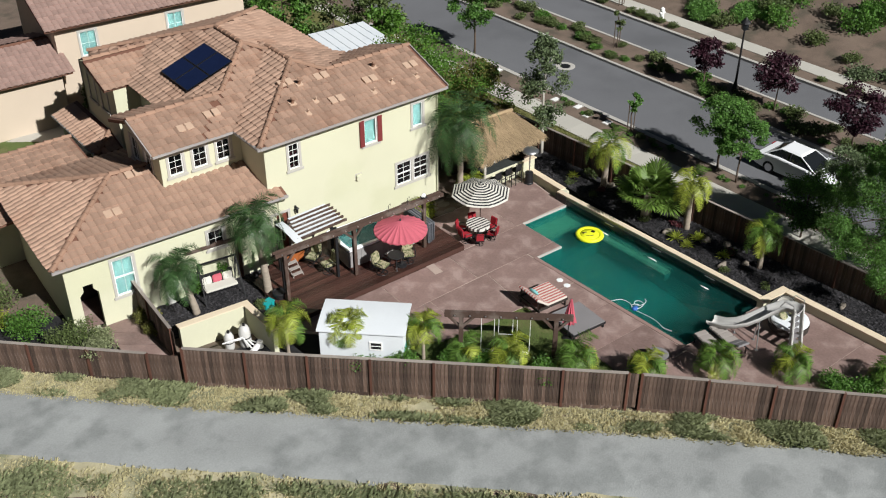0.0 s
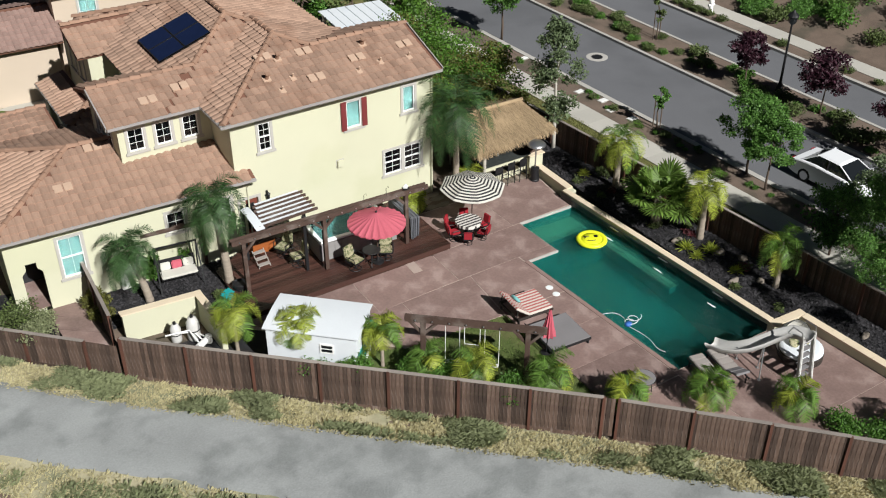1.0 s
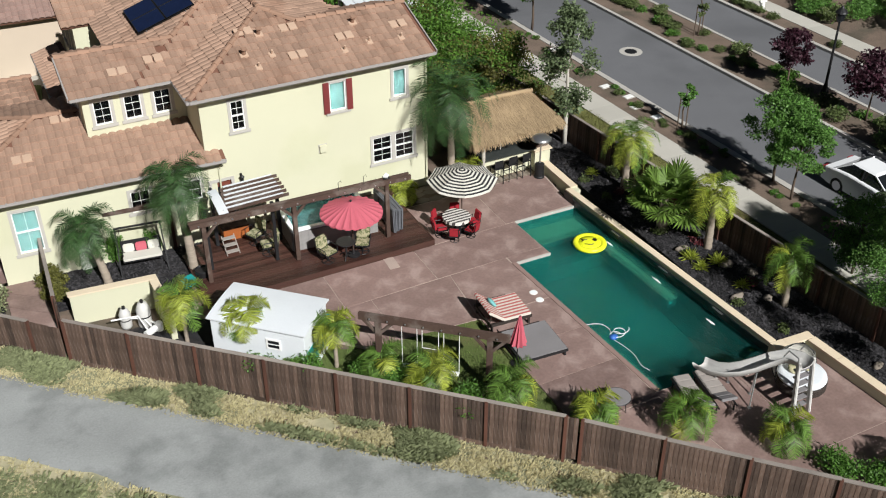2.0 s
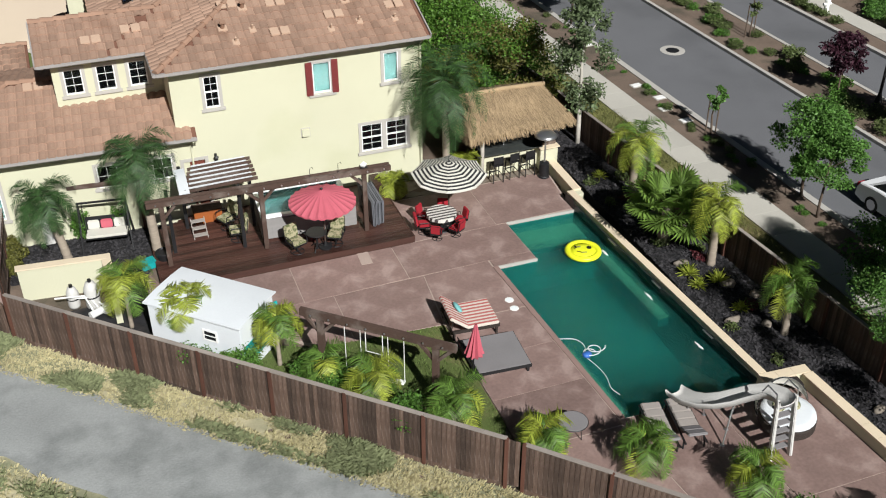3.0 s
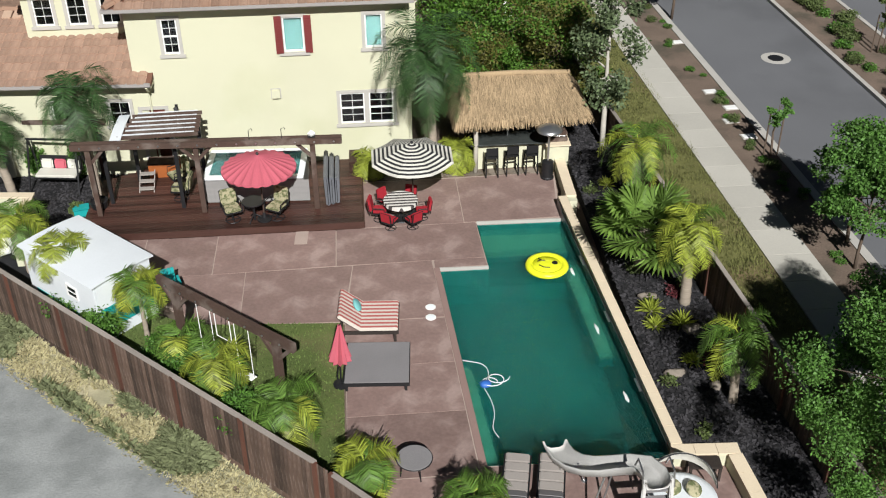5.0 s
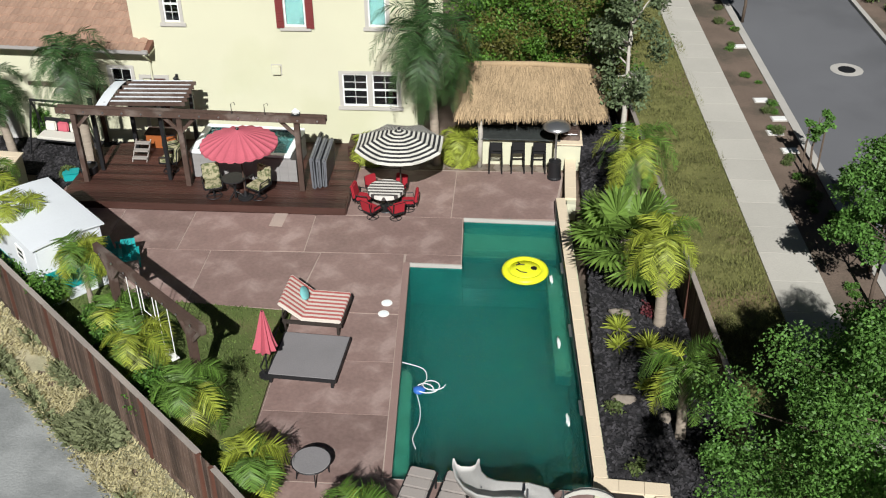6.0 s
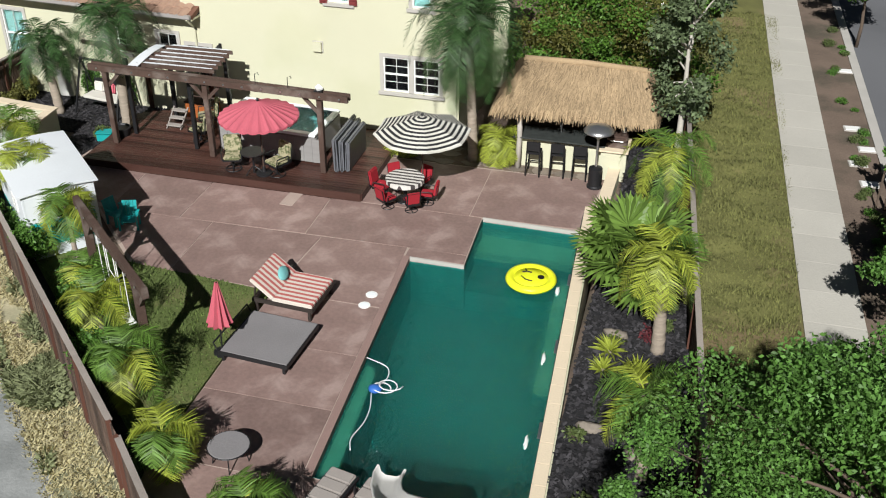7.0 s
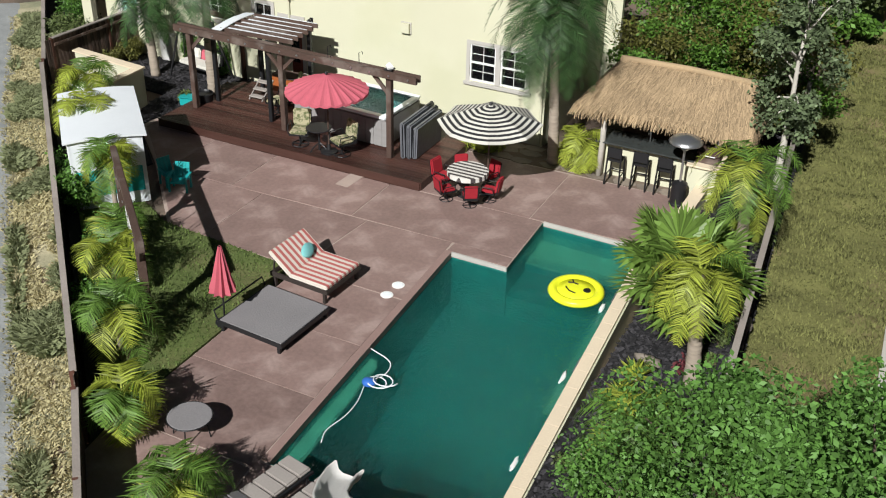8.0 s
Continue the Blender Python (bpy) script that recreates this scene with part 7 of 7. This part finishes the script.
def spiky_plant(at, r, seed):
    """A rosette of stiff pointed blades."""
    rnd = R(seed)
    e = thing("spiky_plant", at, "yellow-green spiky plant in the mulch bed", "plant", "spiky bed plants")
    g = Geo()
    for k in range(46):
        az, el = k * 2.39996, 1.35 - 1.15 * k / 46 + rnd.uniform(-0.1, 0.1)
        d = Vector((math.cos(az) * math.cos(el), math.sin(az) * math.cos(el), math.sin(el)))
        w = Vector((-math.sin(az), math.cos(az), 0)) * 0.022
        n = r * rnd.uniform(0.75, 1.15)
        m = d * n * 0.55 + Vector((0, 0, 0.03))
        g.add([-w * 0.8, w * 0.8, m + w, d * n - Vector((0, 0, 0.12 * n)), m - w], [(0, 1, 2, 3, 4)])
    part("foliage", g, L_PALM_Y, e)
    part("core", Geo().lathe([(0.06, -0.03), (0.05, 0.1), (0.01, 0.14)], 8), PALM_BARK, e)
    return e


def fan_palm(at, label, seed, stem=0.5):
    rnd = R(seed)
    e = thing("fan_palm", at, label, "palm tree")
    part("trunk", Geo().tube([(0, 0, -0.05), (0, 0, stem * 0.5), (0, 0, stem + 0.05)], [0.24, 0.22, 0.14], 12), PALM_BARK, e, smooth=True)
    for k in range(24):
        az = k * 2.39996
        el = 1.15 - 1.2 * (k / 24) + rnd.uniform(-0.1, 0.1)
        d = Vector((math.cos(az) * math.cos(el), math.sin(az) * math.cos(el), math.sin(el)))
        side = Vector((-math.sin(az), math.cos(az), 0))
        up = d.cross(side)
        st = 0.75 + 0.35 * rnd.random()
        c = Vector((0, 0, stem)) + d * st - Vector((0, 0, 0.06))
        g = Geo().bar((0, 0, stem), c, 0.025, 0.015)
        n = 26
        R0 = 0.82 * rnd.uniform(0.85, 1.15)
        for i in range(n):
            a = -2.1 + 4.2 * i / (n - 1)
            b = (d * math.cos(a) + side * math.sin(a)).normalized()
            wv = b.cross(up).normalized() * 0.056
            dr = Vector((0, 0, -0.10 * rnd.uniform(0.5, 1.4)))
            fold = up * (0.03 if i % 2 else -0.03)
            g.add([c, c + b * R0 * 0.6 + wv + fold, c + b * R0 + dr, c + b * R0 * 0.6 - wv + fold], [(0, 1, 2, 3)])
        part("leaf", g, L_FAN, e)
    return e


def shrub(name, at, r, h, leaf, label, seed, count=900, size=0.09, group=""):
    rnd = R(seed)
    e = thing(name, at, label, "shrub", group)
    for k in range(5):
        a = rnd.uniform(0, 6.3)
        g = Geo().tube([(0, 0, -0.03), (math.cos(a) * r * 0.5, math.sin(a) * r * 0.5, h * 0.6)], [0.02, 0.008], 5)
        part("stem", g, BARK, e)
    c = Geo()
    for k in range(9):
        a = rnd.uniform(0, 6.3)
        q = rnd.random() ** 0.6 * r * 0.62
        leaf_cloud(c, (math.cos(a) * q, math.sin(a) * q, h * rnd.uniform(0.35, 0.68)), (r * 0.48, r * 0.48, h * 0.36), count // 9, size, rnd)
    part("foliage", c, leaf, e)
    return e


# palms and trees round the house
palm("queen_palm", pose(-13.9, 5.75, -0.01), 2.35, 1.75, 22, L_PALM_D, "queen palm with a pale ringed trunk in the bark bed", 11, lean=(-0.45, 0.3), leaflet=0.44, droop=1.15, low=-0.45)
palm("queen_palm", pose(-10.9, 5.0, -0.01), 3.8, 2.05, 24, L_PALM_D, "tall queen palm with a pale ringed trunk beside the deck", 12, lean=(-0.2, 0.25), leaflet=0.5, droop=1.1, low=-0.5, trunk_r=0.15)
palm("queen_palm", pose(0.3, 5.95, 0), 4.6, 2.7, 46, L_PALM_D, "tall dark green queen palm between house and thatched bar", 13, leaflet=0.55, droop=1.05, low=-0.95, lean=(-0.2, -0.2), width=0.018)
palm("pygmy_palm", pose(1.05, 6.1, 0), 0.75, 1.15, 16, L_PALM_Y, "low palm with drooping fronds beside the bar", 14, droop=1.3, low=-0.3)
palm("pygmy_palm", pose(-1.9, 6.1, 0), 0.5, 1.2, 18, L_PALM_Y, "low palm against the facade", 15, droop=1.4, low=-0.2)
# palms in the mulch bed
palm("queen_palm", pose(6.4, 2.3, 0.32), 2.55, 1.8, 20, L_PALM, "green and yellow palm in the mulch bed", 16, extra=(L_PALM_Y, 0.35), droop=1.15, low=-0.55, lean=(-0.1, -0.2))
fan_palm(pose(5.85, -0.95, 0.32), "fan palm with broad pleated leaves in the mulch bed", 17, 1.35)
palm("queen_palm", pose(6.65, -2.75, 0.32), 2.6, 1.6, 18, L_PALM_Y, "yellow-green palm on a slim trunk in the mulch bed", 18, droop=1.15, low=-0.5, lean=(-0.15, -0.1), extra=(L_PALM, 0.35))
palm("queen_palm", pose(6.7, -6.85, 0.32), 2.1, 1.45, 15, L_PALM, "small palm on a pale trunk in the mulch bed", 19, droop=1.3, low=-0.4, lean=(-0.15, 0.0), extra=(L_PALM_Y, 0.4), trunk_r=0.1)
for i, (x, y, r) in enumerate(((5.62, -3.05, 0.5), (6.3, -3.75, 0.55), (5.55, -3.75, 0.42), (6.15, -5.3, 0.4), (5.9, 3.9, 0.4))):
    spiky_plant(pose(x, y, 0.32), r, 210 + i)
# palms along the front fence
FP = [(-12.6, 0.75, 1.75, L_PALM_Y, 1.5), (-10.95, -1.0, 1.75, L_PALM_Y, 1.35), (-9.75, -2.35, 0.6, L_PALM, 1.1), (-8.6, -2.75, 1.6, L_PALM_Y, 1.25), (-6.4, -5.25, 0.8, L_PALM_Y, 1.4), (-7.5, -3.9, 0.6, L_PALM, 1.25),
      (-4.6, -7.1, 0.95, L_PALM, 1.45), (-2.75, -9.0, 0.8, L_PALM_Y, 1.2), (-0.4, -10.4, 0.85, L_PALM, 1.4), (1.9, -12.2, 0.7, L_PALM, 1.3), (4.2, -14.9, 0.6, L_PALM, 1.3)]
for i, (x, y, h, lf, ln) in enumerate(FP):
    palm("fence_palm", pose(x + 0.32, y + 0.36, -0.02), h + 0.1, ln, 15, lf, "feathery palm growing inside the board fence" if lf is L_PALM else "yellow-green palm growing inside the board fence", 30 + i, "palms along the fence", 0.46, 1.25, trunk_r=0.06, low=0.0, extra=(L_PALM, 0.3) if lf is L_PALM_Y else (L_PALM_Y, 0.3), width=0.018)
for i, (x, y, r, h) in enumerate(((-9.3, -2.6, 0.62, 1.3), (-6.9, -4.2, 0.65, 0.9), (-5.3, -6.2, 0.75, 1.0), (-10.5, -1.6, 0.7, 1.1), (2.9, -13.3, 0.8, 0.7), (3.6, -14.2, 0.6, 0.6), (-7.8, -3.3, 0.6, 0.8))):
    shrub("round_bush", pose(x, y, -0.02), r, h, L_BUSH, "dense green bush inside the fence", 50 + i, 2200, 0.09, "bushes along the fence")
# big tree behind the bar, tall pale tree, rusty bushes
tree("broad_tree", pose(3.2, 13.2, 0), 5.6, 2.9, 0.9, L_TREE, BARK, "broad bright green tree behind the thatched bar", 61, 26000, 0.14, clumps=80, extra=(L_RUST, 8))
tree("broad_tree", pose(5.4, 10.6, 0), 4.2, 1.9, 0.7, L_TREE, BARK, "bushy green tree with rusty new leaves", 62, 14000, 0.13, clumps=50, extra=(L_RUST, 2))
tree("broad_tree", pose(2.2, 9.9, 0), 3.6, 1.6, 0.5, L_RUST, BARK, "rusty green bushy tree behind the bar", 63, 12000, 0.12, clumps=44, extra=(L_TREE, 2))
tree("slender_tree", pose(6.35, 6.75, 0), 6.9, 1.05, 1.7, L_OLIVE, PALE_BARK, "slender grey-green tree with a pale trunk", 64, 7000, 0.15, clumps=44, squash=1.1)
# street trees
def staked(e, h=1.7):
    for s in (-0.25, 0.25):
        part("stake", Geo().tube([(s, 0.05, -0.05), (s, 0.05, h)], 0.03), BARK, e)


staked(tree("sapling", pose(12.3, 6.0, 0), 2.5, 0.38, 1.25, L_MAPLE, BARK, "thin staked street sapling", 71, 900, 0.13, "staked saplings", 9))
tree("street_tree", pose(12.75, 0.4, 0), 3.9, 1.45, 1.6, L_MAPLE, BARK, "fresh green street tree beside the pavement", 72, 15000, 0.115, "street trees", 44, puff=(0.18, 0.34))
tree("street_tree", pose(12.35, -1.1, 0), 3.6, 1.35, 1.5, L_MAPLE, BARK, "fresh green street tree beside the pavement", 73, 12000, 0.115, "street trees", 38, puff=(0.18, 0.34))
tree("street_tree", pose(12.4, 19.5, 0), 4.6, 1.5, 1.7, L_MAPLE, BARK, "fresh green street tree beside the kerb", 74, 9000, 0.14, "street trees", 34, puff=(0.18, 0.34))
tree("street_tree", pose(10.6, -6.2, 0), 3.3, 1.35, 0.8, L_MAPLE, BARK, "leafy street tree outside the fence", 75, 9000, 0.12, "street trees", 40)
tree("street_tree", pose(10.15, -11.7, 0), 7.6, 3.9, 1.0, L_MAPLE, BARK, "large leafy tree outside the fence", 76, 170000, 0.075, "street trees", 160, 1.3, puff=(0.07, 0.19))
tree("street_tree", pose(12.9, -6.4, 0), 3.8, 1.6, 1.2, L_OLIVE, BARK, "grey-green street tree by the kerb", 77, 11000, 0.11, "street trees", 34, puff=(0.18, 0.34))
for i, (x, y, h, s) in enumerate(((19.8, 7.3, 2.9, 0.95), (20.4, 2.7, 3.3, 1.35), (19.8, -2.7, 3.7, 1.5), (20.2, -7.6, 3.5, 1.5))):
    tree("plum_tree", pose(x, y, 0), h, s, 1.2, L_PURPLE, BARK, "dark purple plum tree in the median", 80 + i, 4600, 0.17, "purple plum trees", 28)
for i, (x, y) in enumerate(((20.0, 14.5), (25.7, 19.5), (20.1, 24.0))):
    staked(tree("sapling", pose(x, y, 0), 2.6, 0.42, 1.2, L_SHRUB, BARK, "thin staked sapling in the planting strip", 90 + i, 800, 0.13, "staked saplings", 9))
# low shrubs of median, strips and bank
m1 = shrub("median_shrub", pose(19.4, 20, 0), 0.55, 0.55, L_SHRUB, "low dull green shrub in the median", 100, 700, 0.11, "median shrubs")
m2 = shrub("median_shrub", pose(19.9, 21, 0), 0.45, 0.42, L_BUSH, "low green shrub in the median", 101, 600, 0.1, "median shrubs")
rnd = R(5)
for i in range(66):
    y = -9 + i * 0.62 + rnd.uniform(-0.2, 0.2)
    x = street_x(rnd.choice((19.0, 19.7, 20.5)), y) + rnd.uniform(-0.2, 0.2)
    s = rnd.uniform(0.7, 1.35)
    o = copy_thing(m1 if rnd.random() < 0.6 else m2, pose(x, y, 0.02, 0, 0, rnd.uniform(0, 360)))
    o.scale = (s, s, s * 0.9)
b1 = shrub("bank_shrub", pose(30, 26, ground_z(30, 26)), 0.9, 0.75, L_SHRUB, "low shrub on the planted bank", 102, 900, 0.14, "bank shrubs")
b2 = shrub("bank_shrub", pose(31, 27, ground_z(31, 27)), 1.0, 0.6, L_OLIVE, "grey-green shrub on the planted bank", 103, 900, 0.14, "bank shrubs")
b3 = shrub("bank_shrub", pose(33, 27, ground_z(33, 27)), 1.2, 1.2, L_BUSH, "dark green shrub on the planted bank", 104, 1200, 0.15, "bank shrubs")
for i in range(110):
    y = -6 + rnd.random() * 40
    x = street_x(28.2 + rnd.random() ** 0.8 * 11, y)
    s = rnd.uniform(0.6, 1.3)
    o = copy_thing(rnd.choice((b1, b2, b1, b3)) if x < 33 else rnd.choice((b3, b3, b1)), pose(x, y, ground_z(x, y) - 0.05, 0, 0, rnd.uniform(0, 360)))
    o.scale = (s, s, s)
for i in range(34):
    y = -8 + rnd.random() * 30
    x = street_x(rnd.uniform(11.5, 12.4), y)
    o = copy_thing(m1 if rnd.random() < 0.5 else m2, pose(x, y, 0.0, 0, 0, rnd.uniform(0, 360)))
    o["label"] = "low shrub in the strip beside the kerb"
    o["group"] = "kerb shrubs"
    s = rnd.uniform(0.35, 0.6)
    o.scale = (s, s, s)
for i in range(22):
    y = -4 + rnd.random() * 30
    o = copy_thing(m1, pose(street_x(25.65, y), y, 0.0, 0, 0, rnd.uniform(0, 360)))
    o["label"] = "low shrub beside the far kerb"
    o["group"] = "kerb shrubs"
    s = rnd.uniform(0.6, 1.0)
    o.scale = (s, s, s)
b4 = shrub("bank_shrub", pose(31, 20, ground_z(31, 20)), 1.3, 0.5, L_MAPLE, "bright green creeping shrub on the bank", 105, 1500, 0.13, "bank shrubs")
for i in range(34):
    y = 11 + rnd.random() * 16
    x = street_x(28.6 + rnd.random() * 4.5, y)
    copy_thing(b4, pose(x, y, ground_z(x, y) - 0.05, 0, 0, rnd.uniform(0, 360)))
# groundcover shrubs in the mulch bed
for i in range(16):
    x, y = rnd.uniform(5.3, 7.0), rnd.uniform(-8, 5)
    o = shrub("bed_plant", pose(x, y, 0.32), rnd.uniform(0.2, 0.38), rnd.uniform(0.25, 0.4), rnd.choice((L_SHRUB, L_DARKRED, L_WEED, L_SHRUB)), "small plant in the mulch bed", 120 + i, 220, 0.09, "small bed plants")
for i in range(12):
    x, y = rnd.uniform(5.2, 7.1), rnd.uniform(-11, 4)
    solid("boulder", Geo().blob((0, 0, 0.05), (rnd.uniform(0.14, 0.3), rnd.uniform(0.12, 0.25), 0.14), i, 7, 0.5), ROCK, "small brown rock in the mulch bed", "rock", at=pose(x, y, 0.32), smooth=True, group="bed rocks")
# back trees and hedge behind the house
for i, (x, y, h, s, lf) in enumerate(((-6.5, 27.5, 3.6, 1.9, L_SHRUB), (-3.0, 29.5, 4.4, 2.2, L_SHRUB), (0.5, 30.5, 4.6, 2.2, L_OLIVE), (3.2, 27.0, 5.4, 1.9, L_BUSH), (5.2, 24.5, 4.8, 1.8, L_SHRUB), (6.2, 20.5, 4.0, 1.6, L_TREE), (7.2, 23.0, 4.2, 1.7, L_SHRUB), (-9.0, 25.5, 2.8, 1.4, L_SHRUB), (-1.0, 33.5, 5.4, 2.4, L_BUSH), (4.5, 32, 6, 2.4, L_BUSH))):
    tree("garden_tree", pose(x, y, 0), h, s, 0.5, lf, BARK, "leafy garden tree behind the house", 140 + i, 4200, 0.22, "trees behind the house", 26)
for i, (x, y, r, h, lf) in enumerate(((-19.6, 8.8, 1.3, 1.2, L_BUSH), (-18.6, 6.9, 1.2, 1.1, L_SHRUB), (-17.9, 6.0, 1.0, 0.9, L_WEED), (-15.75, 6.6, 0.6, 0.8, L_RUST), (-15.8, 5.6, 0.5, 0.7, L_RUST), (-20.4, 11.3, 1.2, 1.1, L_SHRUB), (-11.9, 6.9, 0.35, 1.2, L_BUSH), (-13.35, 7.05, 0.4, 1.35, L_BUSH), (-11.6, 4.5, 0.3, 0.4, L_SHRUB), (-21.0, 9.8, 1.0, 1.0, L_PALM_Y))):
    shrub("garden_bush", pose(x, y, -0.02), r, h, lf, "clipped garden bush beside the house", 160 + i, 2400, 0.1, "bushes by the house")
tree("garden_tree", pose(-19.5, 21.0, 0), 2.6, 1.3, 0.5, L_MAPLE, BARK, "small bright tree on the front lawn", 155, 3500, 0.16)


# weeds and dry grass outside the fence
def verge(name, material, d0, d1, n, hmin, hmax, seed, label, clumpy):
    rnd = R(seed)
    g = Geo()
    for _ in range(n):
        s = rnd.uniform(-24, 32)
        d = rnd.uniform(d0, d1)
        k = noise.noise(Vector((s * 0.55, d * 0.9, seed)))
        if k * clumpy[0] < clumpy[1]:
            continue
        x, y = verge_xy(s, d)
        z = ground_z(x, y)
        h = rnd.uniform(hmin, hmax) * (0.7 + 0.7 * max(0, k))
        for b in range(5):
            a = rnd.uniform(0, 6.3)
            o = Vector((math.cos(a), math.sin(a), 0))
            w = Vector((-o.y, o.x, 0)) * 0.010
            p = Vector((x, y, z)) + o * 0.05
            g.add([p - w, p + w, p + o * h * 0.45 + w * 0.6 + Vector((0, 0, h * 0.7)), p + o * h * 0.9 + Vector((0, 0, h * rnd.uniform(0.5, 1.0)))], [(0, 1, 2, 3)])
    solid(name, g, material, label, "grass", "stuff")


verge("dry_grass", L_DRY, -1.45, -0.1, 12000, 0.08, 0.2, 1, "dry yellow grass along the fence foot", (1, -0.45))
verge("weeds", L_WEED, -1.25, -0.1, 18000, 0.14, 0.36, 2, "grey-green weeds along the fence foot", (1, 0.04))
verge("weeds", L_WEED, -10, -4.9, 26000, 0.12, 0.36, 4, "grey-green weeds on the far side of the trail", (1, -0.12))
verge("dry_grass", L_DRY, -10, -4.6, 16000, 0.10, 0.24, 6, "dry grass on the far side of the trail", (1, -0.3))


def grass_mat(name, material, poly, n, h, seed, label, z=0.0, level=None):
    rnd = R(seed)
    g = Geo()
    xs, ys = [p[0] for p in poly], [p[1] for p in poly]
    for _ in range(n):
        x, y = rnd.uniform(min(xs), max(xs)), rnd.uniform(min(ys), max(ys))
        if not inside(poly, x, y):
            continue
        hh = h * rnd.uniform(0.5, 1.3) * (0.8 + 0.6 * noise.noise(Vector((x * 0.8, y * 0.8, seed))))
        a = rnd.uniform(0, 6.3)
        o = Vector((math.cos(a), math.sin(a), 0))
        w = Vector((-o.y, o.x, 0)) * 0.02
        p = Vector((x, y, level(x, y) - 0.01 if level else z))
        g.add([p - w, p + w, p + o * hh * 0.7 + Vector((0, 0, hh))], [(0, 1, 2)])
    solid(name, g, material, label, "grass", "stuff")


L_LAWN = mat("lawn_blade", (0.10, 0.145, 0.035), 0.8, 0.3, 0.7, 8, 0.0, island=0.35, trans=0.2)
L_STRIP = mat("groundcover_blade", (0.15, 0.155, 0.05), 0.9, 0.3, 0.6, 8, 0.0, island=0.35, trans=0.2)
grass_mat("lawn_grass", L_LAWN, [(-7.1, -2.0), (-2.9, -2.32), (-2.9, -7.3), (-3.4, -8.2), (-9.4, -2.6), (-9.8, -0.6)], 14000, 0.06, 8, "short green grass of the lawn")
grass_mat("groundcover", L_STRIP, [(7.3, -4), (9.95, -4), (9.4, 22), (6.0, 22), (6.8, 6)], 60000, 0.10, 9, "dry matted ground cover outside the fence", level=strip_z)


def bark_chips(poly, n, z, seed):
    """Loose bark chips strewn on a bed."""
    rnd = R(seed)
    g = Geo()
    xs, ys = [p[0] for p in poly], [p[1] for p in poly]
    for _ in range(n):
        x, y = rnd.uniform(min(xs), max(xs)), rnd.uniform(min(ys), max(ys))
        if not inside(poly, x, y):
            continue
        a, t = rnd.uniform(0, 6.3), rnd.uniform(-0.5, 0.5)
        s = rnd.uniform(0.025, 0.07)
        u = Vector((math.cos(a), math.sin(a), t)) * s
        w = Vector((-math.sin(a), math.cos(a), rnd.uniform(-0.4, 0.4))) * s * 0.5
        p = Vector((x, y, z + rnd.uniform(0.0, 0.03)))
        g.add([p - u - w, p + u - w, p + u + w, p - u + w], [(0, 1, 2, 3)])
    solid("bark_chips", g, CHIP, "loose dark bark chips on the bed", "bark", "stuff")


CHIP = mat("bark_chip", (0.03, 0.028, 0.031), 0.9, 0.3, island=0.8, bump=0.0)
bark_chips([(4.95, 5.8), (4.95, -8.4), (6.2, -8.5), (6.75, -16.0), (8.3, -14.0), (6.4, 11.0), (4.8, 11.0)], 26000, 0.33, 31)
bark_chips([(-15.6, 8.0), (-9.3, 7.1), (-9.3, 6.9), (-11.4, 4.0), (-11.6, 2.4), (-12.4, 3.2), (-12.6, 4.6), (-15.85, 4.9)], 9000, 0.0, 32)
